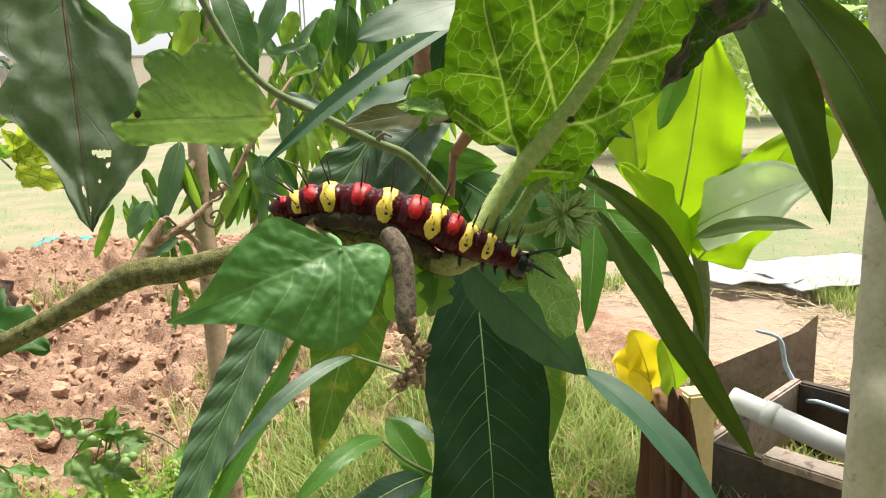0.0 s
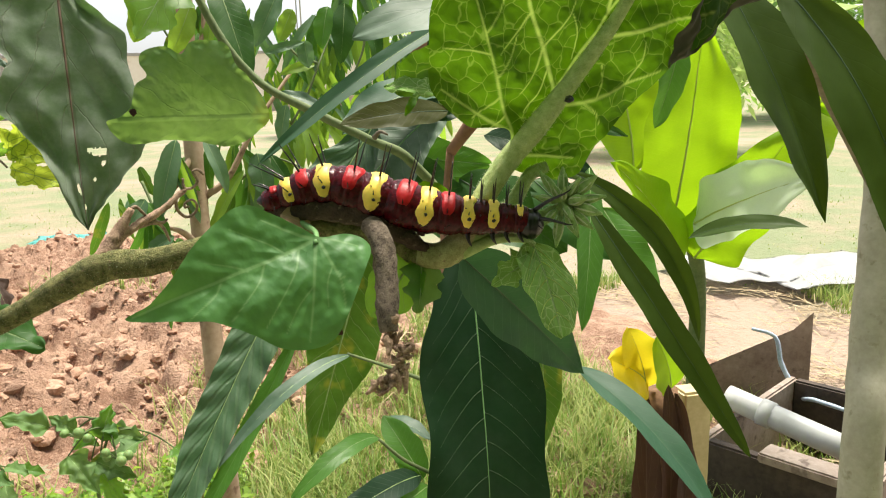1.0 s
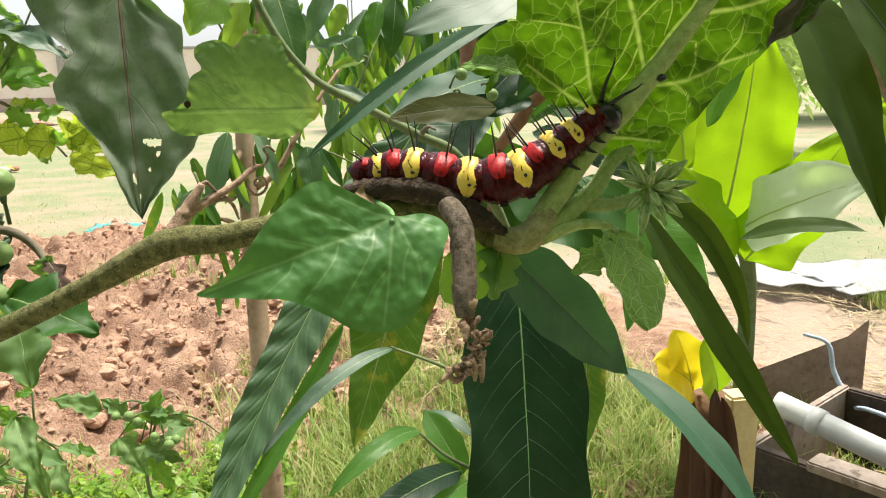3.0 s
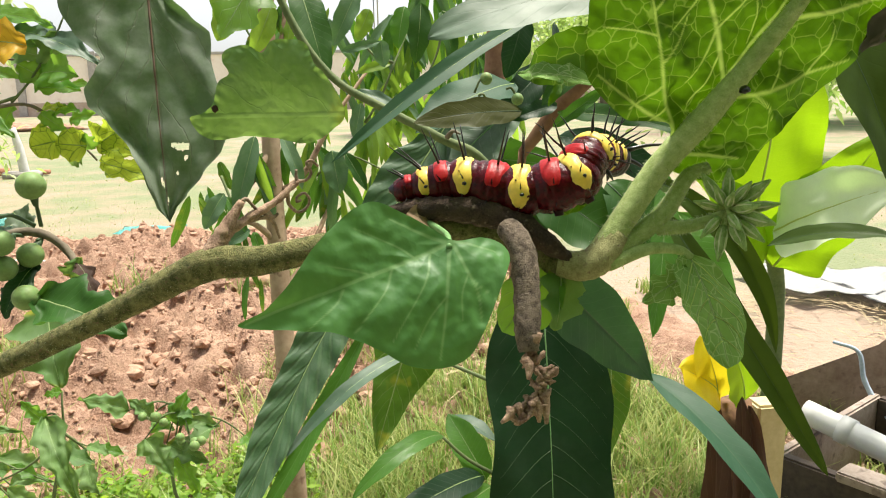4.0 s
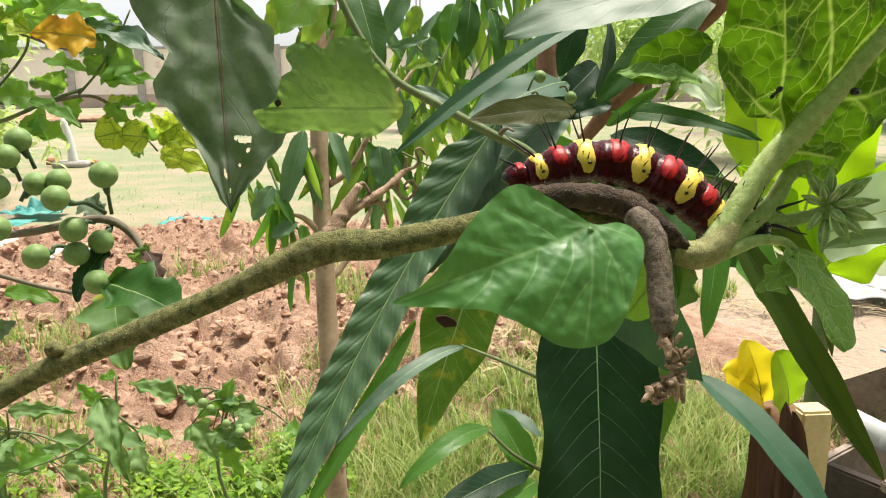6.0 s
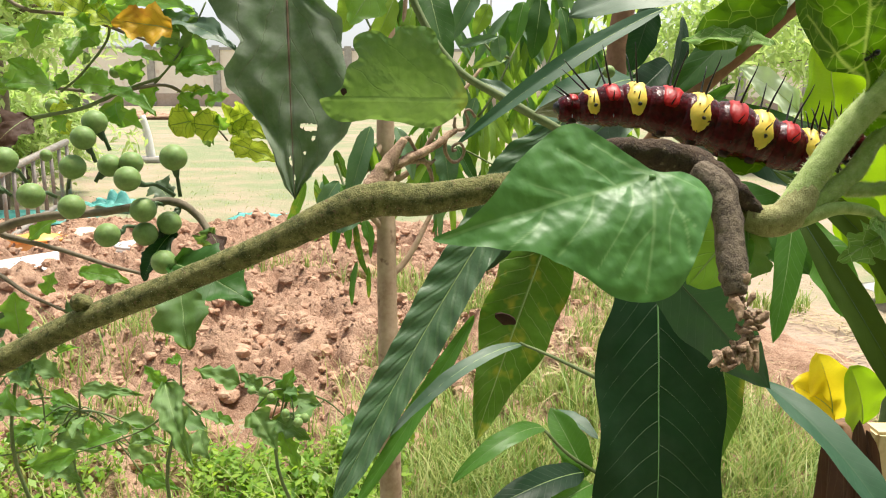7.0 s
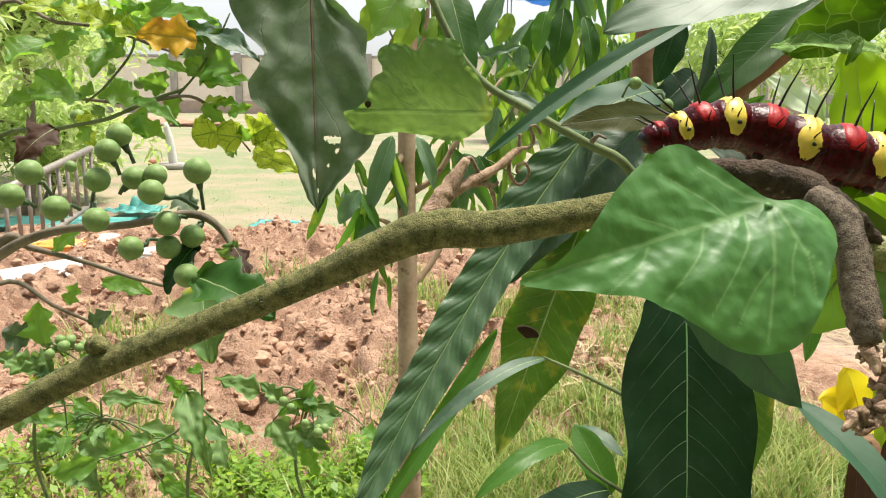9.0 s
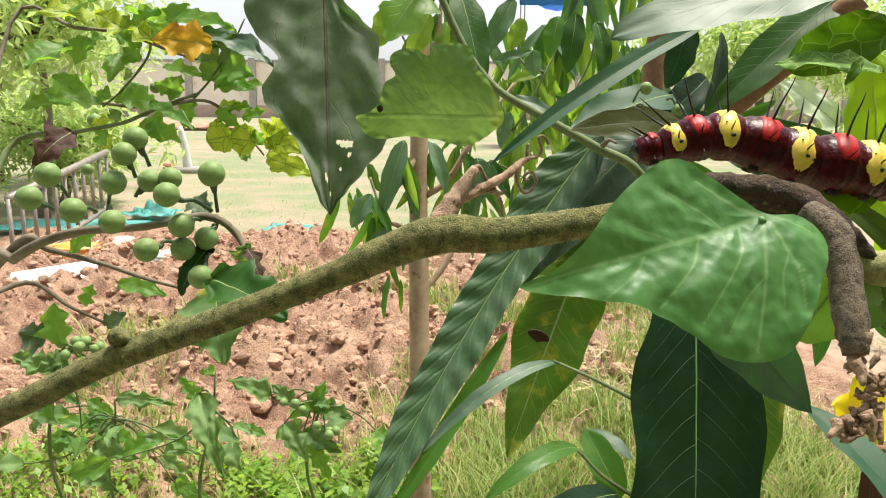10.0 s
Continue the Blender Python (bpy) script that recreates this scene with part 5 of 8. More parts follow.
    part("brown_blotch", rock(0.0085, 6, 0.5, 2), M_DEAD, plant, "brown dead blotch", Matrix.Translation((0.0546, 0.5926, 0.6141)) @ pose(0, 0, 0, 90, 20, 0) @ Matrix.Diagonal((1, 0.55, 0.12, 1)))
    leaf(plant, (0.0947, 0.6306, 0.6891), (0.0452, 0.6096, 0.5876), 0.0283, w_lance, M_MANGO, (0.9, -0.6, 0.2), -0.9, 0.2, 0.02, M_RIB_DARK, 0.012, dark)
    leaf(plant, (0.0612, 0.5237, 0.6167), (-0.0309, 0.4636, 0.5728), 0.0141, w_lance, M_GREY, (0.3, -0.35, 1), 1.3, 0.2, 0.02, M_RIB, 0.02, "narrow mango leaf seen nearly edge on")
    leaf(plant, (0.0703, 0.4649, 0.5793), (0.0095, 0.4208, 0.5637), 0.0163, w_lance, M_MANGO2, (0.1, -0.55, 0.9), 1.6, 0.15, 0.02, M_RIB, 0.012, "arching green mango leaf")
    leaf(plant, (0.0979, 0.4585, 0.5483), (0.077, 0.4864, 0.5843), 0.0287, w_lance, M_MANGO2, (0.3, -1, 0.1), 0.4, 0.2, 0.02, M_RIB, 0.012)
    leaf(plant, (0.0799, 0.5045, 0.5733), (0.1095, 0.4821, 0.5637), 0.0180, w_lance, M_GREY, (0.2, -0.4, 1), 0.8, 0.2, 0.02, M_RIB, 0.012)
    leaf(plant, (0.0961, 0.4591, 0.5511), (0.0252, 0.4078, 0.5501), 0.0247, w_lance, M_MANGO, (0, -0.7, 0.8), 1.0, 0.15, 0.02, M_RIB, 0.012)
    leaf(plant, (0.1016, 0.4576, 0.5439), (0.0484, 0.4058, 0.5403), 0.0212, w_lance, M_MANGO2, (0.1, -0.7, 0.8), 0.8, 0.15, 0.02, M_RIB, 0.012)
    leaf(plant, (0.2171, 0.4828, 0.863), (0.1309, 0.4474, 0.7904), 0.0318, w_lance, M_MID, (-0.5, -1, 0.1), 0.5, 0.12, 0.02, M_RIB_DARK, 0.014, "dark ribbed mango leaf", ripple=0.012, nu=36)
    leaf(plant, (0.1181, 0.4162, 0.8374), (0.0082, 0.3612, 0.7688), 0.0125, w_lance, M_MANGO_BLUE, (0.45, -0.7, 0.9), 0.55, 0.3, 0.02, M_RIB, 0.014, "narrow grey-green mango leaf with its edge turned up")
    leaf(plant, (0.1384, 0.521, 0.8504), (0.1237, 0.5121, 0.8071), 0.0258, w_lance, M_MANGO, (0.2, -1, 0.2), 0.4, 0.15, 0.02, M_RIB_DARK, 0.012)
    leaf(plant, (0.165, 0.5403, 0.8449), (0.1536, 0.5295, 0.7924), 0.0184, w_lance, M_MANGO, (0.8, -1, 0.2), 0.6, 0.2, 0.02, M_RIB_DARK, 0.012)
    leaf(plant, (0.116, 0.2312, 0.8317), (0.0364, 0.2123, 0.8145), 0.0209, w_oval, M_GREY, (0.1, -0.75, 0.8), 0.5, 0.08, 0.03, M_RIB_DARK, 0.008, "pale sheened leaf with a browned tip", nu=36, nv=12)
    leaf(plant, (0.1213, 0.4568, 0.787), (0.0541, 0.4355, 0.7826), 0.0233, w_lance, M_OLIVE, (0.1, -0.9, 0.5), 0.5, 0.1, 0.03, M_RIB_DARK, 0.014, "dull olive leaf behind the caterpillar")
    leaf(plant, (0.146, 0.4677, 0.79), (0.114, 0.4558, 0.7821), 0.0135, w_lance, M_MANGO, (0, -0.9, 0.4), 0.5, 0.3, 0.08, M_RIB_DARK, 0.014)
    leaf(plant, (0.1457, 0.475, 0.7762), (0.1782, 0.4697, 0.7999), 0.0115, w_lance, M_MANGO2, (0, -0.9, 0.4), 0.3, 0.2, 0.04, M_RIB, 0.014)
    leaf(plant, (0.0811, 0.6659, 0.7479), (0.2035, 0.6355, 0.7345), 0.0510, w_lance, M_MANGO2, (0.1, -1, 0.2), 0.3, 0.12, 0.04, M_RIB, 0.012)
    leaf(plant, (0.1692, 0.6204, 0.7259), (0.2442, 0.5701, 0.6675), 0.0696, w_lance, M_MID, (0.1, -1, 0.2), 0.3, 0.12, 0.04, M_RIB_DARK, 0.012)
    leaf(plant, (0.1155, 0.6368, 0.7461), (0.1787, 0.6064, 0.6701), 0.0613, w_lance, M_MID, (0.1, -1, 0.1), 0.3, 0.12, 0.04, M_RIB_DARK, 0.012)
    leaf(plant, (0.2263, 0.5983, 0.7243), (0.2784, 0.5586, 0.6611), 0.0539, w_lance, M_MID, (0.1, -1, 0.1), 0.3, 0.12, 0.04, M_RIB_DARK, 0.012)
    leaf(plant, (0.2909, 0.6054, 0.6957), (0.3223, 0.5656, 0.6202), 0.0464, w_lance, M_MANGO2, (0.1, -1, 0.1), 0.3, 0.12, 0.04, M_RIB, 0.012)
    leaf(plant, (0.1401, 0.6583, 0.7747), (0.1136, 0.6375, 0.6984), 0.0431, w_lance, M_MID, (0.2, -1, 0.1), 0.4, 0.15, 0.04, M_RIB_DARK, 0.012)
    leaf(plant, (0.1501, 0.6443, 0.7195), (0.2061, 0.6141, 0.686), 0.0455, w_lance, M_MANGO2, (0.1, -1, 0.1), 0.4, 0.15, 0.04, M_RIB, 0.012)
    leaf(plant, (0.1523, 0.4869, 0.7844), (0.232, 0.4426, 0.7676), 0.0156, profile((0, 0.1), (0.25, 1.0), (0.5, 0.7), (0.75, 0.55), (0.9, 0.4), (1, 0.05)), M_MID, (0, -0.9, 0.55), 0.7, 0.2, 0.05, M_RIB, 0.014, "crinkled mango leaf with a curled tip")
    leaf(plant, (0.1529, 0.6136, 0.8042), (0.0672, 0.5555, 0.7702), 0.0384, w_oval, M_MANGO_BLUE, (-0.1, -0.8, 0.8), 0.6, 0.15, 0.05, M_RIB, 0.012)
    leaf(plant, (0.1304, 0.7202, 0.7272), (0.1371, 0.6856, 0.6586), 0.0361, w_lance, M_MANGO2, (0.3, -1, 0.1), 0.4, 0.15, 0.02, M_RIB, 0.012)
    leaf(plant, (-0.0141, 0.6306, 0.8864), (0.0056, 0.5942, 0.8091), 0.0345, w_lance, M_MID, (0.2, -1, 0.2), 0.4, 0.15, 0.02, M_RIB, 0.012)
    leaf(plant, (0.1969, 0.4209, 0.7523), (0.1736, 0.3767, 0.6679), 0.0227, w_lance, M_MANGO2, (0.1, -1, 0.1), 0.35, 0.15, 0.02, M_RIB, 0.012)
    leaf(plant, (0.1781, 0.4566, 0.6543), (0.1732, 0.4392, 0.5677), 0.0350, w_lance, M_SPOT, (0.3, -1, 0.1), 0.35, 0.15, 0.02, M_RIB, 0.012)


# Sky reflection on this leaf is put into a paler grey-green base.
M_SHEEN = leaf_material("leaf_mango_sky_sheen", (0.045, 0.085, 0.05), (0.075, 0.125, 0.075), (0.15, 0.2, 0.13), (0.1, 0.22, 0.05), sides=16, rake=2.2, gloss=0.5, through=0.15, vein_mix=0.5, dust=0.25, relief=0.4, line=0.06, cell=50.0, shine=0.3)
# Base and dust tint greyed to carry the sheen of the leaf's upper part.
M_RIBBED = leaf_material("leaf_mango_ribbed", (0.036, 0.078, 0.04), (0.062, 0.118, 0.058), (0.13, 0.19, 0.1), (0.08, 0.25, 0.04), sides=17, rake=2.2, gloss=0.36, through=0.16, vein_mix=0.4, dust=0.12, relief=1.0, line=0.22, cell=60.0)
M_MANGO_BLUE = leaf_material("leaf_mango_sheen", (0.016, 0.055, 0.03), (0.028, 0.082, 0.042), (0.08, 0.14, 0.07), (0.08, 0.25, 0.04), sides=17, rake=2.2, gloss=0.55, through=0.16, vein_mix=0.3, dust=0.05, relief=0.15, shine=0.25)
build_mango_sapling()


def build_right_mango():
    root = Vector((0.4461, 0.4636, 0.4788))
    plant = thing("mango_plant", (root.x, root.y, 0), "pale trunked mango plant with hanging dark leaves", "mango plant")
    part("trunk", tube([(root.x, root.y, -0.02), root, (0.4606, 0.4824, 0.5823), (0.4749, 0.4985, 0.6729), (0.4882, 0.5167, 0.7721), (0.4904, 0.5402, 0.8848)], [0.017, 0.0155, 0.0145, 0.0135, 0.012, 0.011], 14, 6, 0.05, 7), M_TRUNK_PALE, plant)
    part("limb", tube([(0.4782, 0.507, 0.7161), (0.295, 0.358, 0.806), (0.238, 0.3356, 0.8376), (0.2229, 0.3317, 0.852)], [0.007, 0.005, 0.004, 0.003], 10, 5, 0.05, 8), M_TWIG, plant)
    dark = "hanging dark green mango leaf"
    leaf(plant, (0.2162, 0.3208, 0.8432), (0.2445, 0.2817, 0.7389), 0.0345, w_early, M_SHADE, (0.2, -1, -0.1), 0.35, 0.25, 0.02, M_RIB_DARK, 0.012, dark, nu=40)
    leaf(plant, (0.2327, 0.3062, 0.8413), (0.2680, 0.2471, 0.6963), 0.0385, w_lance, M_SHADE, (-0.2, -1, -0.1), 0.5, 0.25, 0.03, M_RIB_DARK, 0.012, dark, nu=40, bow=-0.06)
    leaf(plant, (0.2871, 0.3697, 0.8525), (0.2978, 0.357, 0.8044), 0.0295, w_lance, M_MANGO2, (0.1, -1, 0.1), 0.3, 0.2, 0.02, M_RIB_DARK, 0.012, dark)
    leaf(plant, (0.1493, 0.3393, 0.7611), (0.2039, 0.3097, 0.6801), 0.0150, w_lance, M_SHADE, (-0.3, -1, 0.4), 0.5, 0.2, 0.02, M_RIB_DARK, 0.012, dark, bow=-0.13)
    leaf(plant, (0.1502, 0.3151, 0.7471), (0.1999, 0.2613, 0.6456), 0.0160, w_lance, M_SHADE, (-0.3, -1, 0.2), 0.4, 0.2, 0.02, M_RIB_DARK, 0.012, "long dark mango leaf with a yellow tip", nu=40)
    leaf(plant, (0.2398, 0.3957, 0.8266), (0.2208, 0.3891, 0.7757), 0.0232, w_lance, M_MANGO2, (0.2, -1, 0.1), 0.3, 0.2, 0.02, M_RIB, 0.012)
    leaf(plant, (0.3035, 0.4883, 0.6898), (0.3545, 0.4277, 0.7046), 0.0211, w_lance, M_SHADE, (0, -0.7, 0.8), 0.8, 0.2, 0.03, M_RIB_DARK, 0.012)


build_right_mango()


# ---------------------------------------------------------------- nightshade stem with the large drooping leaf
def build_nightshade_stem():
    top = Vector((-0.0291, 0.527, 0.8792))
    low = Vector((0.1029, 0.4809, 0.7549))
    shin = Vector((0.1555, 0.4891, 0.5974))
    root = Vector((shin.x, shin.y, 0))
    plant = thing("nightshade_plant", root, "tall nightshade stem carrying a large dusty drooping leaf", "shrub")
    part("stem", tube([root, shin, (0.1348, 0.4912, 0.7062), low, (0.0764, 0.4841, 0.7705), (0.0437, 0.498, 0.7886), (0.0133, 0.5121, 0.8071), (-0.0081, 0.5177, 0.8342), top], [0.005, 0.0042, 0.0036, 0.0032, 0.003, 0.0028, 0.0026, 0.0025, 0.0025], 10, 6, 0.06, 3), M_GREENTWIG, plant)
    part("thorn", tube([(0.0791, 0.4792, 0.7715), (0.0824, 0.4749, 0.7755), (0.086, 0.4694, 0.7738)], [0.0018, 0.0012, 0.0006], 8, 3), M_TWIG, plant)
    part("petiole", tube([(0.0059, 0.5121, 0.8071), (0.0055, 0.4796, 0.7982), (-0.0045, 0.4487, 0.7968)], [0.0016, 0.0013, 0.0011], 8, 4), M_RIB, plant)
    part("petiole", tube([top, (-0.061, 0.4784, 0.8908), (-0.0852, 0.4577, 0.8899)], [0.002, 0.002, 0.0018], 8, 4), M_RIB_RED, plant)
    left = profile((0, 0.05), (0.06, 0.75), (0.15, 1.02), (0.25, 1.07), (0.36, 0.87), (0.455, 0.63), (0.5, 0.7), (0.56, 0.81), (0.61, 0.76), (0.66, 0.58), (0.76, 0.38), (0.86, 0.22), (0.95, 0.12), (1, 0.0))
    right = profile((0, 0.05), (0.08, 0.4), (0.2, 0.3), (0.25, 0.26), (0.32, 0.5), (0.38, 0.69), (0.46, 0.66), (0.58, 0.8), (0.7, 0.8), (0.78, 0.7), (0.86, 0.47), (0.92, 0.24), (0.96, 0.09), (1, 0.0))
    leaf(plant, (-0.0868, 0.4574, 0.8883), (-0.0779, 0.4156, 0.7357), 0.0832, (right, left), M_DULL, (0.1, -1, 0.3), 0.2, 0.06, 0.025, M_RIB_RED, 0.010, "large dusty dark green leaf with small holes", nu=230, nv=90, crumple=0.09, holes=((0.748, -0.2, 0.0016), (0.755, -0.27, 0.002), (0.757, -0.35, 0.002), (0.757, -0.42, 0.0017), (0.792, -0.42, 0.0014), (0.84, -0.32, 0.0011), (0.865, 0.13, 0.0024), (0.875, 0.08, 0.002), (0.925, -0.06, 0.0014), (0.94, -0.02, 0.0012)))
    lobed = [(-20.5, 21.7), (-10.6, 23.9), (-3.0, 20.4), (1.8, 26.0), (10.0, 26.9), (19.0, 24.8), (23.0, 15.0), (28.7, 9.1), (37.7, -9.0), (31.0, -18.7), (19.0, -25.3), (2.7, -22.6), (-13.0, -21.4), (-27.8, -22.4), (-36.0, -19.0), (-40.0, -10.9), (-33.8, -8.8), (-28.0, -3.2), (-25.0, 6.5), (-19.6, 10.6), (-22.4, 16.6)]
    ribs = [(0.5, ((37.0, -8.0), (20.0, -9.0), (0.0, -10.5), (-38.0, -13.0)))]
    for x0, x1, y1 in ((28, 16, 24), (17, 5, 25), (6, -11, 22), (-6, -20, 14), (26, 17, -24), (14, 2, -21), (2, -13, -20), (-10, -24, -21)):
        ribs.append((0.3, ((x0, -8.6), (0.45 * x0 + 0.55 * x1, -9 + 0.4 * (y1 + 9)), (x1, y1))))
    hub = Vector((-0.0215, 0.4075, 0.7997))
    fan_leaf(plant, turn_to(hub, hub + Vector((0.02, -0.18, 1.0)), (0.05, -1, 0.05)), lobed, (0.0, -2.0), ribs, lambda x, y: -0.006 * (y + 10) ** 2 + 1.2 * math.sin(x * 0.16) * min(1.0, abs(y + 9) / 14), M_PATCHY, "green lobed leaf yellowing at its end with a brown spot", 12, per=10, steps=50, pucker=0.15, lump=0.3, curl=2.0, spread=lambda x, y: (0.5 + 0.017 * (y + 10), 0.47 - 0.0118 * x))
    part("brown_spot", rock(0.0019, 6, 0.5, 2), M_DEAD, plant, "small brown dead spot", Matrix.Translation((-0.0487, 0.4055, 0.7935)) @ pose(0, 0, 0, 80, 0, 0) @ Matrix.Diagonal((0.8, 1, 0.1, 1)))
    leaf(plant, (-0.0346, 0.5259, 0.8738), (-0.0562, 0.4972, 0.8338), 0.0350, w_lobed, M_LOBED, (0.2, -1, 0.2), 0.3, 0.15, 0.04)
    leaf(plant, (0.0243, 0.5107, 0.8006), (0.0538, 0.5084, 0.7891), 0.0110, w_lance, M_GREY, (0, -0.8, 0.7), 0.6, 0.2, 0.05)
    for k, (p, q) in enumerate((((0.1108, 0.5121, 0.8071), (0.1024, 0.5102, 0.7981)), ((0.1311, 0.5092, 0.7934), (0.1237, 0.5106, 0.7999)), ((0.1153, 0.5288, 0.7894), (0.1053, 0.5098, 0.7963)))):
        part("pedicel", tube([q, Vector(p).lerp(Vector(q), 0.5) + Vector((0, 0, 0.004)), p], [0.0008, 0.0008, 0.001], 6, 3), M_GREENTWIG, plant)
        bm = bmesh.new()
        bmesh.ops.create_uvsphere(bm, u_segments=12, v_segments=8, radius=0.0042)
        part("berry", bm, M_BERRY, plant, "small green unripe berry", Matrix.Translation(p))


build_nightshade_stem()


# ---------------------------------------------------------------- berry plant
def build_berry_plant():
    foot = Vector((-0.3439, 0.4807, 0.6557))
    root = Vector((foot.x, foot.y, 0))
    plant = thing("turkey_berry_plant", root, "berry bush with clusters of round green berries", "shrub")
    stems = []

    def stem(line, radii, mat):
        part("stem", tube(line, [0.8 * r for r in radii], 8, 5, 0.14, len(stems)), mat, plant)
        stems.append(line)

    stem((root, foot, (-0.2549, 0.4101, 0.7091), (-0.2133, 0.3934, 0.7273), (-0.1677, 0.3844, 0.733), (-0.1344, 0.3806, 0.7394), (-0.1188, 0.3789, 0.7311), (-0.1117, 0.3719, 0.7218)), [0.006, 0.005, 0.0036, 0.003, 0.0026, 0.0026, 0.0024, 0.0018], M_TWIG)
    stem((foot, (-0.2518, 0.412, 0.7182), (-0.2363, 0.4113, 0.7151), (-0.2054, 0.4098, 0.7076), (-0.1806, 0.4082, 0.7), (-0.1659, 0.417, 0.693)), [0.004, 0.003, 0.0018, 0.0015, 0.0012], M_TWIG)
    stem((foot, (-0.3729, 0.6038, 0.7566), (-0.3092, 0.5864, 0.7715), (-0.2615, 0.5677, 0.7797), (-0.2264, 0.5602, 0.7928), (-0.2001, 0.5621, 0.8019)), [0.004, 0.0026, 0.002, 0.0018, 0.0014], M_GREENTWIG)
    stem(((-0.2264, 0.5602, 0.7928), (-0.196, 0.561, 0.7967), (-0.181, 0.5689, 0.7858), (-0.1675, 0.5757, 0.7691), (-0.157, 0.5731, 0.7568)), [0.0016, 0.0014, 0.0011, 0.0009], M_TWIG)
    stem((foot, (-0.3605, 0.6035, 0.8543), (-0.3039, 0.5925, 0.8501), (-0.2615, 0.5812, 0.8451), (-0.2203, 0.5682, 0.8316), (-0.2001, 0.567, 0.8257)), [0.0022, 0.002, 0.0018, 0.0015, 0.001], M_TWIG)
    stem(((-0.2408, 0.5815, 0.8464), (-0.2429, 0.5777, 0.8282), (-0.2615, 0.5727, 0.804), (-0.2808, 0.5804, 0.7917)), [0.0012, 0.0012, 0.0012], M_GREENTWIG)
    stem(((-0.3552, 0.6123, 0.7977), (-0.3199, 0.612, 0.7964), (-0.258, 0.5906, 0.7915), (-0.2243, 0.5709, 0.7951)), [0.0022, 0.0018, 0.0014], M_TWIG)
    stem(((-0.2041, 0.5612, 0.7979), (-0.192, 0.5641, 0.8118), (-0.1778, 0.5686, 0.8336), (-0.1677, 0.5732, 0.8554)), [0.0012, 0.001, 0.0008], M_GREENTWIG)
    stem((foot, (-0.3256, 0.5337, 0.6651), (-0.2932, 0.5304, 0.6492), (-0.2656, 0.5372, 0.6323)), [0.003, 0.002, 0.0012], M_TWIG)
    rnd = random.Random(4)

    def fruit(p, q):
        p, q = Vector(p), Vector(q)
        r = rnd.uniform(0.0059, 0.0066)
        bm = bmesh.new()
        bmesh.ops.create_uvsphere(bm, u_segments=24, v_segments=16, radius=r)
        for v in bm.verts:
            v.co.z *= 0.96 + 0.03 * noise.noise(v.co * 300)
        berry = part("berry", bm, M_BERRY, plant, "round green unripe berry", Matrix.Translation(p))
        way = (q - p).normalized()
        part("stalk", tube([p + way * r * 0.9, p + way * r * 1.5, p.lerp(q, 0.6) + Vector((0, 0, 0.002)), q], [0.002, 0.0012, 0.0009, 0.001], 8, 3), M_RIB_DARK, berry)
        bm = bmesh.new()
        bmesh.ops.create_cone(bm, cap_ends=True, segments=10, radius1=0.0028, radius2=0.0012, depth=0.002)
        part("calyx", bm, M_RIB_DARK, berry, m=Matrix.Translation(p + way * r * 0.98) @ way.to_track_quat("Z", "Y").to_matrix().to_4x4())

    fruit((-0.1674, 0.3785, 0.7783), (-0.162, 0.3807, 0.7643))
    fruit((-0.1706, 0.3719, 0.7711), (-0.169, 0.3795, 0.7588))
    fruit((-0.1755, 0.369, 0.7573), (-0.1878, 0.386, 0.7409))
    fruit((-0.1663, 0.3892, 0.7561), (-0.1735, 0.3875, 0.7479))
    fruit((-0.1554, 0.3895, 0.7575), (-0.1634, 0.3878, 0.7493))
    fruit((-0.145, 0.3579, 0.753), (-0.1298, 0.3762, 0.7429))
    fruit((-0.127, 0.37, 0.7621), (-0.127, 0.3761, 0.7424))
    fruit((-0.1956, 0.3662, 0.7436), (-0.1936, 0.3859, 0.7403))
    fruit((-0.2087, 0.3697, 0.7605), (-0.2079, 0.3872, 0.7465))
    fruit((-0.171, 0.3552, 0.74), (-0.1864, 0.3866, 0.7437))
    fruit((-0.1414, 0.3649, 0.7372), (-0.1372, 0.3802, 0.7375))
    fruit((-0.1586, 0.3624, 0.7252), (-0.15, 0.3779, 0.7264))
    fruit((-0.1422, 0.3674, 0.725), (-0.1344, 0.3771, 0.7222))
    fruit((-0.1324, 0.3735, 0.7295), (-0.1287, 0.3799, 0.7361))
    fruit((-0.1313, 0.3598, 0.7127), (-0.1316, 0.3771, 0.7222))
    fruit((-0.2236, 0.3773, 0.7479), (-0.2166, 0.386, 0.7409))
    small = (((-0.3234, 0.6206, 0.838), 0.006), ((-0.3123, 0.629, 0.7798), 0.006), ((-0.2536, 0.6141, 0.8064), 0.0045), ((-0.2691, 0.6142, 0.8073), 0.004), ((-0.2555, 0.5005, 0.7512), 0.004), ((-0.3452, 0.641, 0.8379), 0.004))
    for p, r in small:
        bm = bmesh.new()
        bmesh.ops.create_uvsphere(bm, u_segments=16, v_segments=10, radius=r)
        part("berry", bm, M_BERRY, plant, "round green unripe berry", Matrix.Translation(p))

    def blade(a, b, w, shape, mat, face, bend):
        leaf(plant, a, b, w, shape, mat, face, bend, 0.25, 0.07, nu=44, nv=10, crumple=0.12)

    blade((-0.1174, 0.3762, 0.718), (-0.1103, 0.373, 0.7273), 0.0118, w_lobed, M_PATCHY, (0.6, -1, 0.3), 0.8)
    blade((-0.1117, 0.3724, 0.7246), (-0.1019, 0.3591, 0.7092), 0.0090, w_lobed, M_DEAD, (0.8, -1, 0.2), 0.9)
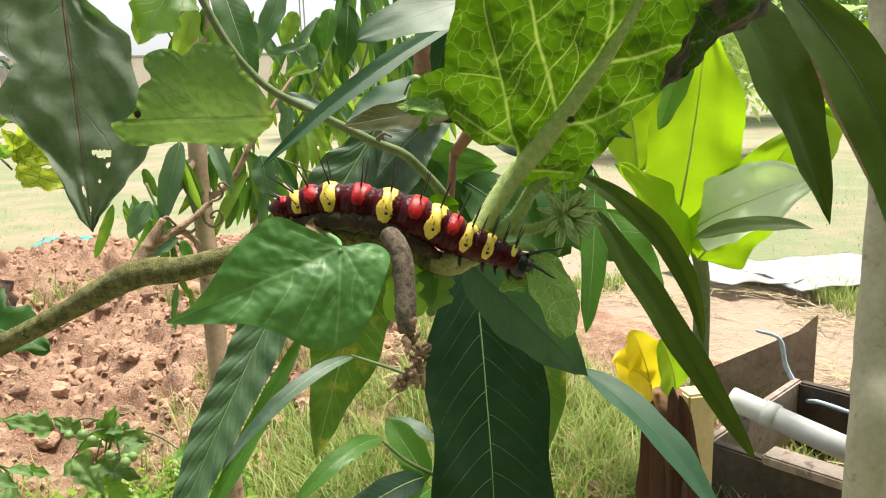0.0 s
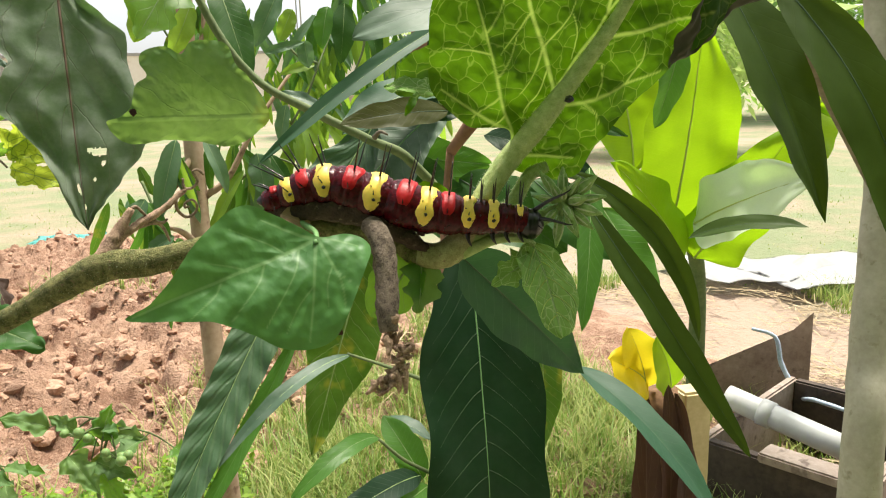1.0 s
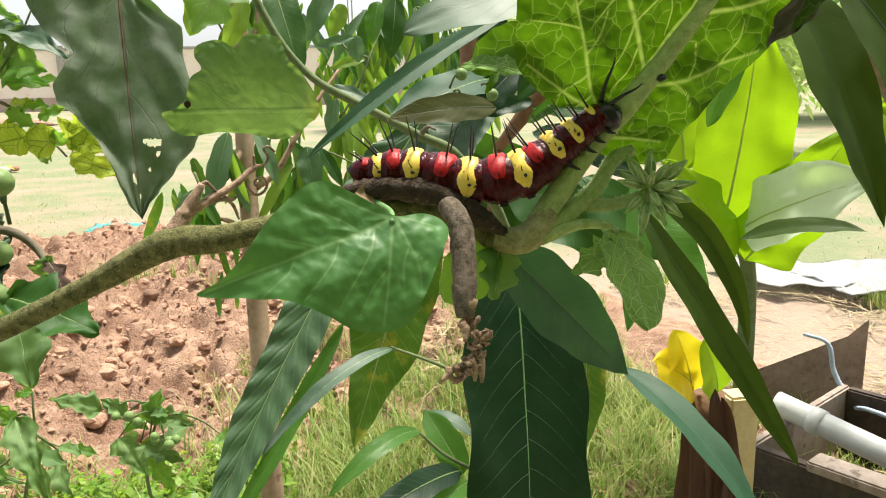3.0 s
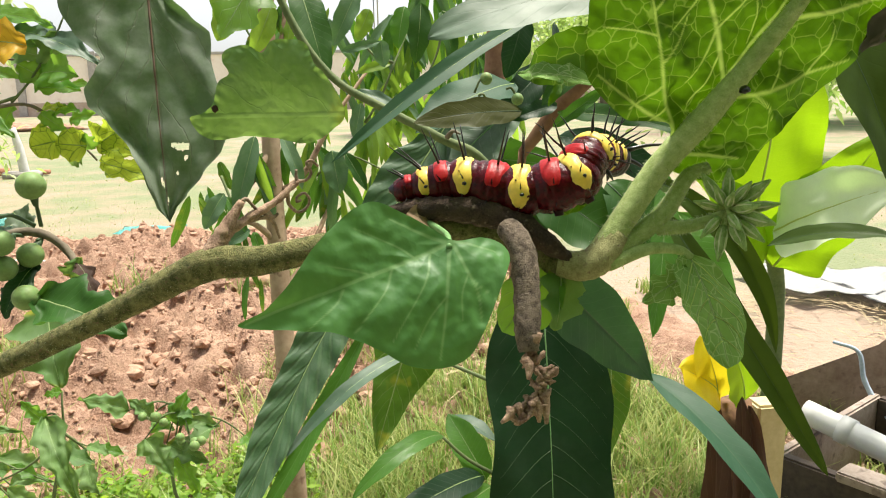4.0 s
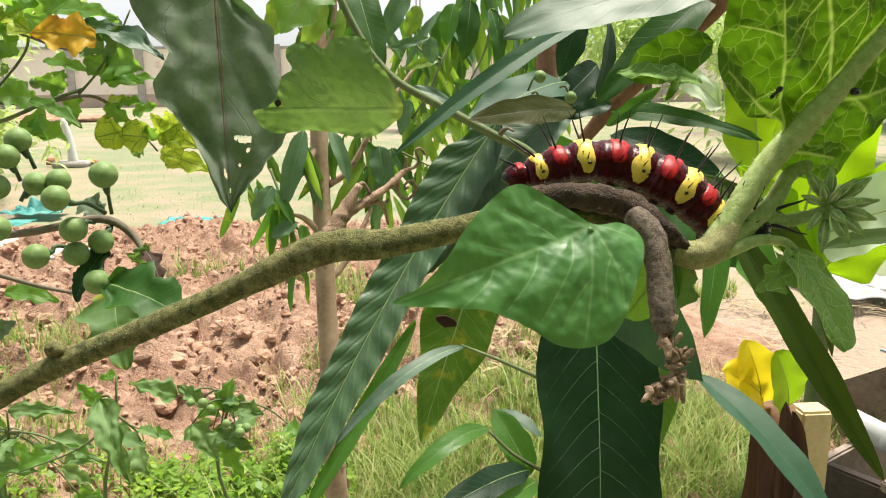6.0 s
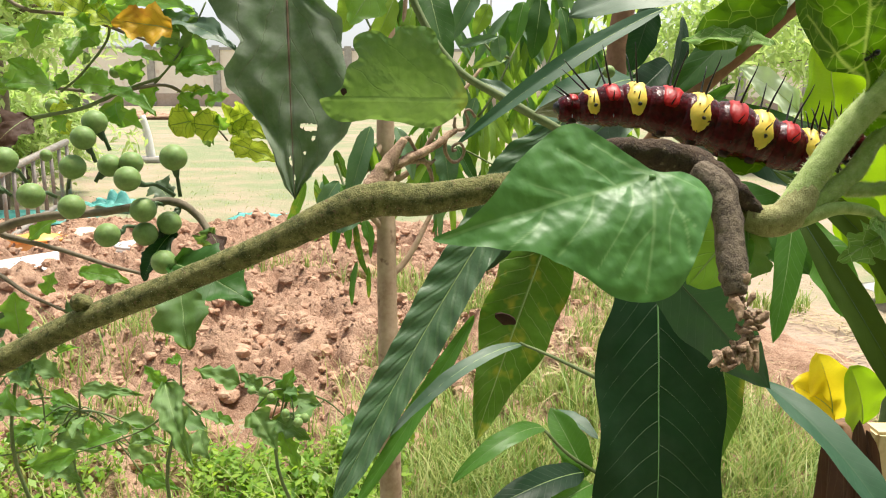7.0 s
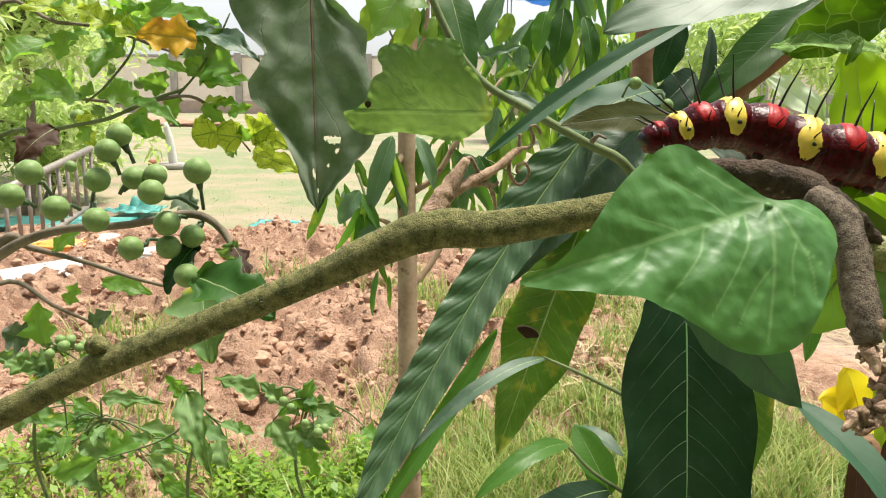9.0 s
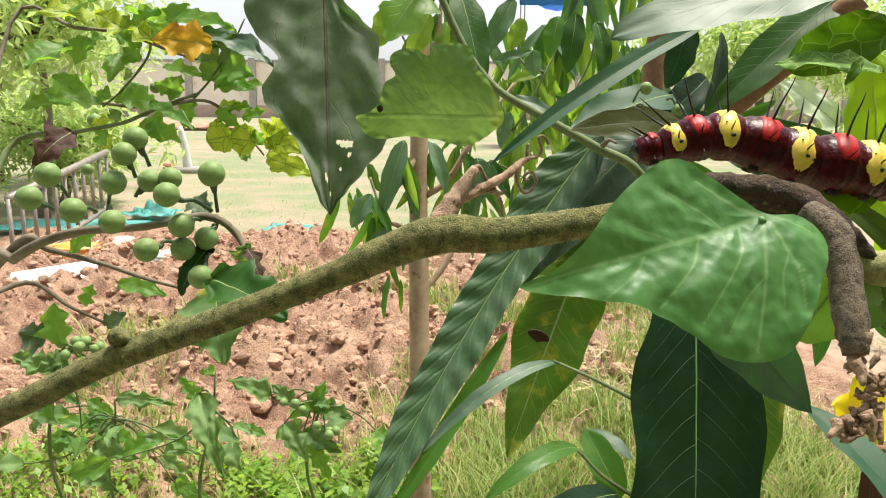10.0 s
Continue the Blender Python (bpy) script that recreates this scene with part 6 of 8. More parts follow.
    blade((-0.1264, 0.3596, 0.7119), (-0.0856, 0.3461, 0.6961), 0.0300, w_lobed, M_MID, (-0.1, -0.7, 1), 0.6)
    blade((-0.1404, 0.4076, 0.697), (-0.1293, 0.3798, 0.6615), 0.0353, w_lobed, M_PATCHY, (0.1, -1, 0.0), 0.5)
    blade((-0.1316, 0.3776, 0.725), (-0.1452, 0.3676, 0.7013), 0.0140, w_lobed, M_MANGO, (-0.4, -1, 0.2), 0.8)
    blade((-0.147, 0.3974, 0.7466), (-0.1333, 0.3852, 0.7367), 0.0141, w_lobed, M_DULL, (0.2, -1, 0.5), 0.5)
    blade((-0.179, 0.566, 0.7716), (-0.194, 0.5551, 0.7682), 0.0251, w_oval, M_CHLOR, (0, -1, 0.2), 0.3)
    blade((-0.1604, 0.5652, 0.7676), (-0.1778, 0.5555, 0.7702), 0.0235, w_oval, M_CHLOR, (0, -1, 0.1), 0.3)
    blade((-0.157, 0.5753, 0.767), (-0.1336, 0.5677, 0.7797), 0.0272, w_lobed, M_CHLOR, (0, -1, 0.2), 0.4)
    blade((-0.1549, 0.5729, 0.7555), (-0.1171, 0.5602, 0.7434), 0.0190, w_lobed, M_CHLOR, (0.1, -1, 0.4), 0.4)
    blade((-0.1528, 0.5765, 0.7732), (-0.1254, 0.5635, 0.7595), 0.0206, w_lobed, M_CHLOR, (0.1, -1, 0.2), 0.4)
    blade((-0.1703, 0.507, 0.8317), (-0.2054, 0.4975, 0.8352), 0.0254, w_lobed, M_YELLOW, (0, -1, 0.3), 0.7)
    blade((-0.2037, 0.5815, 0.8464), (-0.1428, 0.5559, 0.8213), 0.0227, w_lobed, M_GREY, (0.1, -0.7, 0.8), 0.6)
    blade((-0.2324, 0.6044, 0.8585), (-0.1758, 0.5717, 0.8483), 0.0190, w_lobed, M_LOBED, (0.1, -0.8, 0.6), 0.5)
    blade((-0.2365, 0.5604, 0.794), (-0.1948, 0.5363, 0.7762), 0.0135, w_lobed, M_LOBED, (0, -0.6, 0.9), 0.6)
    blade((-0.181, 0.5731, 0.806), (-0.1495, 0.5633, 0.8078), 0.0105, w_lobed, M_LOBED, (0, -0.7, 0.8), 0.5)
    blade((-0.1914, 0.5702, 0.7918), (-0.1677, 0.5604, 0.794), 0.0089, w_lobed, M_CHLOR, (0, -0.7, 0.8), 0.5)
    blade((-0.2305, 0.5765, 0.8221), (-0.196, 0.5643, 0.8126), 0.0138, w_lobed, M_LOBED, (0, -0.7, 0.8), 0.5)
    blade((-0.3221, 0.6203, 0.8367), (-0.3357, 0.576, 0.8201), 0.0342, w_lobed, M_LOBED, (0, -0.8, 0.6), 0.5)
    blade((-0.3199, 0.6118, 0.7956), (-0.3398, 0.5694, 0.7878), 0.0196, w_lobed, M_LOBED, (0, -0.7, 0.8), 0.5)
    blade((-0.2708, 0.5988, 0.8313), (-0.2718, 0.574, 0.81), 0.0193, w_lobed, M_LOBED, (0.2, -1, 0.3), 0.5)
    blade((-0.2922, 0.6044, 0.8585), (-0.3216, 0.574, 0.8594), 0.0247, w_lobed, M_CHLOR, (0, -0.8, 0.6), 0.5)
    blade((-0.3092, 0.6061, 0.8668), (-0.2649, 0.5773, 0.8753), 0.0247, w_lobed, M_LOBED, (0, -0.8, 0.6), 0.5)
    blade((-0.2537, 0.6035, 0.8543), (-0.2568, 0.5748, 0.8634), 0.0231, w_lobed, M_LOBED, (0, -0.8, 0.6), 0.5)
    blade((-0.2665, 0.6014, 0.8438), (-0.2305, 0.5744, 0.8614), 0.0231, w_lobed, M_LOBED, (0, -0.8, 0.5), 0.5)
    blade((-0.3028, 0.5932, 0.8041), (-0.3151, 0.5748, 0.814), 0.0168, w_lobed, M_LOBED, (0, -0.8, 0.5), 0.5)
    blade((-0.2978, 0.6069, 0.7718), (-0.2772, 0.5838, 0.7589), 0.0154, w_lobed, M_CHLOR, (0, -0.9, 0.5), 0.5)
    blade((-0.2666, 0.5055, 0.7754), (-0.2807, 0.4809, 0.7549), 0.0216, w_lobed, M_DEAD, (0.2, -1, 0.2), 1.2)
    blade((-0.2085, 0.4132, 0.7242), (-0.2239, 0.4107, 0.7121), 0.0111, w_lobed, M_LOBED, (0, -0.8, 0.5), 0.6)
    blade((-0.2334, 0.4852, 0.6773), (-0.2003, 0.4837, 0.6701), 0.0133, w_lobed, M_LOBED, (0, -0.7, 0.8), 0.6)
    blade((-0.2811, 0.5304, 0.6492), (-0.275, 0.5337, 0.6651), 0.0122, w_lobed, M_LOBED, (0, -1, 0.3), 0.4)
    blade((-0.2993, 0.5247, 0.6214), (-0.3034, 0.5309, 0.6512), 0.0243, w_lobed, M_LOBED, (0.1, -1, 0.3), 0.4)
    blade((-0.2697, 0.5372, 0.6323), (-0.2507, 0.5296, 0.6452), 0.0138, w_lobed, M_DULL, (0.1, -1, 0.3), 0.4)
    blade((-0.3151, 0.5351, 0.6222), (-0.3297, 0.5263, 0.6294), 0.0243, w_lobed, M_DULL, (0.1, -1, 0.3), 0.4)
    for line in stems[2:8]:
        path = smooth_line(line[-4:], 4)
        for k in range(1, len(path), 2):
            p = path[k]
            out = Vector((rnd.uniform(-1, 1), rnd.uniform(-0.6, 0.4), rnd.uniform(-0.7, 0.5))).normalized()
            ln = rnd.uniform(0.018, 0.042)
            leaf(plant, p + out * 0.006, p + out * ln, ln * rnd.uniform(0.45, 0.7), w_lobed, rnd.choice((M_LOBED, M_LOBED, M_LOBED, M_LOBED, M_PALE, M_CHLOR)), (rnd.uniform(-0.5, 0.5), -0.8, rnd.uniform(0.2, 1)), rnd.uniform(0.4, 1.0), 0.25, 0.08, nu=36, nv=8, crumple=0.12)


build_berry_plant()




def build_low_plants():
    """Low nightshades on the soil in front of the bed."""
    rnd = random.Random(9)

    def seedling(k, crown, leaves):
        crown = Vector(crown)
        root = Vector((crown.x + rnd.uniform(-0.05, 0.05), crown.y + 0.08, 0))
        plant = thing("nightshade_seedling", root, "low nightshade plant with angular dusty leaves", "plant", "low plants on the soil")
        part("stem", tube([root, root.lerp(crown, 0.35) + Vector((0.03, 0, 0.0)), root.lerp(crown, 0.7) + Vector((-0.02, -0.01, 0.03)), crown], [0.003, 0.0025, 0.002, 0.0015], 8, 6, 0.08, k), M_GREENTWIG, plant)
        for a, b, w, mat in leaves:
            part("petiole", tube([crown, crown.lerp(Vector(a), 0.35) + Vector((0, 0, 0.012)), crown.lerp(Vector(a), 0.7) + Vector((0, 0, 0.008)), a], [0.0014, 0.001, 0.0008], 6, 4), M_GREENTWIG, plant)
            leaf(plant, a, b, w * 0.8, profile((0, 0.1), (0.12, 0.7), (0.25, 1.0), (0.36, 0.58), (0.5, 0.86), (0.62, 0.42), (0.75, 0.5), (0.87, 0.2), (1, 0.0)), mat, (rnd.uniform(-0.3, 0.3), -0.8, rnd.uniform(0.4, 1.1)), rnd.uniform(0.6, 1.3), rnd.uniform(0.25, 0.6), 0.09, nu=40, nv=14, crumple=0.2)
        for n in range((2, 2, 5, 3)[k]):
            a = rnd.uniform(0, 6.28)
            mid = crown + Vector((math.cos(a) * 0.05, math.sin(a) * 0.03 - 0.02, rnd.uniform(-0.04, 0.01)))
            end = mid + Vector((math.cos(a + 0.4) * 0.06, math.sin(a + 0.4) * 0.03 - 0.01, rnd.uniform(-0.05, 0.01)))
            path = smooth_line([crown, mid, end], 4)
            part("stem", tube([crown, mid, end], [0.0014, 0.0011, 0.0007], 6, 4, 0.06, n), M_GREENTWIG, plant)
            for p in path[2::2]:
                d = rnd.uniform(0, 6.28)
                way = Vector((math.cos(d), math.sin(d) * 0.5 - 0.3, rnd.uniform(-0.6, 0.3))).normalized()
                ln = rnd.uniform(0.02, 0.045)
                part("petiole", tube([p, p + way * 0.006, p + way * 0.012], [0.0008, 0.0007, 0.0006], 6, 2), M_GREENTWIG, plant)
                leaf(plant, p + way * 0.012, p + way * (0.012 + ln), ln * rnd.uniform(0.45, 0.65), w_lobed, rnd.choice((M_PALE, M_PALE, M_LOBED, M_LOBED, M_PATCHY)), (rnd.uniform(-0.5, 0.5), -0.6, rnd.uniform(0.3, 1)), rnd.uniform(0.5, 1.2), 0.4, 0.1, nu=16, nv=8, crumple=0.1)
        for hub in CLUSTERS[k]:
            hub = Vector(hub)
            part("petiole", tube([crown, (crown + hub) / 2 + Vector((0, 0, 0.004)), hub], [0.0013, 0.001, 0.0008], 6, 4), M_GREENTWIG, plant)
            for n in range(5):
                a = n * 1.3 + k
                at = hub + Vector((math.cos(a) * 0.012, math.sin(a) * 0.008 - 0.004, rnd.uniform(-0.004, 0.014)))
                bm = bmesh.new()
                bmesh.ops.create_uvsphere(bm, u_segments=14, v_segments=10, radius=rnd.uniform(0.0042, 0.006))
                berry = part("berry", bm, M_BERRY, plant, "small green unripe berry", Matrix.Translation(at))
                part("stalk", tube([hub, (hub + at) / 2 + Vector((0, 0, 0.002)), at], [0.0008, 0.0007, 0.001], 6, 3), M_GREENTWIG, berry)

    seedling(0, (-0.175, 0.8465, 0.4494), (((-0.1816, 0.8435, 0.4351), (-0.1697, 0.8516, 0.4741), 0.0437, M_LOBED), ((-0.2181, 0.8411, 0.4234), (-0.184, 0.8132, 0.3874), 0.0454, M_PALE), ((-0.1949, 0.8398, 0.4169), (-0.1485, 0.8344, 0.391), 0.0365, M_PATCHY), ((-0.2346, 0.8478, 0.4559), (-0.2813, 0.8323, 0.4794), 0.0428, M_PALE), ((-0.2081, 0.8465, 0.4494), (-0.2346, 0.8503, 0.4676), 0.0292, M_PALE), ((-0.1882, 0.8371, 0.404), (-0.1617, 0.8277, 0.3585), 0.0331, M_LOBED)))
    seedling(1, (-0.2507, 0.7032, 0.497), (((-0.2673, 0.7065, 0.5132), (-0.2301, 0.6621, 0.4468), 0.0430, M_PALE), ((-0.2673, 0.7054, 0.5078), (-0.2883, 0.7099, 0.5295), 0.0221, M_LOBED), ((-0.2507, 0.711, 0.5349), (-0.2673, 0.7104, 0.5322), 0.0166, M_LOBED)))
    seedling(2, (-0.3969, 0.7944, 0.4444), (((-0.3969, 0.7988, 0.4658), (-0.3191, 0.7792, 0.4695), 0.0272, M_PALE), ((-0.4219, 0.788, 0.4137), (-0.357, 0.767, 0.4108), 0.0371, M_PALE), ((-0.4469, 0.7906, 0.426), (-0.47, 0.7683, 0.4168), 0.0309, M_LOBED), ((-0.4282, 0.7817, 0.3831), (-0.3814, 0.7596, 0.3749), 0.0371, M_PALE), ((-0.3405, 0.7868, 0.4076), (-0.2897, 0.7683, 0.4168), 0.0272, M_PALE), ((-0.472, 0.7957, 0.4505), (-0.4907, 0.7906, 0.426), 0.0309, M_PALE), ((-0.328, 0.7804, 0.3769), (-0.2775, 0.7583, 0.3689), 0.0309, M_LOBED)))
    seedling(3, (-0.4109, 0.7121, 0.5403), (((-0.3999, 0.7121, 0.5403), (-0.4215, 0.691, 0.5367), 0.0381, M_PALE), ((-0.3723, 0.7121, 0.5403), (-0.3408, 0.6942, 0.5525), 0.0163, M_LOBED), ((-0.3888, 0.7132, 0.5457), (-0.3778, 0.7155, 0.5565), 0.0196, M_LOBED), ((-0.422, 0.711, 0.5349), (-0.4551, 0.7132, 0.5457), 0.0360, M_PALE)))


CLUSTERS = (((-0.2035, 0.8261, 0.4496), (-0.1646, 0.8205, 0.4223)), (), (), ((-0.3864, 0.7048, 0.5544), (-0.3727, 0.7051, 0.5555)))
build_low_plants()


def build_weeds():
    """Small leafy weeds that cover the ground in front of the soil bed."""
    rnd = random.Random(17)
    verts, faces = [], []
    for _ in range(2600):
        x, y = rnd.uniform(-1.25, -0.06), rnd.uniform(0.9, 1.5)
        if noise.noise(Vector((x * 3, y * 3, 7))) < -0.15 or (x < -0.5 and rnd.random() < 0.6):
            continue
        h = rnd.uniform(0.02, 0.09)
        for k in range(7):
            a, d = rnd.uniform(0, 6.28), rnd.uniform(-0.1, 0.9)
            p = Vector((x, y, max(0.0, soil_height(x, y)) + h * (0.2 + 0.12 * k)))
            way = Vector((math.cos(a) * math.cos(d), math.sin(a) * math.cos(d), math.sin(d))) * rnd.uniform(0.012, 0.026)
            sd = way.cross(Vector((0, 0, 1))).normalized() * way.length * 0.3
            b = len(verts)
            verts += [tuple(p), tuple(p + way * 0.5 + sd), tuple(p + way), tuple(p + way * 0.5 - sd)]
            faces.append((b, b + 1, b + 2, b + 3))
    tagged(merged(verts, faces, "weeds", M_WEED), "small bright leafy weeds covering the ground", "weeds", kind="stuff")


build_weeds()


# ---------------------------------------------------------------- the branch in front (built about its own origin)
def build_branch():
    br = thing("branch", (0, 0, 0), "downy nightshade branch with a dead side twig and leaves", "branch")
    stem = part("main_stem", tube([(-0.1803, 0.046, -0.0724), (-0.13, 0.0324, -0.0462), (-0.1027, 0.0264, -0.0311), (-0.0886, 0.0239, -0.023), (-0.0745, 0.0208, -0.0165), (-0.0618, 0.0174, -0.0103), (-0.0487, 0.0134, -0.0035), (-0.0405, 0.0117, -0.0027), (-0.0299, 0.0099, -0.0004), (-0.0183, 0.0087, 0.0019), (-0.0058, 0.0056, 0.0006), (0.0006, 0.0034, -0.0029), (0.0057, 0.0012, -0.003)],
                [0.0018, 0.0018, 0.0018, 0.0018, 0.0018, 0.0018, 0.0025, 0.0022, 0.0019, 0.0019, 0.0019, 0.0019, 0.0018], 18, 8, 0.03, 1), M_STEM, br, "rough green-brown main stem")
    part("bark_crust", tube([(-0.0225, 0.0075, 0.004), (-0.0182, 0.0064, 0.0047), (-0.0126, 0.0049, 0.0049), (-0.0061, 0.0032, 0.0036), (-0.0012, 0.0018, 0.0004), (0.0024, 0.0014, -0.0022)], [0.0009, 0.0016, 0.0019, 0.0020, 0.0016, 0.0007], 16, 7, 0.16, 5), M_CRUST, stem, "brown bark darkened for shade under the caterpillar")
    part("shoot", tube([(0.0041, 0.0021, -0.0031), (0.0061, 0.0017, -0.0026), (0.0105, 0.0025, 0.0032), (0.0156, 0.0029, 0.0103), (0.021, 0.0019, 0.0165), (0.0259, 0.0011, 0.0226), (0.0328, 0.0004, 0.0314), (0.0376, -0.0001, 0.0392), (0.0425, -0.0003, 0.0482)],
               [0.0018, 0.0020, 0.0018, 0.0018, 0.0018, 0.0014, 0.0011, 0.0009, 0.0007], 16, 8, 0.02, 2), M_STEM_PALE, br, "pale green downy shoot")
    part("shoot", tube([(0.0057, 0.0012, -0.003), (0.0117, 0.0026, 0.0001), (0.0167, 0.0033, 0.0037), (0.0204, 0.0045, 0.0084), (0.0234, 0.0041, 0.0098)], [0.0019, 0.0015, 0.0013, 0.0011, 0.0008], 12, 6, 0.02, 3), M_STEM_PALE, br)
    part("shoot", tube([(0.0156, 0.0031, 0.0015), (0.0195, 0.0023, 0.0016), (0.0235, 0.0016, 0.0028), (0.0261, 0.0014, 0.0044)], [0.0011, 0.0009, 0.0008, 0.0006], 10, 5), M_STEM_PALE, br)
    part("shoot", tube([(0.0076, 0.0008, -0.0029), (0.0133, 0.0012, -0.0012), (0.0178, 0.0012, -0.0014), (0.0198, 0.0008, -0.0026)], [0.0012, 0.0009, 0.0007, 0.0006], 10, 5), M_STEM_PALE, br)
    down([(0.0057, 0.0012, -0.0032), (0.0105, 0.0025, 0.0032), (0.0156, 0.0029, 0.0103), (0.021, 0.0019, 0.0165), (0.0259, 0.0011, 0.0226), (0.0328, 0.0004, 0.0314)], [0.0020, 0.0018, 0.0018, 0.0018, 0.0014, 0.0011], 2000, 0.0004, br, 1)
    down([(0.0057, 0.0012, -0.003), (0.0117, 0.0026, 0.0001), (0.0167, 0.0033, 0.0037), (0.0204, 0.0045, 0.0084), (0.0234, 0.0041, 0.0098)], [0.0019, 0.0015, 0.0013, 0.0011, 0.0008], 1300, 0.0004, br, 2)
    down([(0.0156, 0.0031, 0.0015), (0.0195, 0.0023, 0.0016), (0.0235, 0.0016, 0.0028)], [0.0011, 0.0009, 0.0008], 600, 0.0004, br, 3)
    down([(-0.1027, 0.0264, -0.0311), (-0.0886, 0.0239, -0.023), (-0.0745, 0.0208, -0.0165), (-0.0618, 0.0174, -0.0103), (-0.0487, 0.0134, -0.0035), (-0.0405, 0.0117, -0.0027), (-0.0299, 0.0099, -0.0004)], [0.0018, 0.0018, 0.0018, 0.0018, 0.0025, 0.0022, 0.0019], 1600, 0.00028, stem, 4)
    part("collar", tube([(0.001, 0.0028, -0.0029), (0.0043, 0.0018, -0.0033), (0.0069, 0.0015, -0.002), (0.0092, 0.0022, 0.0011)], [0.0019, 0.0022, 0.00225, 0.00185], 16, 6, 0.03, 9), M_COLLAR, stem, "swollen node where the shoot leaves the stem")
    # dead twig hanging down
    twig = part("dead_twig", tube([(-0.0065, 0.001, 0.0027), (-0.0054, -0.0024, 0.0004), (-0.0053, -0.0049, -0.0043), (-0.0058, -0.0075, -0.0092), (-0.0058, -0.0085, -0.0118)], [0.0016, 0.0018, 0.0018, 0.0017, 0.0013], 14, 7, 0.09, 6), M_STEM_BROWN, br, "dead grey-brown side twig")
    part("twig_scar", rock(0.0012, 4, 0.9, 2), M_HUSK, twig, m=Matrix.Translation((-0.0055, -0.0087, -0.01)) @ Matrix.Diagonal((1, 0.6, 1, 1)))
    rnd = random.Random(3)
    line = smooth_line([(-0.0057, -0.0083, -0.0117), (-0.0045, -0.0094, -0.0143), (-0.0045, -0.0099, -0.0167), (-0.006, -0.0104, -0.0183), (-0.0074, -0.0108, -0.0193)], 6)
    for k, p in enumerate(line):
        for _ in range(3):
            q = p + Vector((rnd.gauss(0, 1), rnd.gauss(0, 1), rnd.gauss(0, 1))) * 0.0005
            out = Vector((rnd.gauss(0, 1), rnd.gauss(0, 1), rnd.gauss(-0.6, 1))).normalized()
            ln = rnd.uniform(0.0008, 0.0021)
            part("husk_scale", tube([q - out * ln * 0.4, q, q + out * ln * 0.6], [0.0002, rnd.uniform(0.0003, 0.0006), 0.0001], 6, 3, 0.3, k), M_HUSK, twig)
    for a, b in (((-0.0047, -0.0097, -0.0162), (-0.0043, -0.0117, -0.0203)), ((-0.0058, -0.0107, -0.0172), (-0.0052, -0.0115, -0.0201)), ((-0.0084, -0.0104, -0.0184), (-0.01, -0.0114, -0.0198)), ((-0.0079, -0.0104, -0.018), (-0.0074, -0.0109, -0.0199)), ((-0.0042, -0.0096, -0.0149), (-0.0025, -0.0102, -0.0135)), ((-0.0066, -0.0095, -0.0123), (-0.0065, -0.011, -0.0145))):
        part("husk_spike", tube([a, (Vector(a) + Vector(b)) / 2 + Vector((0.0004, 0, 0)), b], [0.0007, 0.0006, 0.0002], 7, 3, 0.2, 2), M_HUSK, twig)
    # dry flower stalk with curled tendrils
    knob = part("dry_stalk", tube([(-0.0477, 0.0134, -0.0022), (-0.0466, 0.0141, -0.0001), (-0.0452, 0.0149, 0.0023), (-0.0432, 0.0159, 0.0055)], [0.0016, 0.0014, 0.0010, 0.0005], 12, 6, 0.16, 8), M_HUSK, br, "dry broken flower stalk")
    part("tendril", tube([(-0.0465, 0.0141, 0.0004), (-0.0435, 0.0160, 0.0022), (-0.0413, 0.0173, 0.0034), (-0.0385, 0.0190, 0.0049), (-0.0364, 0.0202, 0.0067), (-0.0352, 0.0209, 0.0075)], [0.0008, 0.0007, 0.0007, 0.0006, 0.0005, 0.0004], 8, 6, 0.2, 1), M_HUSK, knob)
    part("tendril", tube([(-0.0354, 0.0208, 0.0095), (-0.0353, 0.0209, 0.0078), (-0.0339, 0.0216, 0.0078), (-0.0332, 0.0219, 0.0089), (-0.0338, 0.0215, 0.0104), (-0.0330, 0.0219, 0.0107), (-0.0321, 0.0225, 0.0098)], [0.0002, 0.0003, 0.00025, 0.00025, 0.0002, 0.0002, 0.00025], 8, 6, 0.15, 5), M_TENDRIL, knob)
    part("tendril", tube([(-0.0368, 0.0200, 0.0060), (-0.0367, 0.0201, 0.0043), (-0.0355, 0.0209, 0.0029), (-0.0342, 0.0217, 0.0033), (-0.0336, 0.0219, 0.0046), (-0.0343, 0.0215, 0.0057), (-0.0354, 0.0209, 0.0053), (-0.0355, 0.0208, 0.0045), (-0.0349, 0.0212, 0.0047)], [0.0003, 0.0003, 0.00025, 0.00025, 0.00025, 0.0002, 0.0002, 0.0002, 0.0002], 8, 6, 0.12, 2), M_TENDRIL, knob)
    part("tendril", tube([(-0.0462, 0.0143, -0.0004), (-0.0440, 0.0157, 0.0016), (-0.0420, 0.0169, 0.0025), (-0.0399, 0.0183, 0.0025), (-0.0389, 0.0190, 0.0012), (-0.0383, 0.0194, -0.0009)], [0.0005, 0.0004, 0.0004, 0.0003, 0.0003, 0.0002], 8, 6, 0.15, 3), M_TENDRIL, knob)
    part("tendril", tube([(-0.0433, 0.0159, 0.0054), (-0.0426, 0.0163, 0.0057), (-0.0418, 0.0169, 0.0047), (-0.0410, 0.0175, 0.0035)], [0.0003, 0.0003, 0.00025, 0.00025], 8, 5, 0.1, 4), M_TENDRIL, knob)
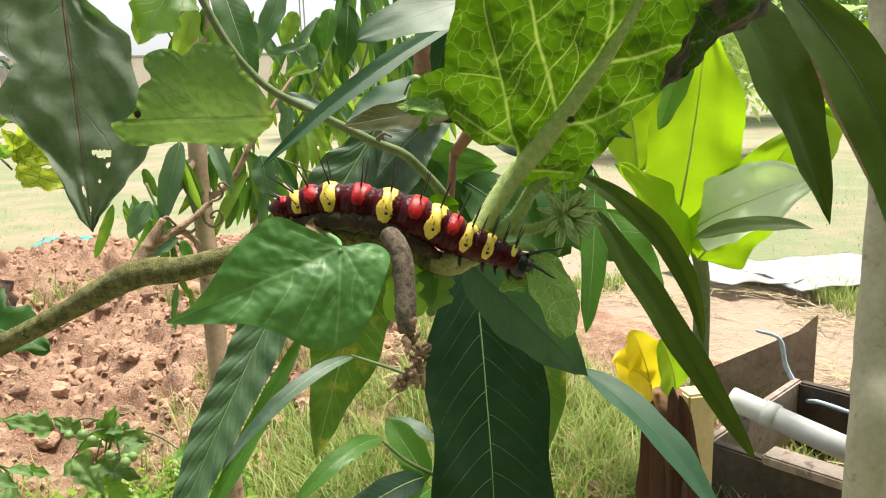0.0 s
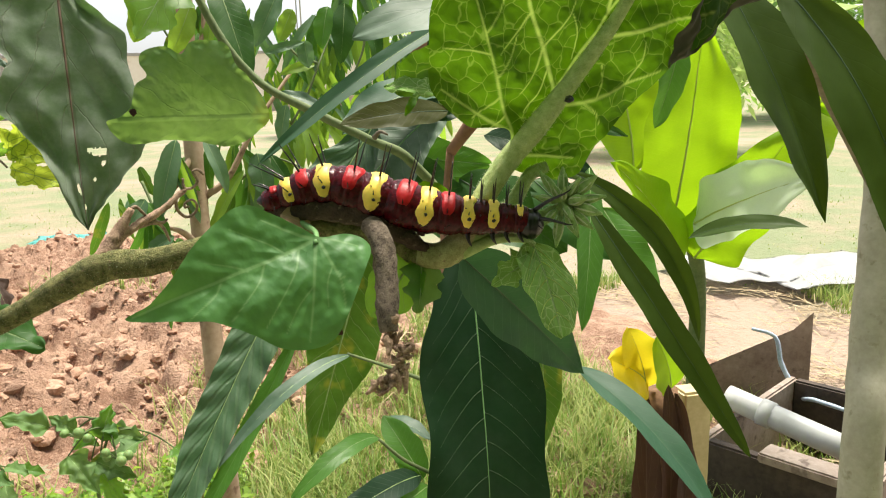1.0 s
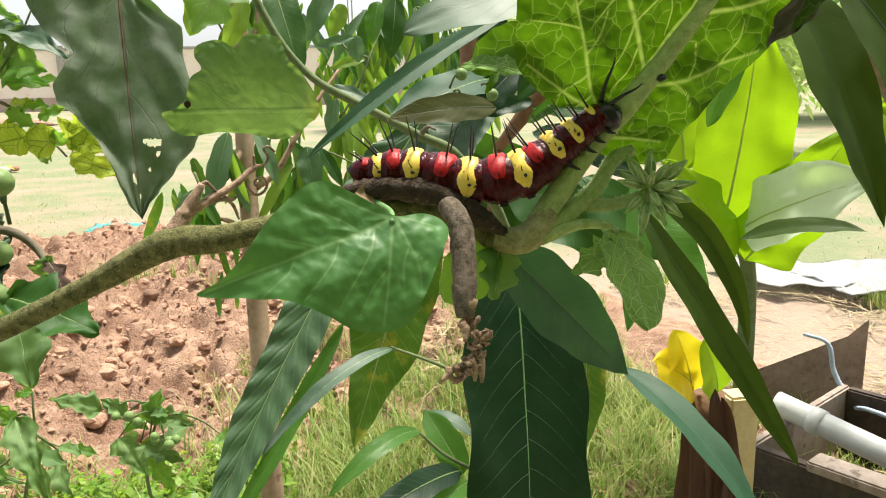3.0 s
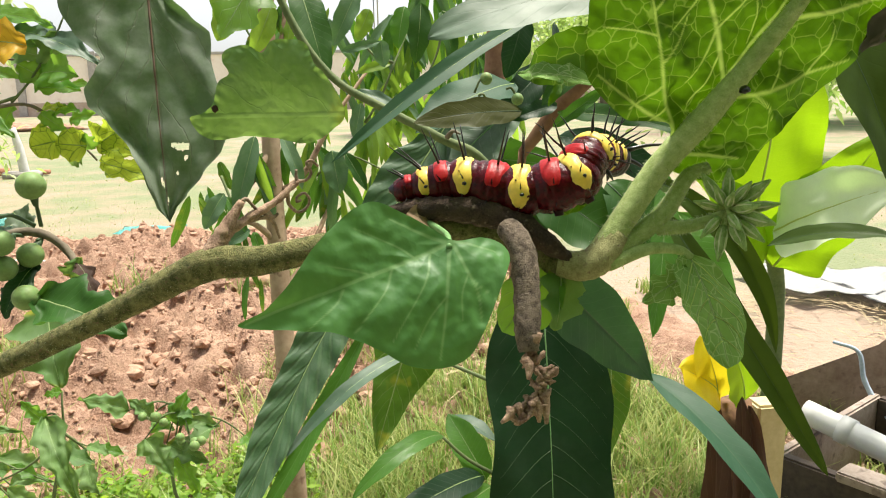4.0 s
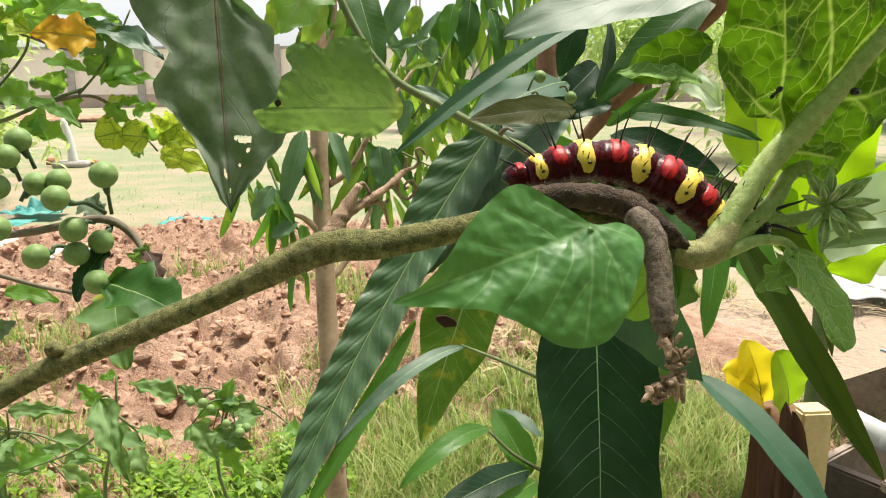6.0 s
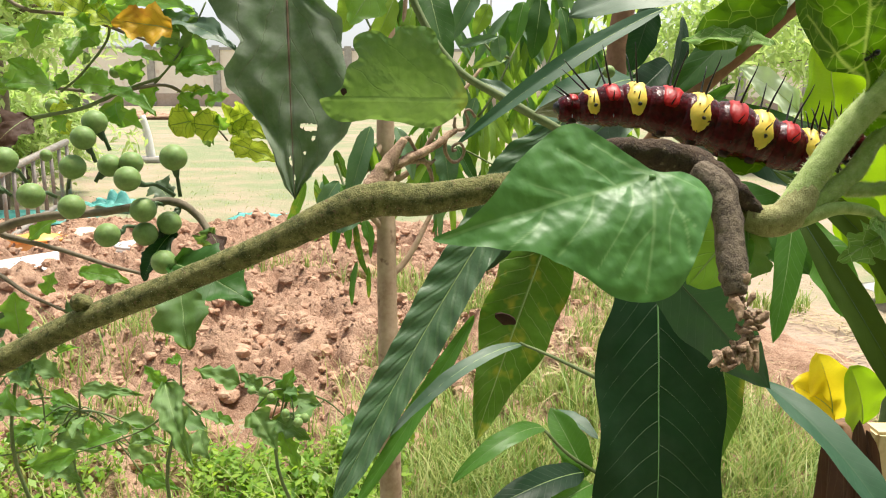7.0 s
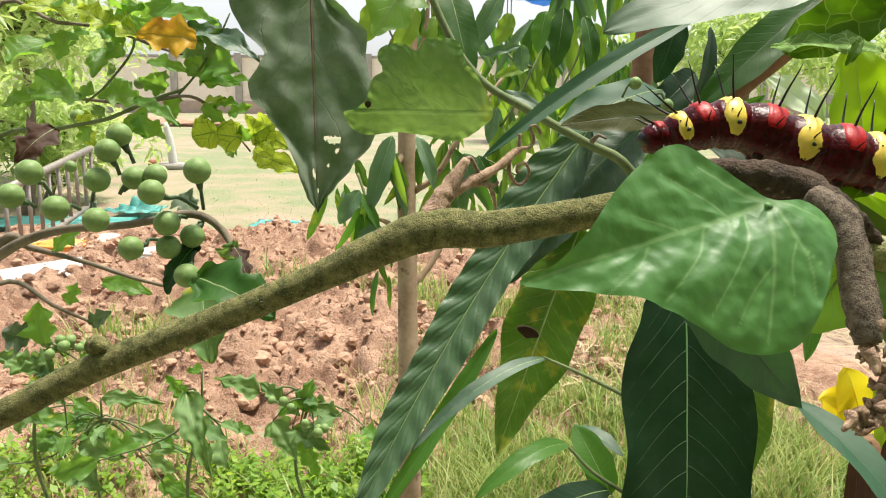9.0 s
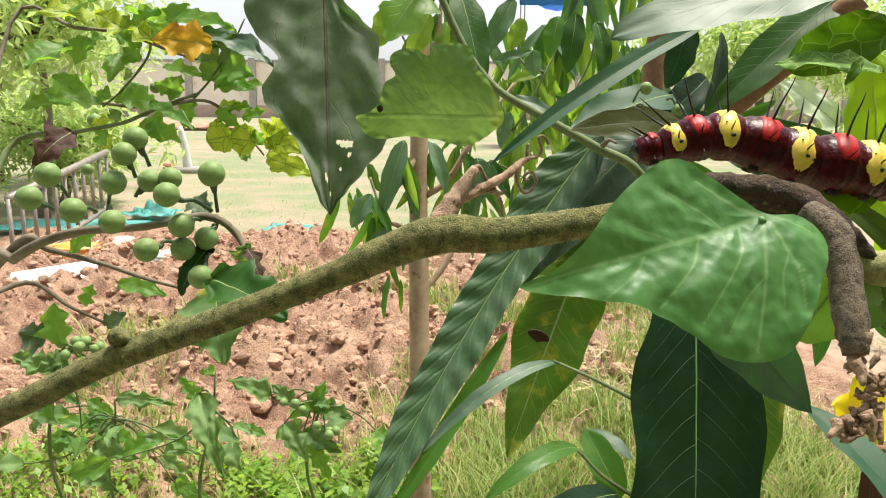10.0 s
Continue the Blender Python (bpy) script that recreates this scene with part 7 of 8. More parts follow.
    part("tendril", tube([(-0.0403, 0.0180, 0.0032), (-0.0398, 0.0183, 0.0027), (-0.0390, 0.0188, 0.0025), (-0.0383, 0.0192, 0.0030)], [0.0003, 0.0003, 0.0003, 0.0002], 8, 4, 0.1, 6), M_TENDRIL, knob)
    # leaves of the branch
    heart = [(1.0, 0.0), (3.0, 1.4), (4.8, 3.0), (6.6, 4.8), (8.9, 7.8), (8.3, 11.9), (6.0, 16.8), (3.4, 20.7), (1.9, 24.5), (1.5, 28.2), (-1.9, 22.2), (-4.3, 17.8), (-7.8, 13.9), (-10.9, 11.2), (-12.9, 7.4), (-13.1, 3.9), (-11.0, 0.8), (-6.0, -4.4), (-3.6, -6.5), (-1.7, -6.4), (-0.2, -4.4), (0.3, -1.4)]
    ribs = [(0.5, ((0.8, 0.2), (0.6, 8), (0.9, 17), (1.4, 27.4))), (0.4, ((0.7, 0.4), (-3.2, 2.4), (-7.5, 4.6), (-12.0, 7.2))), (0.36, ((0.6, 0.1), (-3.0, 0.0), (-6.5, -0.2), (-9.8, 0.6))), (0.3, ((0.6, -0.2), (-0.9, -2.4), (-2.4, -4.8))), (0.36, ((0.9, 0.6), (3.6, 3.6), (6.2, 6.4)))]
    for y0, x1, y1 in ((3.2, -7.8, 11.8), (8.5, -5.4, 16.2), (15.0, -2.6, 21.0), (5.0, 6.6, 11.0), (11.0, 4.2, 16.6)):
        ribs.append((0.22, ((0.4, y0), (0.4 * x1, y0 + 0.28 * (y1 - y0)), (x1, y1))))
    for x0, y0, x1, y1 in ((-5.5, 3.6, -9.6, 9.6), (-4.2, 0.0, -8.2, -2.2), (-4.0, 0.0, -8.9, 2.9)):
        ribs.append((0.16, ((x0, y0), (0.55 * x0 + 0.45 * x1 + 0.2, 0.55 * y0 + 0.45 * y1 + 0.4), (x1, y1))))

    def heart_fold(x, y):
        valley = -0.9 * math.exp(-(x - 0.5) ** 2 / 9.0) / (1 + math.exp(-1.2 * (y - 2.0)))
        lobe = -0.14 * max(0.0, -x - 2.0 + 0.35 * y) ** 1.6 * 0.5
        return valley + lobe - 0.004 * max(0.0, y - 12) ** 2 + 0.02 * max(0.0, x) ** 2 - 0.05 * max(0.0, -y) ** 2

    fan_leaf(br, turn_to((-0.01459, -0.00473, 0.00153), (-0.0402, -0.0104, -0.00601), (0.11, -1, 0.73)), heart, (-1.6, 6.5), ribs, heart_fold, M_NEAR, "glossy green heart-shaped leaf", 3, steps=90, pucker=0.36, lump=0.36, curl=0.5)
    part("petiole", tube([(-0.0153, -0.0047, 0.0014), (-0.015, 0.0003, 0.0022), (-0.017, 0.0055, 0.003)], [0.0004, 0.0004, 0.0006], 8, 4), M_RIB_SOFT, br)
    broad = [(-1.2, -1.5), (-3.6, 1.2), (-6.4, 0.0), (-9.4, -1.7), (-14.0, -1.6), (-18.6, -0.6), (-20.6, 2.4), (-22.4, 4.8), (-24.9, 8.6), (-27.5, 14.6), (-29.6, 22.0), (-28.6, 30.0), (-30.0, 36.0), (-25.5, 45.0), (-21.0, 54.0), (-12.0, 63.0), (-3.0, 70.0), (2.0, 74.0), (9.0, 68.0), (17.0, 60.0), (21.0, 50.0), (18.5, 39.4), (17.0, 30.6), (14.6, 25.0), (13.8, 17.4), (11.6, 9.4), (12.2, 2.6), (9.4, -0.6), (5.0, -2.6), (1.0, -3.4)]
    ribs = [(0.6, ((0.0, -3.0), (-0.2, 11), (0.2, 34), (1.0, 72))), (0.55, ((-0.6, 10.6), (-7.0, 14.4), (-14.5, 19.0), (-22.0, 25.5), (-27.0, 34.0))), (0.45, ((-1.2, -1.2), (-3.4, 1.6), (-8.4, 4.6), (-14.0, 8.8), (-22.5, 15.5), (-27.5, 23.0))), (0.5, ((-3.0, 1.2), (-8.0, 0.6), (-17.4, 0.4))), (0.6, ((0.0, 25), (-7, 33), (-14, 42), (-21, 50))), (0.55, ((0, 40), (-6, 49), (-12, 60))), (0.5, ((0.4, 8), (5.0, 11.5), (9.5, 17.5), (13.0, 23.0))), (0.45, ((0.4, -1.5), (5.0, 1.4), (9.6, 3.6))), (0.55, ((0.4, 20), (8, 28), (15.5, 36))), (0.5, ((0.4, 33), (9, 43), (17.5, 52)))]
    for x0, y0, x1, y1 in ((-8.4, 4.6, -10.5, -0.8), (-14.0, 8.8, -20.6, 5.4), (-11.0, 6.6, -11.5, 13.5), (-16.5, 11.0, -17.0, 17.5), (-7.0, 14.4, -5.2, 6.8), (-12.0, 17.2, -12.6, 9.6), (-14.5, 19.0, -12.0, 28.0), (-20.0, 23.4, -25.0, 20.5), (-7.0, 14.4, -7.0, 25.0), (-4.0, 12.6, -2.6, 4.8), (-1.0, 16.0, -6.0, 21.0), (-18.0, 22.0, -20.5, 30.0), (5.0, 11.5, 9.4, 10.5), (6.5, 13.4, 4.4, 18.4), (10.0, 18.4, 8.0, 25.0), (-5.5, 3.0, -7.0, -1.0)):
        ribs.append((0.2, ((x0, y0), (0.5 * (x0 + x1) + 0.5, 0.5 * (y0 + y1) + 0.5), (x1, y1))))

    def broad_fold(x, y):
        away = 0.18 * max(0.0, x - 0.6) if x > 0 else -0.004 * x * x
        pocket = -1.6 * math.exp(-((x + 4.2) ** 2 + (y - 5.6) ** 2) / 7.0) - 1.2 * math.exp(-((x - 4.0) ** 2 + (y - 16.0) ** 2) / 10.0)
        keel = -0.5 * math.exp(-x * x / 3.0)
        return away + pocket + keel + 0.5 * math.sin(y * 0.5 + x * 0.2) * min(1.0, abs(x) / 10)

    blade = turn_to((0.0184, 0.0034, 0.0131), (0.0642, -0.0062, 0.0778), (0.3, -1, -0.25))
    fan_leaf(br, blade, broad, (-4.0, 24.0), ribs, broad_fold, M_TOP, "large backlit leaf with a net of pale veins", 5, per=14, steps=120, pucker=-0.45, lump=0.5, curl=0.8)
    withered = [(14.0, 24.5), (16.2, 26.5), (18.0, 31.0), (21.0, 38.6), (24.5, 45.0), (28.0, 51.5), (23.0, 57.0), (15.0, 50.0), (11.6, 41.0), (11.4, 32.0)]
    fan_leaf(br, blade, withered, (17.0, 39.0), [(0.3, ((14.8, 27.0), (19.0, 40.0), (25.0, 52.0)))], lambda x, y: 2.4 + 0.1 * (14 - x) + 0.9 * math.sin(y * 0.45), M_WITHER, "withered grey-brown curled leaf margin", 8, per=10, steps=24, pucker=-0.4, lump=1.5, curl=2.0)
    leaf(br, (0.0091, 0.012, 0.0217), (-0.0001, 0.0228, 0.0234), 0.0036, w_oval, M_BUD, (0.1, -0.9, 0.4), 0.6, 0.3, 0.1, None, 0.03, "small curled leaf lobe", nu=24, nv=8, crumple=0.15)
    leaf(br, (0.0111, 0.0129, 0.028), (0.0014, 0.0224, 0.0232), 0.0075, w_oval, M_TOP, (-0.2, -1, 0.2), 0.5, 0.2, 0.05, None, 0.03)
    leaf(br, (0.0031, 0.0083, 0.0223), (0.0007, 0.0075, 0.0186), 0.0017, w_lance, M_TOP, (-0.2, -1, 0.2), 0.5, 0.2, 0.05, None, 0.03)
    leaf(br, (0.0196, 0.0012, -0.0022), (0.0199, -0.0112, -0.0146), 0.0098, w_oval, M_BUD, (0.2, -1, 0.1), 0.3, 0.1, 0.03, M_RIB, 0.02, "downy young leaf hanging down", nu=40, nv=20, veins=5, veinsize=0.012, crumple=0.06, vein_mat=M_VEIN)
    leaf(br, (0.019, -0.0005, -0.0044), (0.0117, -0.0022, -0.0079), 0.0055, w_lobed, M_BUD, (-0.1, -1, 0.4), 0.5, 0.3, 0.1, M_RIB, 0.04)
    leaf(br, (0.0006, 0.0033, -0.0037), (-0.0073, 0.0002, -0.0118), 0.0085, w_oval, M_LOBED, (-0.1, -1, 0.2), 0.4, 0.2, 0.06, M_RIB, 0.03)
    leaf(br, (0.0015, 0.003, -0.0037), (0, -0.0004, -0.0118), 0.0075, w_lobed, M_PATCHY, (0.3, -1, 0.2), 0.5, 0.2, 0.08, M_RIB, 0.03)
    leaf(br, (0.001, 0.0112, 0.0046), (0.0079, 0.0089, 0.0058), 0.005, w_oval, M_TOP, (0, -1, 0.2), 0.4, 0.2, 0.05, None)
    leaf(br, (-0.0156, 0.005, 0.0022), (-0.0198, 0.0044, 0.0046), 0.0045, w_oval, M_HUSKLEAF, (0, -0.8, 0.8), 0.5, 0.3, 0.1, None, label="dry scale on the stem")
    # flower buds
    hub = Vector((0.025, 0.0015, 0.0039))
    for k, (tip, size) in enumerate((((0.0289, -0.0007, 0.0075), 1.0), ((0.0292, -0.0018, 0.0026), 1.0), ((0.0259, -0.0017, -0.0002), 0.9), ((0.0233, -0.0004, -0.0017), 0.8), ((0.025, 0.0014, 0.0085), 0.85), ((0.0221, 0.002, 0.0081), 0.8), ((0.0268, -0.0019, 0.0048), 0.9), ((0.0279, -0.0019, 0.0007), 0.8), ((0.023, 0.0004, 0.0067), 0.7), ((0.0249, -0.002, 0.0023), 0.7), ((0.0264, -0.0008, 0.0072), 0.7), ((0.0301, -0.001, 0.0048), 0.75), ((0.0205, 0.0002, 0.0052), 0.6), ((0.0215, 0.0001, 0.0012), 0.65), ((0.0241, -0.0015, 0.0062), 0.55))):
        tip = Vector(tip)
        way = (tip - hub).normalized()
        mid = hub.lerp(tip, 0.38)
        bud = part("flower_bud", tube([mid, mid.lerp(tip, 0.35), mid.lerp(tip, 0.8), tip + way * 0.0013], [0.0005, 0.001 * size, 0.00095 * size, 0.00016], 12, 5, 0.05, k), M_BUDS, br, "closed downy green flower bud")
        for turn in range(5):
            a = turn * 1.2566
            side = way.orthogonal().normalized()
            off = (side * math.cos(a) + way.cross(side) * math.sin(a)) * 0.0009 * size
            part("ridge", tube([mid + off * 0.5, mid.lerp(tip, 0.4) + off, mid.lerp(tip, 0.8) + off * 0.92, tip + way * 0.0012], [0.00012, 0.00016, 0.00014, 0.00006], 5, 3), M_FUZZ, bud)
        part("pedicel", tube([hub, hub.lerp(mid, 0.5) + Vector((0, 0, 0.0003)), mid], [0.0004, 0.0004, 0.0005], 7, 3), M_STEM_PALE, bud)
    # dark frass in the leaf axil
    part("frass", rock(0.0008, 8, 0.6, 2), M_BLACK, br, "dark speck in the leaf axil", Matrix.Translation((0.0249, -0.0018, 0.0204)))
    part("stem_knob", rock(0.0014, 12, 1.0, 2), M_STEM, br, "small green knob on the stem", Matrix.Translation((-0.0875, 0.023, -0.0198)))
    return br


M_WITHER = leaf_material("leaf_withered_grey", (0.02, 0.028, 0.014), (0.06, 0.06, 0.04), (0.13, 0.11, 0.08), (0.05, 0.05, 0.02), side_mix=0.0, mid_mix=0.0, gloss=0.7, through=0.08, relief=0.8, cell=200.0, marked=True)
M_HUSKLEAF = leaf_material("leaf_dry_scale", (0.25, 0.17, 0.1), (0.36, 0.27, 0.17), (0.4, 0.3, 0.2), (0.4, 0.28, 0.15), sides=5, gloss=0.8, through=0.2)
M_BUDS = surface("bud_downy_green", (0.13, 0.23, 0.05), (0.38, 0.52, 0.19), 900.0, 0.85, 0.6, 0.0003)
branch = build_branch()


# ---------------------------------------------------------------- caterpillar
# name of the band, place along the body (0 tail tip .. 5 head), radius in mm, length in mm
RINGS = (
    ("tail", 0.0, 1.9, 3.2), ("yellow", 0.33, 2.4, 3.4), ("red", 0.62, 2.85, 4.4), ("yellow", 1.0, 3.1, 4.6), ("red", 1.5, 3.35, 6.2), ("yellow", 2.0, 3.55, 5.2),
    ("red", 2.55, 3.7, 5.8), ("yellow", 3.0, 3.55, 4.8), ("red", 3.52, 3.25, 4.8), ("yellow", 4.0, 2.95, 3.7), ("maroon", 4.2, 2.75, 3.4), ("yellow", 4.4, 2.6, 3.2), ("maroon", 4.6, 2.35, 3.2), ("collar", 4.8, 2.2, 2.9), ("head", 5.0, 2.15, 3.4),
)


def shell(radius, length, lo, hi, span, proud, waver=0.0, seed=0, nu=8, na=22):
    """A patch on the ring's skin: lo..hi along it, span degrees to each side of the back, proud of it in mm."""
    bm = bmesh.new()
    rows = []
    for i in range(nu + 1):
        f = i / nu
        row = []
        for j in range(na + 1):
            a = radians(-span + 2 * span * j / na)
            wob = waver * noise.noise(Vector((a * 1.5, seed, 0.3 + (f > 0.5))))
            narrow = 1 - 0.75 * abs(j / na * 2 - 1) ** 6
            deg = abs(math.degrees(a))
            lobe = 1 - 0.22 * math.exp(-((deg - 48) / 16) ** 2) + 0.26 * math.exp(-((deg - 84) / 20) ** 2) + 0.1 * math.exp(-(deg / 20) ** 2) if span > 100 else 1.0
            x = ((lo + hi) / 2 + (hi - lo) * (f - 0.5) * narrow * lobe * (1 + wob) + 0.04 * noise.noise(Vector((a * 2, seed + 5, 0)))) * length
            edge = min(f, 1 - f, j / na * 2, 2 - 2 * j / na)
            rr = ring_radius(x / length, radius) + (0.05 + proud * min(1.0, edge * 4) if edge > 1e-6 else -0.15)
            row.append(bm.verts.new(Vector((x, math.sin(a) * rr, math.cos(a) * rr)) * 0.001))
        rows.append(row)
    for p, q in zip(rows, rows[1:]):
        for j in range(na):
            bm.faces.new((p[j], p[j + 1], q[j + 1], q[j]))
    return bm


def ring_radius(f, radius):
    """The body's radius at f = -0.5..0.5 along a ring, with soft creases."""
    return radius * 1.11 * (1 - 0.27 * (2 * abs(f)) ** 2.3) * (1 + 0.022 * math.cos(f * 38) * (1 - abs(f)))


def ring_body(radius, length, seed):
    bm = bmesh.new()
    n, sides, rings = 20, 28, []
    for i in range(n + 1):
        f = i / n - 0.5
        rr = ring_radius(f, radius)
        ring = []
        for s in range(sides):
            a = 2 * math.pi * s / sides
            lump = 1 + 0.02 * noise.noise(Vector((math.cos(a) * 2, math.sin(a) * 2, f * 4 + seed)))
            y, z = math.sin(a) * rr * lump, math.cos(a) * rr * lump
            ring.append(bm.verts.new(Vector((f * length * 1.12, y, z if z > 0 else z * 0.86)) * 0.001))
        rings.append(ring)
    for p, q in zip(rings, rings[1:]):
        for s in range(sides):
            bm.faces.new((p[s], p[(s + 1) % sides], q[(s + 1) % sides], q[s]))
    bm.faces.new(rings[0][::-1])
    bm.faces.new(rings[-1])
    return bm


def spine(at, way, size, parent, m, seed, thick=0.18):
    at, way = Vector(at), Vector(way).normalized()
    side = way.cross(Vector((1, 0, 0.2))).normalized()
    pts = [at - way * 0.2, at + way * size * 0.4 + side * size * 0.03, at + way * size * 0.8 - side * size * 0.02, at + way * size]
    bm = tube([p * 0.001 for p in pts], [thick * 0.0011, thick * 0.0008, thick * 0.0005, thick * 0.0002], 7, 3)
    part("spine", bm, M_BLACK, parent, m=m)


def build_caterpillar():
    body = thing("caterpillar", (0, 0, 0), "maroon caterpillar with yellow bands, red patches and black spines", "caterpillar")
    rings = []
    ident = Matrix.Identity(4)
    for k, (kind, _, r, ln) in enumerate(RINGS):
        if kind == "head":
            bm = ring_body(r, ln, k)
            for v in bm.verts:
                f = v.co.x / (ln * 0.00056)
                round_off = math.sqrt(max(0.03, 1 - f * f)) if f > 0 else 1.0
                v.co.y *= round_off
                v.co.z = v.co.z * round_off * 1.1 - 0.0006
            seg = part("head", bm, M_BLACK, body, "glossy black head")
            spine((0.2, -0.8, r * 0.9), (0.8, -0.3, 0.6), 6.5, seg, ident, k, 0.34)
            spine((0.4, -0.9, r * 0.3), (1.0, -0.45, -0.05), 6.0, seg, ident, k + 50, 0.34)
            for s in (-1, 1):
                part("jaw", rock(0.0005, 3 + s, 1.0, 1), M_BELLY, seg, m=Matrix.Translation((0.0012, 0.0005 * s, -0.0013)))
                spine((0.6, s * r * 0.7, -0.3), (0.6, s, -0.2), 1.6, seg, ident, k + 7 * s, 0.14)
        else:
            seg = part("body_segment", ring_body(r, ln, k), M_MAROON, body, "glossy maroon body segment" if kind != "tail" else "maroon tail segment")
            if kind == "yellow":
                part("yellow_band", shell(r, ln, -0.34, 0.31, 116, 0.09, 0.5, k), M_YEL, seg, "bright yellow band")
                for s in (-1, 1):
                    for f, deg, size in ((0.04, 86, 0.00034), (-0.14, 58, 0.00013)):
                        rr = ring_radius(f, r) + 0.12
                        at = Vector((f * ln, s * rr * math.sin(radians(deg)), rr * math.cos(radians(deg))))
                        part("black_dot", rock(size, k, 0.9, 1), M_BLACK, seg, m=Matrix.Translation(at * 0.001))
            elif kind == "red":
                part("red_patch", shell(r, ln, -0.27, 0.27, 84, 0.1, 0.4, k), M_RED, seg, "red patch on the back")
            elif kind == "tail":
                part("red_patch", shell(r, ln, -0.1, 0.35, 60, 0.1, 0.3, k), M_RED, seg, "dull red patch")
                part("tail_plate", rock(0.0012, 5, 0.9, 2), M_BLACK, seg, "black tail plate", Matrix.Translation((-0.0015, -0.0003, 0.0003)))
            elif kind == "collar":
                part("yellow_band", shell(r, ln, -0.2, 0.2, 70, 0.06, 0.3, k), M_YEL, seg, "small yellow collar patch")
            back = -0.25 if k < 4 else 0.0
            long = 6.3 if 1 <= k <= 8 else 4.8
            if kind == "tail":
                long = 3.0
            if kind == "maroon":
                long = 4.2
            for s in (-1, 1):
                a = radians(24 * s)
                spine((0, math.sin(a) * r, math.cos(a) * r), (back - (0.9 if k == 0 else 0.55 if k == 1 else 0), math.sin(a), math.cos(a)), long * (1.0 if s < 0 else 0.9), seg, ident, k * 7 + s)
                a = radians(78 * s)
                spine((0, math.sin(a) * r, math.cos(a) * r), (back * 0.5, math.sin(a), math.cos(a) + 0.35), long * 0.42, seg, ident, k * 9 + s, 0.13)
                a = radians(112 * s)
                spine((0, math.sin(a) * r * 0.95, math.cos(a) * r * 0.95), (-0.2, math.sin(a), math.cos(a) - 0.2), 1.3, seg, ident, k * 11 + s, 0.1)
            if k in (0, 4, 5, 6, 7):
                for s in (-1, 1):
                    part("proleg", tube([Vector((0, s * r * 0.35, -r * 0.6)) * 0.001, Vector((0, s * r * 0.42, -r * 0.85)) * 0.001, Vector((0, s * r * 0.45, -r * 1.0)) * 0.001], [0.0009, 0.0007, 0.0006], 10, 4, 0.05, k), M_BELLY, seg, "dark stubby proleg")
            if k in (9, 11, 12, 13):
                for s in (-1, 1):
                    part("leg", tube([Vector((0, s * r * 0.4, -r * 0.6)) * 0.001, Vector((0.3, s * r * 0.6, -r * 1.1)) * 0.001, Vector((0.9, s * r * 0.55, -r * 1.45)) * 0.001], [0.0005, 0.0003, 0.0001], 8, 4), M_BLACK, seg, "pointed black leg")
        rings.append(seg)
    return body, rings


caterpillar, caterpillar_rings = build_caterpillar()


def build_ant():
    ant = thing("ant", (0, 0, 0), "tiny black ant on the backlit leaf", "ant")
    for x, r in ((-0.75, 0.42), (-0.1, 0.24), (0.55, 0.3)):
        bm = bmesh.new()
        bmesh.ops.create_uvsphere(bm, u_segments=10, v_segments=8, radius=r * 0.001)
        for v in bm.verts:
            v.co.x *= 1.35
        part({-0.75: "abdomen", -0.1: "thorax", 0.55: "head"}[x], bm, M_BLACK, ant, m=Matrix.Translation((x * 0.001, 0, 0.0004)))
    for k in range(3):
        for s in (-1, 1):
            part("leg", tube([(0.0, 0, 0.0004), ((k - 1) * 0.0003, s * 0.0004, 0.0007), ((k - 1) * 0.0007, s * 0.0009, 0)], [0.00006, 0.00005, 0.00003], 5, 2), M_BLACK, ant)
    return ant


ant = build_ant()


# ---------------------------------------------------------------- what moves
def spine_line(ctrl, f):
    p = [Vector(c) for c in ctrl]
    p = [p[0] * 2 - p[1], *p, p[-1] * 2 - p[-2]]
    i = min(int(f), len(ctrl) - 2)
    a, b, c, d = p[i:i + 4]
    t = f - i
    return 0.5 * (2 * b + (c - a) * t + (2 * a - 5 * b + 4 * c - d) * t * t + (3 * b - a - 3 * c + d) * t ** 3)


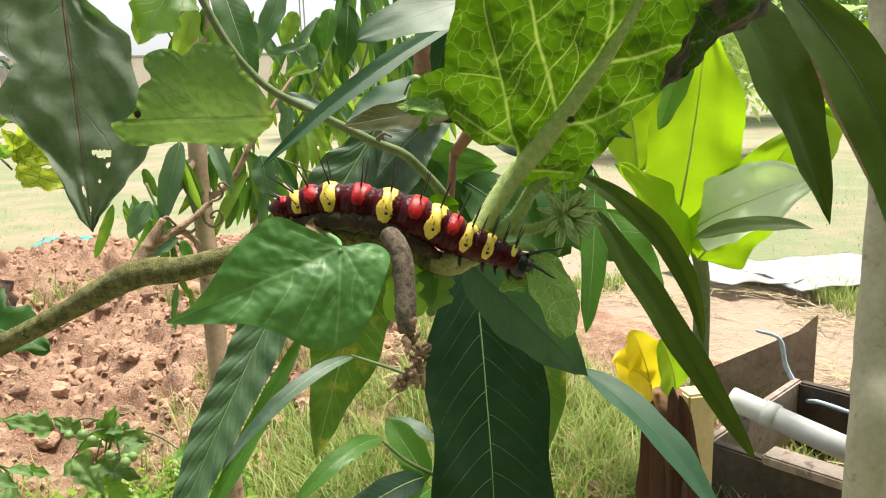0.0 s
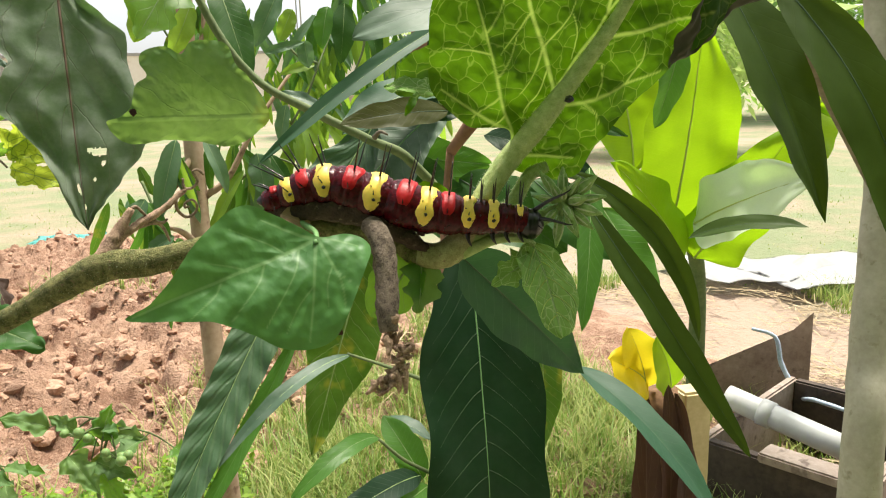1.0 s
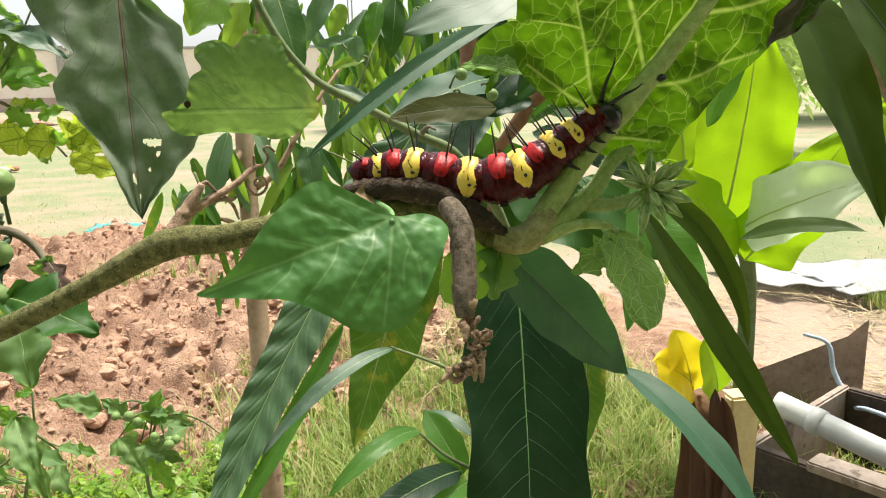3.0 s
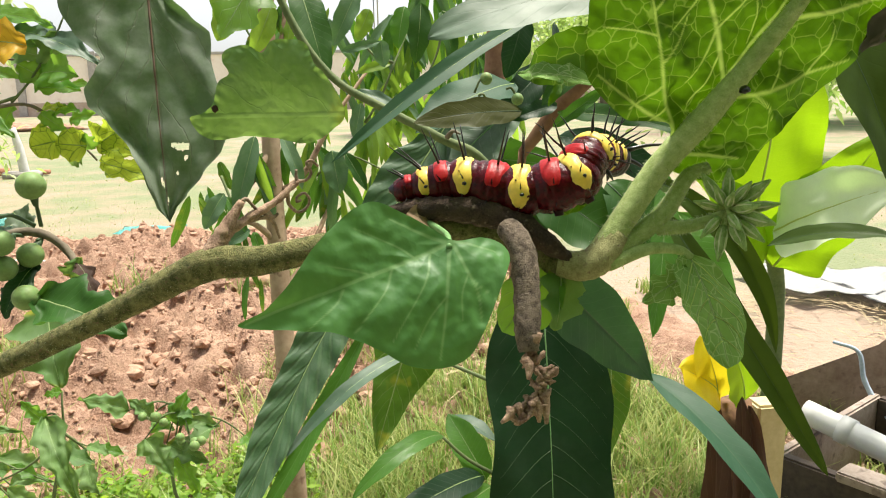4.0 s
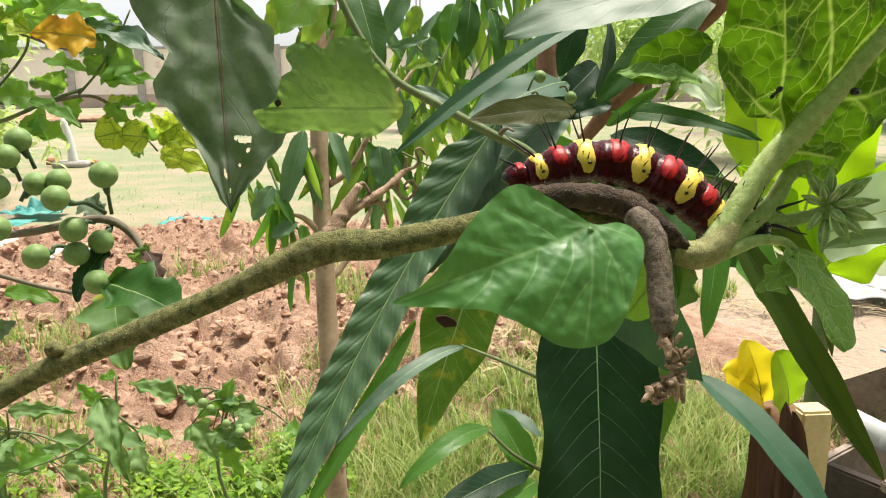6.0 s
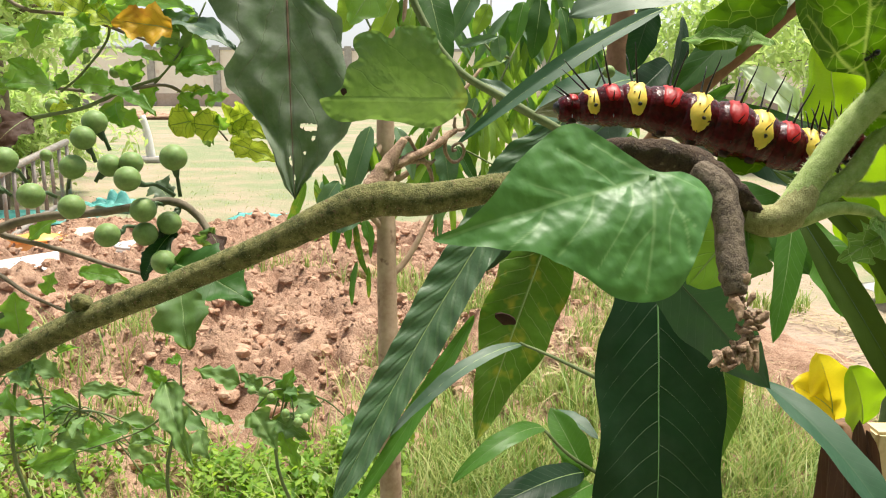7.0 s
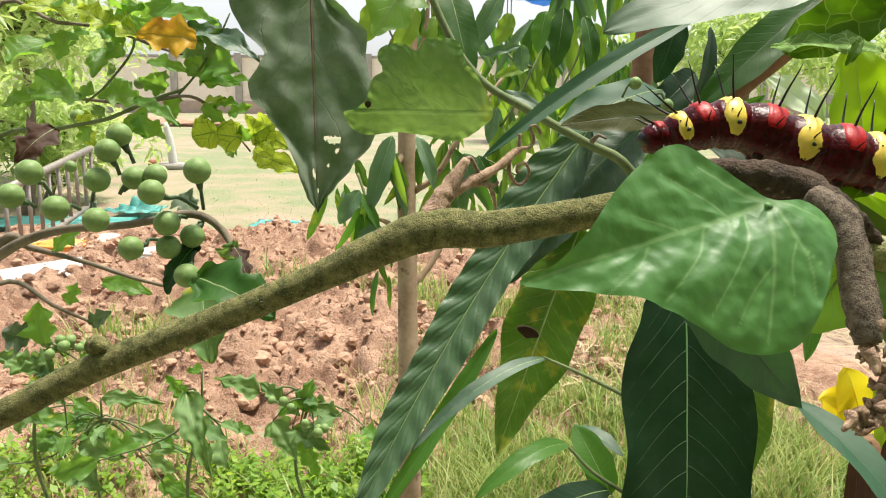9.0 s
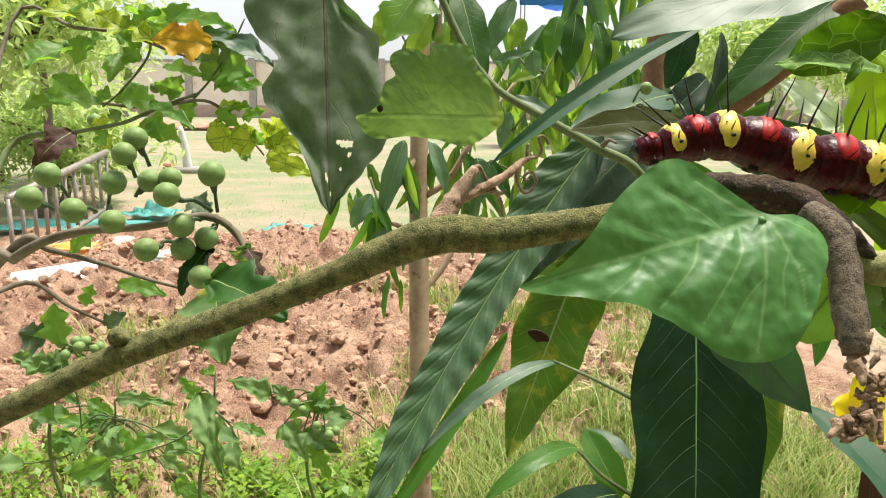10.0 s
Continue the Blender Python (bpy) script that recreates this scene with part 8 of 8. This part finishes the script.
def motions():
    # the branch sways: seconds, place, turn
    sway = [
        (0, 0.0363, 0.1255, 0.7751, -1.0, 0.4, 1.2),
        (0.5, 0.0339, 0.1176, 0.7773, -1.6, 0.4, 0.0),
        (1, 0.0329, 0.1166, 0.7782, -0.7, -0.1, -0.5),
        (1.5, 0.0321, 0.1226, 0.7780, -1.4, 0.3, -0.5),
        (2, 0.0331, 0.1179, 0.7807, -1.5, 0.1, -0.9),
        (2.5, 0.0394, 0.1137, 0.7807, -1.5, 0.2, -0.1),
        (3, 0.0367, 0.1109, 0.7810, -1.0, 0.3, -0.4),
        (4.5, 0.0409, 0.0986, 0.7794, -0.5, 0.5, -0.0),
        (5, 0.0404, 0.0996, 0.7795, -0.6, 0.8, 1.2),
        (5.2, 0.0406, 0.1008, 0.7816, -1.2, 1.1, -0.1),
        (6.3, 0.0438, 0.0990, 0.7806, -3.0, 2.6, 9.3),
        (6.5, 0.0431, 0.0950, 0.7822, -5.2, 2.9, 8.6),
        (7, 0.0423, 0.0965, 0.7820, -6.8, 3.4, 8.1),
        (7.5, 0.0442, 0.0907, 0.7817, -4.9, 3.2, 9.0),
        (8, 0.0446, 0.0884, 0.7823, -4.3, 2.8, 8.1),
        (8.5, 0.0448, 0.0877, 0.7834, -5.4, 3.1, 8.5),
        (9, 0.0457, 0.0901, 0.7840, -6.7, 3.3, 9.8),
        (9.5, 0.0466, 0.0904, 0.7813, -7.8, 4.7, 9.9),
        (10, 0.0460, 0.0899, 0.7824, -6.4, 4.3, 9.2),
    ]
    # the caterpillar rides on it: seconds, place, turn
    ride = [
        (0, 0.0366, 0.1267, 0.7747, 0.0, -0.0, 0.0),
        (0.5, 0.0340, 0.1177, 0.7771, -1.1, 0.1, -0.8),
        (1, 0.0330, 0.1168, 0.7780, -0.4, 0.1, -0.3),
        (1.5, 0.0322, 0.1225, 0.7778, -0.7, 0.6, 0.1),
        (2, 0.0329, 0.1171, 0.7807, -0.5, 0.9, 1.0),
        (2.5, 0.0394, 0.1139, 0.7804, -0.4, 0.3, 0.2),
        (3, 0.0373, 0.1125, 0.7806, 0.3, -0.2, -2.1),
        (4.5, 0.0410, 0.0993, 0.7792, -1.1, -0.4, -0.6),
        (5, 0.0405, 0.1001, 0.7793, -1.1, -0.0, 0.5),
        (5.2, 0.0410, 0.1020, 0.7813, -1.8, 0.7, -1.1),
        (6.3, 0.0466, 0.1062, 0.7775, -0.4, 3.5, 10.9),
        (6.5, 0.0459, 0.1022, 0.7790, -3.0, 3.6, 10.0),
        (7, 0.0451, 0.1037, 0.7792, -4.6, 5.3, 9.5),
        (7.5, 0.0470, 0.0979, 0.7787, -2.7, 4.7, 10.6),
        (8, 0.0474, 0.0956, 0.7795, -2.1, 4.7, 9.5),
        (8.5, 0.0476, 0.0949, 0.7806, -3.2, 5.0, 9.9),
        (9, 0.0485, 0.0973, 0.7812, -4.5, 5.2, 11.2),
        (9.5, 0.0494, 0.0976, 0.7785, -5.6, 6.6, 11.3),
        (10, 0.0488, 0.0971, 0.7796, -4.2, 6.2, 10.6),
    ]
    rows = [(t, pose(*row)) for t, *row in sway]
    walk(branch, rows)
    walk(caterpillar, [(t, pose(*row)) for t, *row in ride])
    # the caterpillar's back line in mm, tail to head
    posture = [
        (0, (-23.4, 7.8, 7.2), (-15.4, 6.3, 8.1), (-6.2, 3.8, 6.3), (1.2, 1.5, 3.5), (6.4, -0.2, 0.7), (15.5, -3.1, -3.2)),
        (1, (-20.6, 7.1, 6.6), (-12.7, 5.7, 8.5), (-5.3, 3.6, 6.5), (2.2, 1.4, 4.1), (8.6, -0.2, 3.1), (18.3, -2.6, 2.2)),
        (2.5, (-18.7, 6.7, 6.9), (-11.3, 5.3, 7.9), (-2.5, 2.8, 5.8), (5.6, 0.8, 4.8), (12.2, -0.7, 4.9), (20.0, -2.5, 4.6)),
        (3, (-18.7, 6.9, 7.5), (-11.2, 5.2, 7.6), (-3.1, 3.0, 5.7), (4.8, 1.4, 6.8), (9.9, 1.0, 10.3), (17.3, 0.5, 15.8)),
        (4.5, (-19.9, 7.2, 7.8), (-11.6, 5.6, 9.1), (-4.4, 3.6, 7.6), (2.7, 2.3, 8.8), (6.0, 5.4, 11.9), (9.7, 10.3, 9.4)),
        (5, (-20.4, 7.3, 8.0), (-11.3, 5.4, 8.5), (-5.0, 3.5, 6.3), (-0.7, 0.5, 6.6), (3.5, -1.9, 9.4), (7.9, -3.7, 10.7)),
        (5.2, (-21.6, 7.3, 6.7), (-11.4, 5.3, 8.1), (-5.1, 3.6, 6.7), (-3.3, -0.1, 5.9), (-0.3, -1.5, 7.5), (7.3, -2.6, 10.1)),
        (6.3, (-23.0, 8.2, 9.4), (-13.9, 6.7, 11.9), (-5.7, 4.7, 10.9), (1.8, 2.3, 7.8), (6.1, 0.5, 3.7), (13.2, -1.5, 1.8)),
        (6.5, (-22.5, 8.2, 9.8), (-14.0, 6.8, 11.9), (-6.3, 4.7, 10.3), (1.2, 2.4, 7.8), (6.2, 0.7, 5.1), (13.4, -0.8, 5.5)),
        (7, (-23.9, 8.9, 11.6), (-15.2, 7.2, 12.7), (-6.8, 5.0, 11.4), (1.3, 2.8, 9.7), (8.2, 1.0, 8.3), (15.8, -0.3, 10.2)),
        (7.5, (-24.3, 8.6, 9.8), (-15.3, 7.0, 12.0), (-6.9, 4.9, 10.7), (2.0, 2.5, 9.2), (8.6, 0.9, 8.2), (16.5, -0.8, 8.8)),
        (9, (-23.6, 8.5, 10.0), (-15.0, 7.1, 12.4), (-6.5, 4.7, 10.4), (1.9, 2.5, 9.0), (7.3, 1.2, 8.5), (15.3, -0.5, 8.8)),
        (10, (-24.9, 8.8, 10.1), (-15.8, 7.3, 12.6), (-7.0, 5.0, 10.9), (1.6, 2.8, 10.1), (7.1, 1.5, 9.6), (15.2, -0.2, 10.1)),
    ]
    for (kind, f, r, ln), seg in zip(RINGS, caterpillar_rings):
        keyed = []
        for t, *ctrl in posture:
            at = spine_line(ctrl, f)
            way = (spine_line(ctrl, min(5.0, f + 0.25)) - spine_line(ctrl, max(0.0, f - 0.25))).normalized()
            out = Vector((0.28, 0.96, 0))
            top = way.cross(out).normalized()
            m = Matrix((way, top.cross(way), top)).transposed().to_4x4()
            m.translation = at * 0.001
            keyed.append((t, m))
        walk(seg, keyed)
    crawl = [(0.0, (0.0168, 0.0023, 0.026)), (1.0, (0.0141, 0.0033, 0.0279)), (2.5, (0.0137, 0.0038, 0.0296)), (4.5, (0.0155, 0.0019, 0.023)), (5.0, (0.0154, 0.0018, 0.022)), (10.0, (0.0175, 0.0005, 0.0182))]
    at = [(t, Vector(p)) for t, p in crawl]
    turned = []
    frames = dict((t, m) for t, m in rows)
    for t, p in at:
        lo = max((s for s, _ in rows if s <= t))
        turned.append((t, frames[lo] @ Matrix.Translation(p) @ pose(0, 0, 0, 80, 60 + 12 * t, -10)))
    walk(ant, turned)


motions()
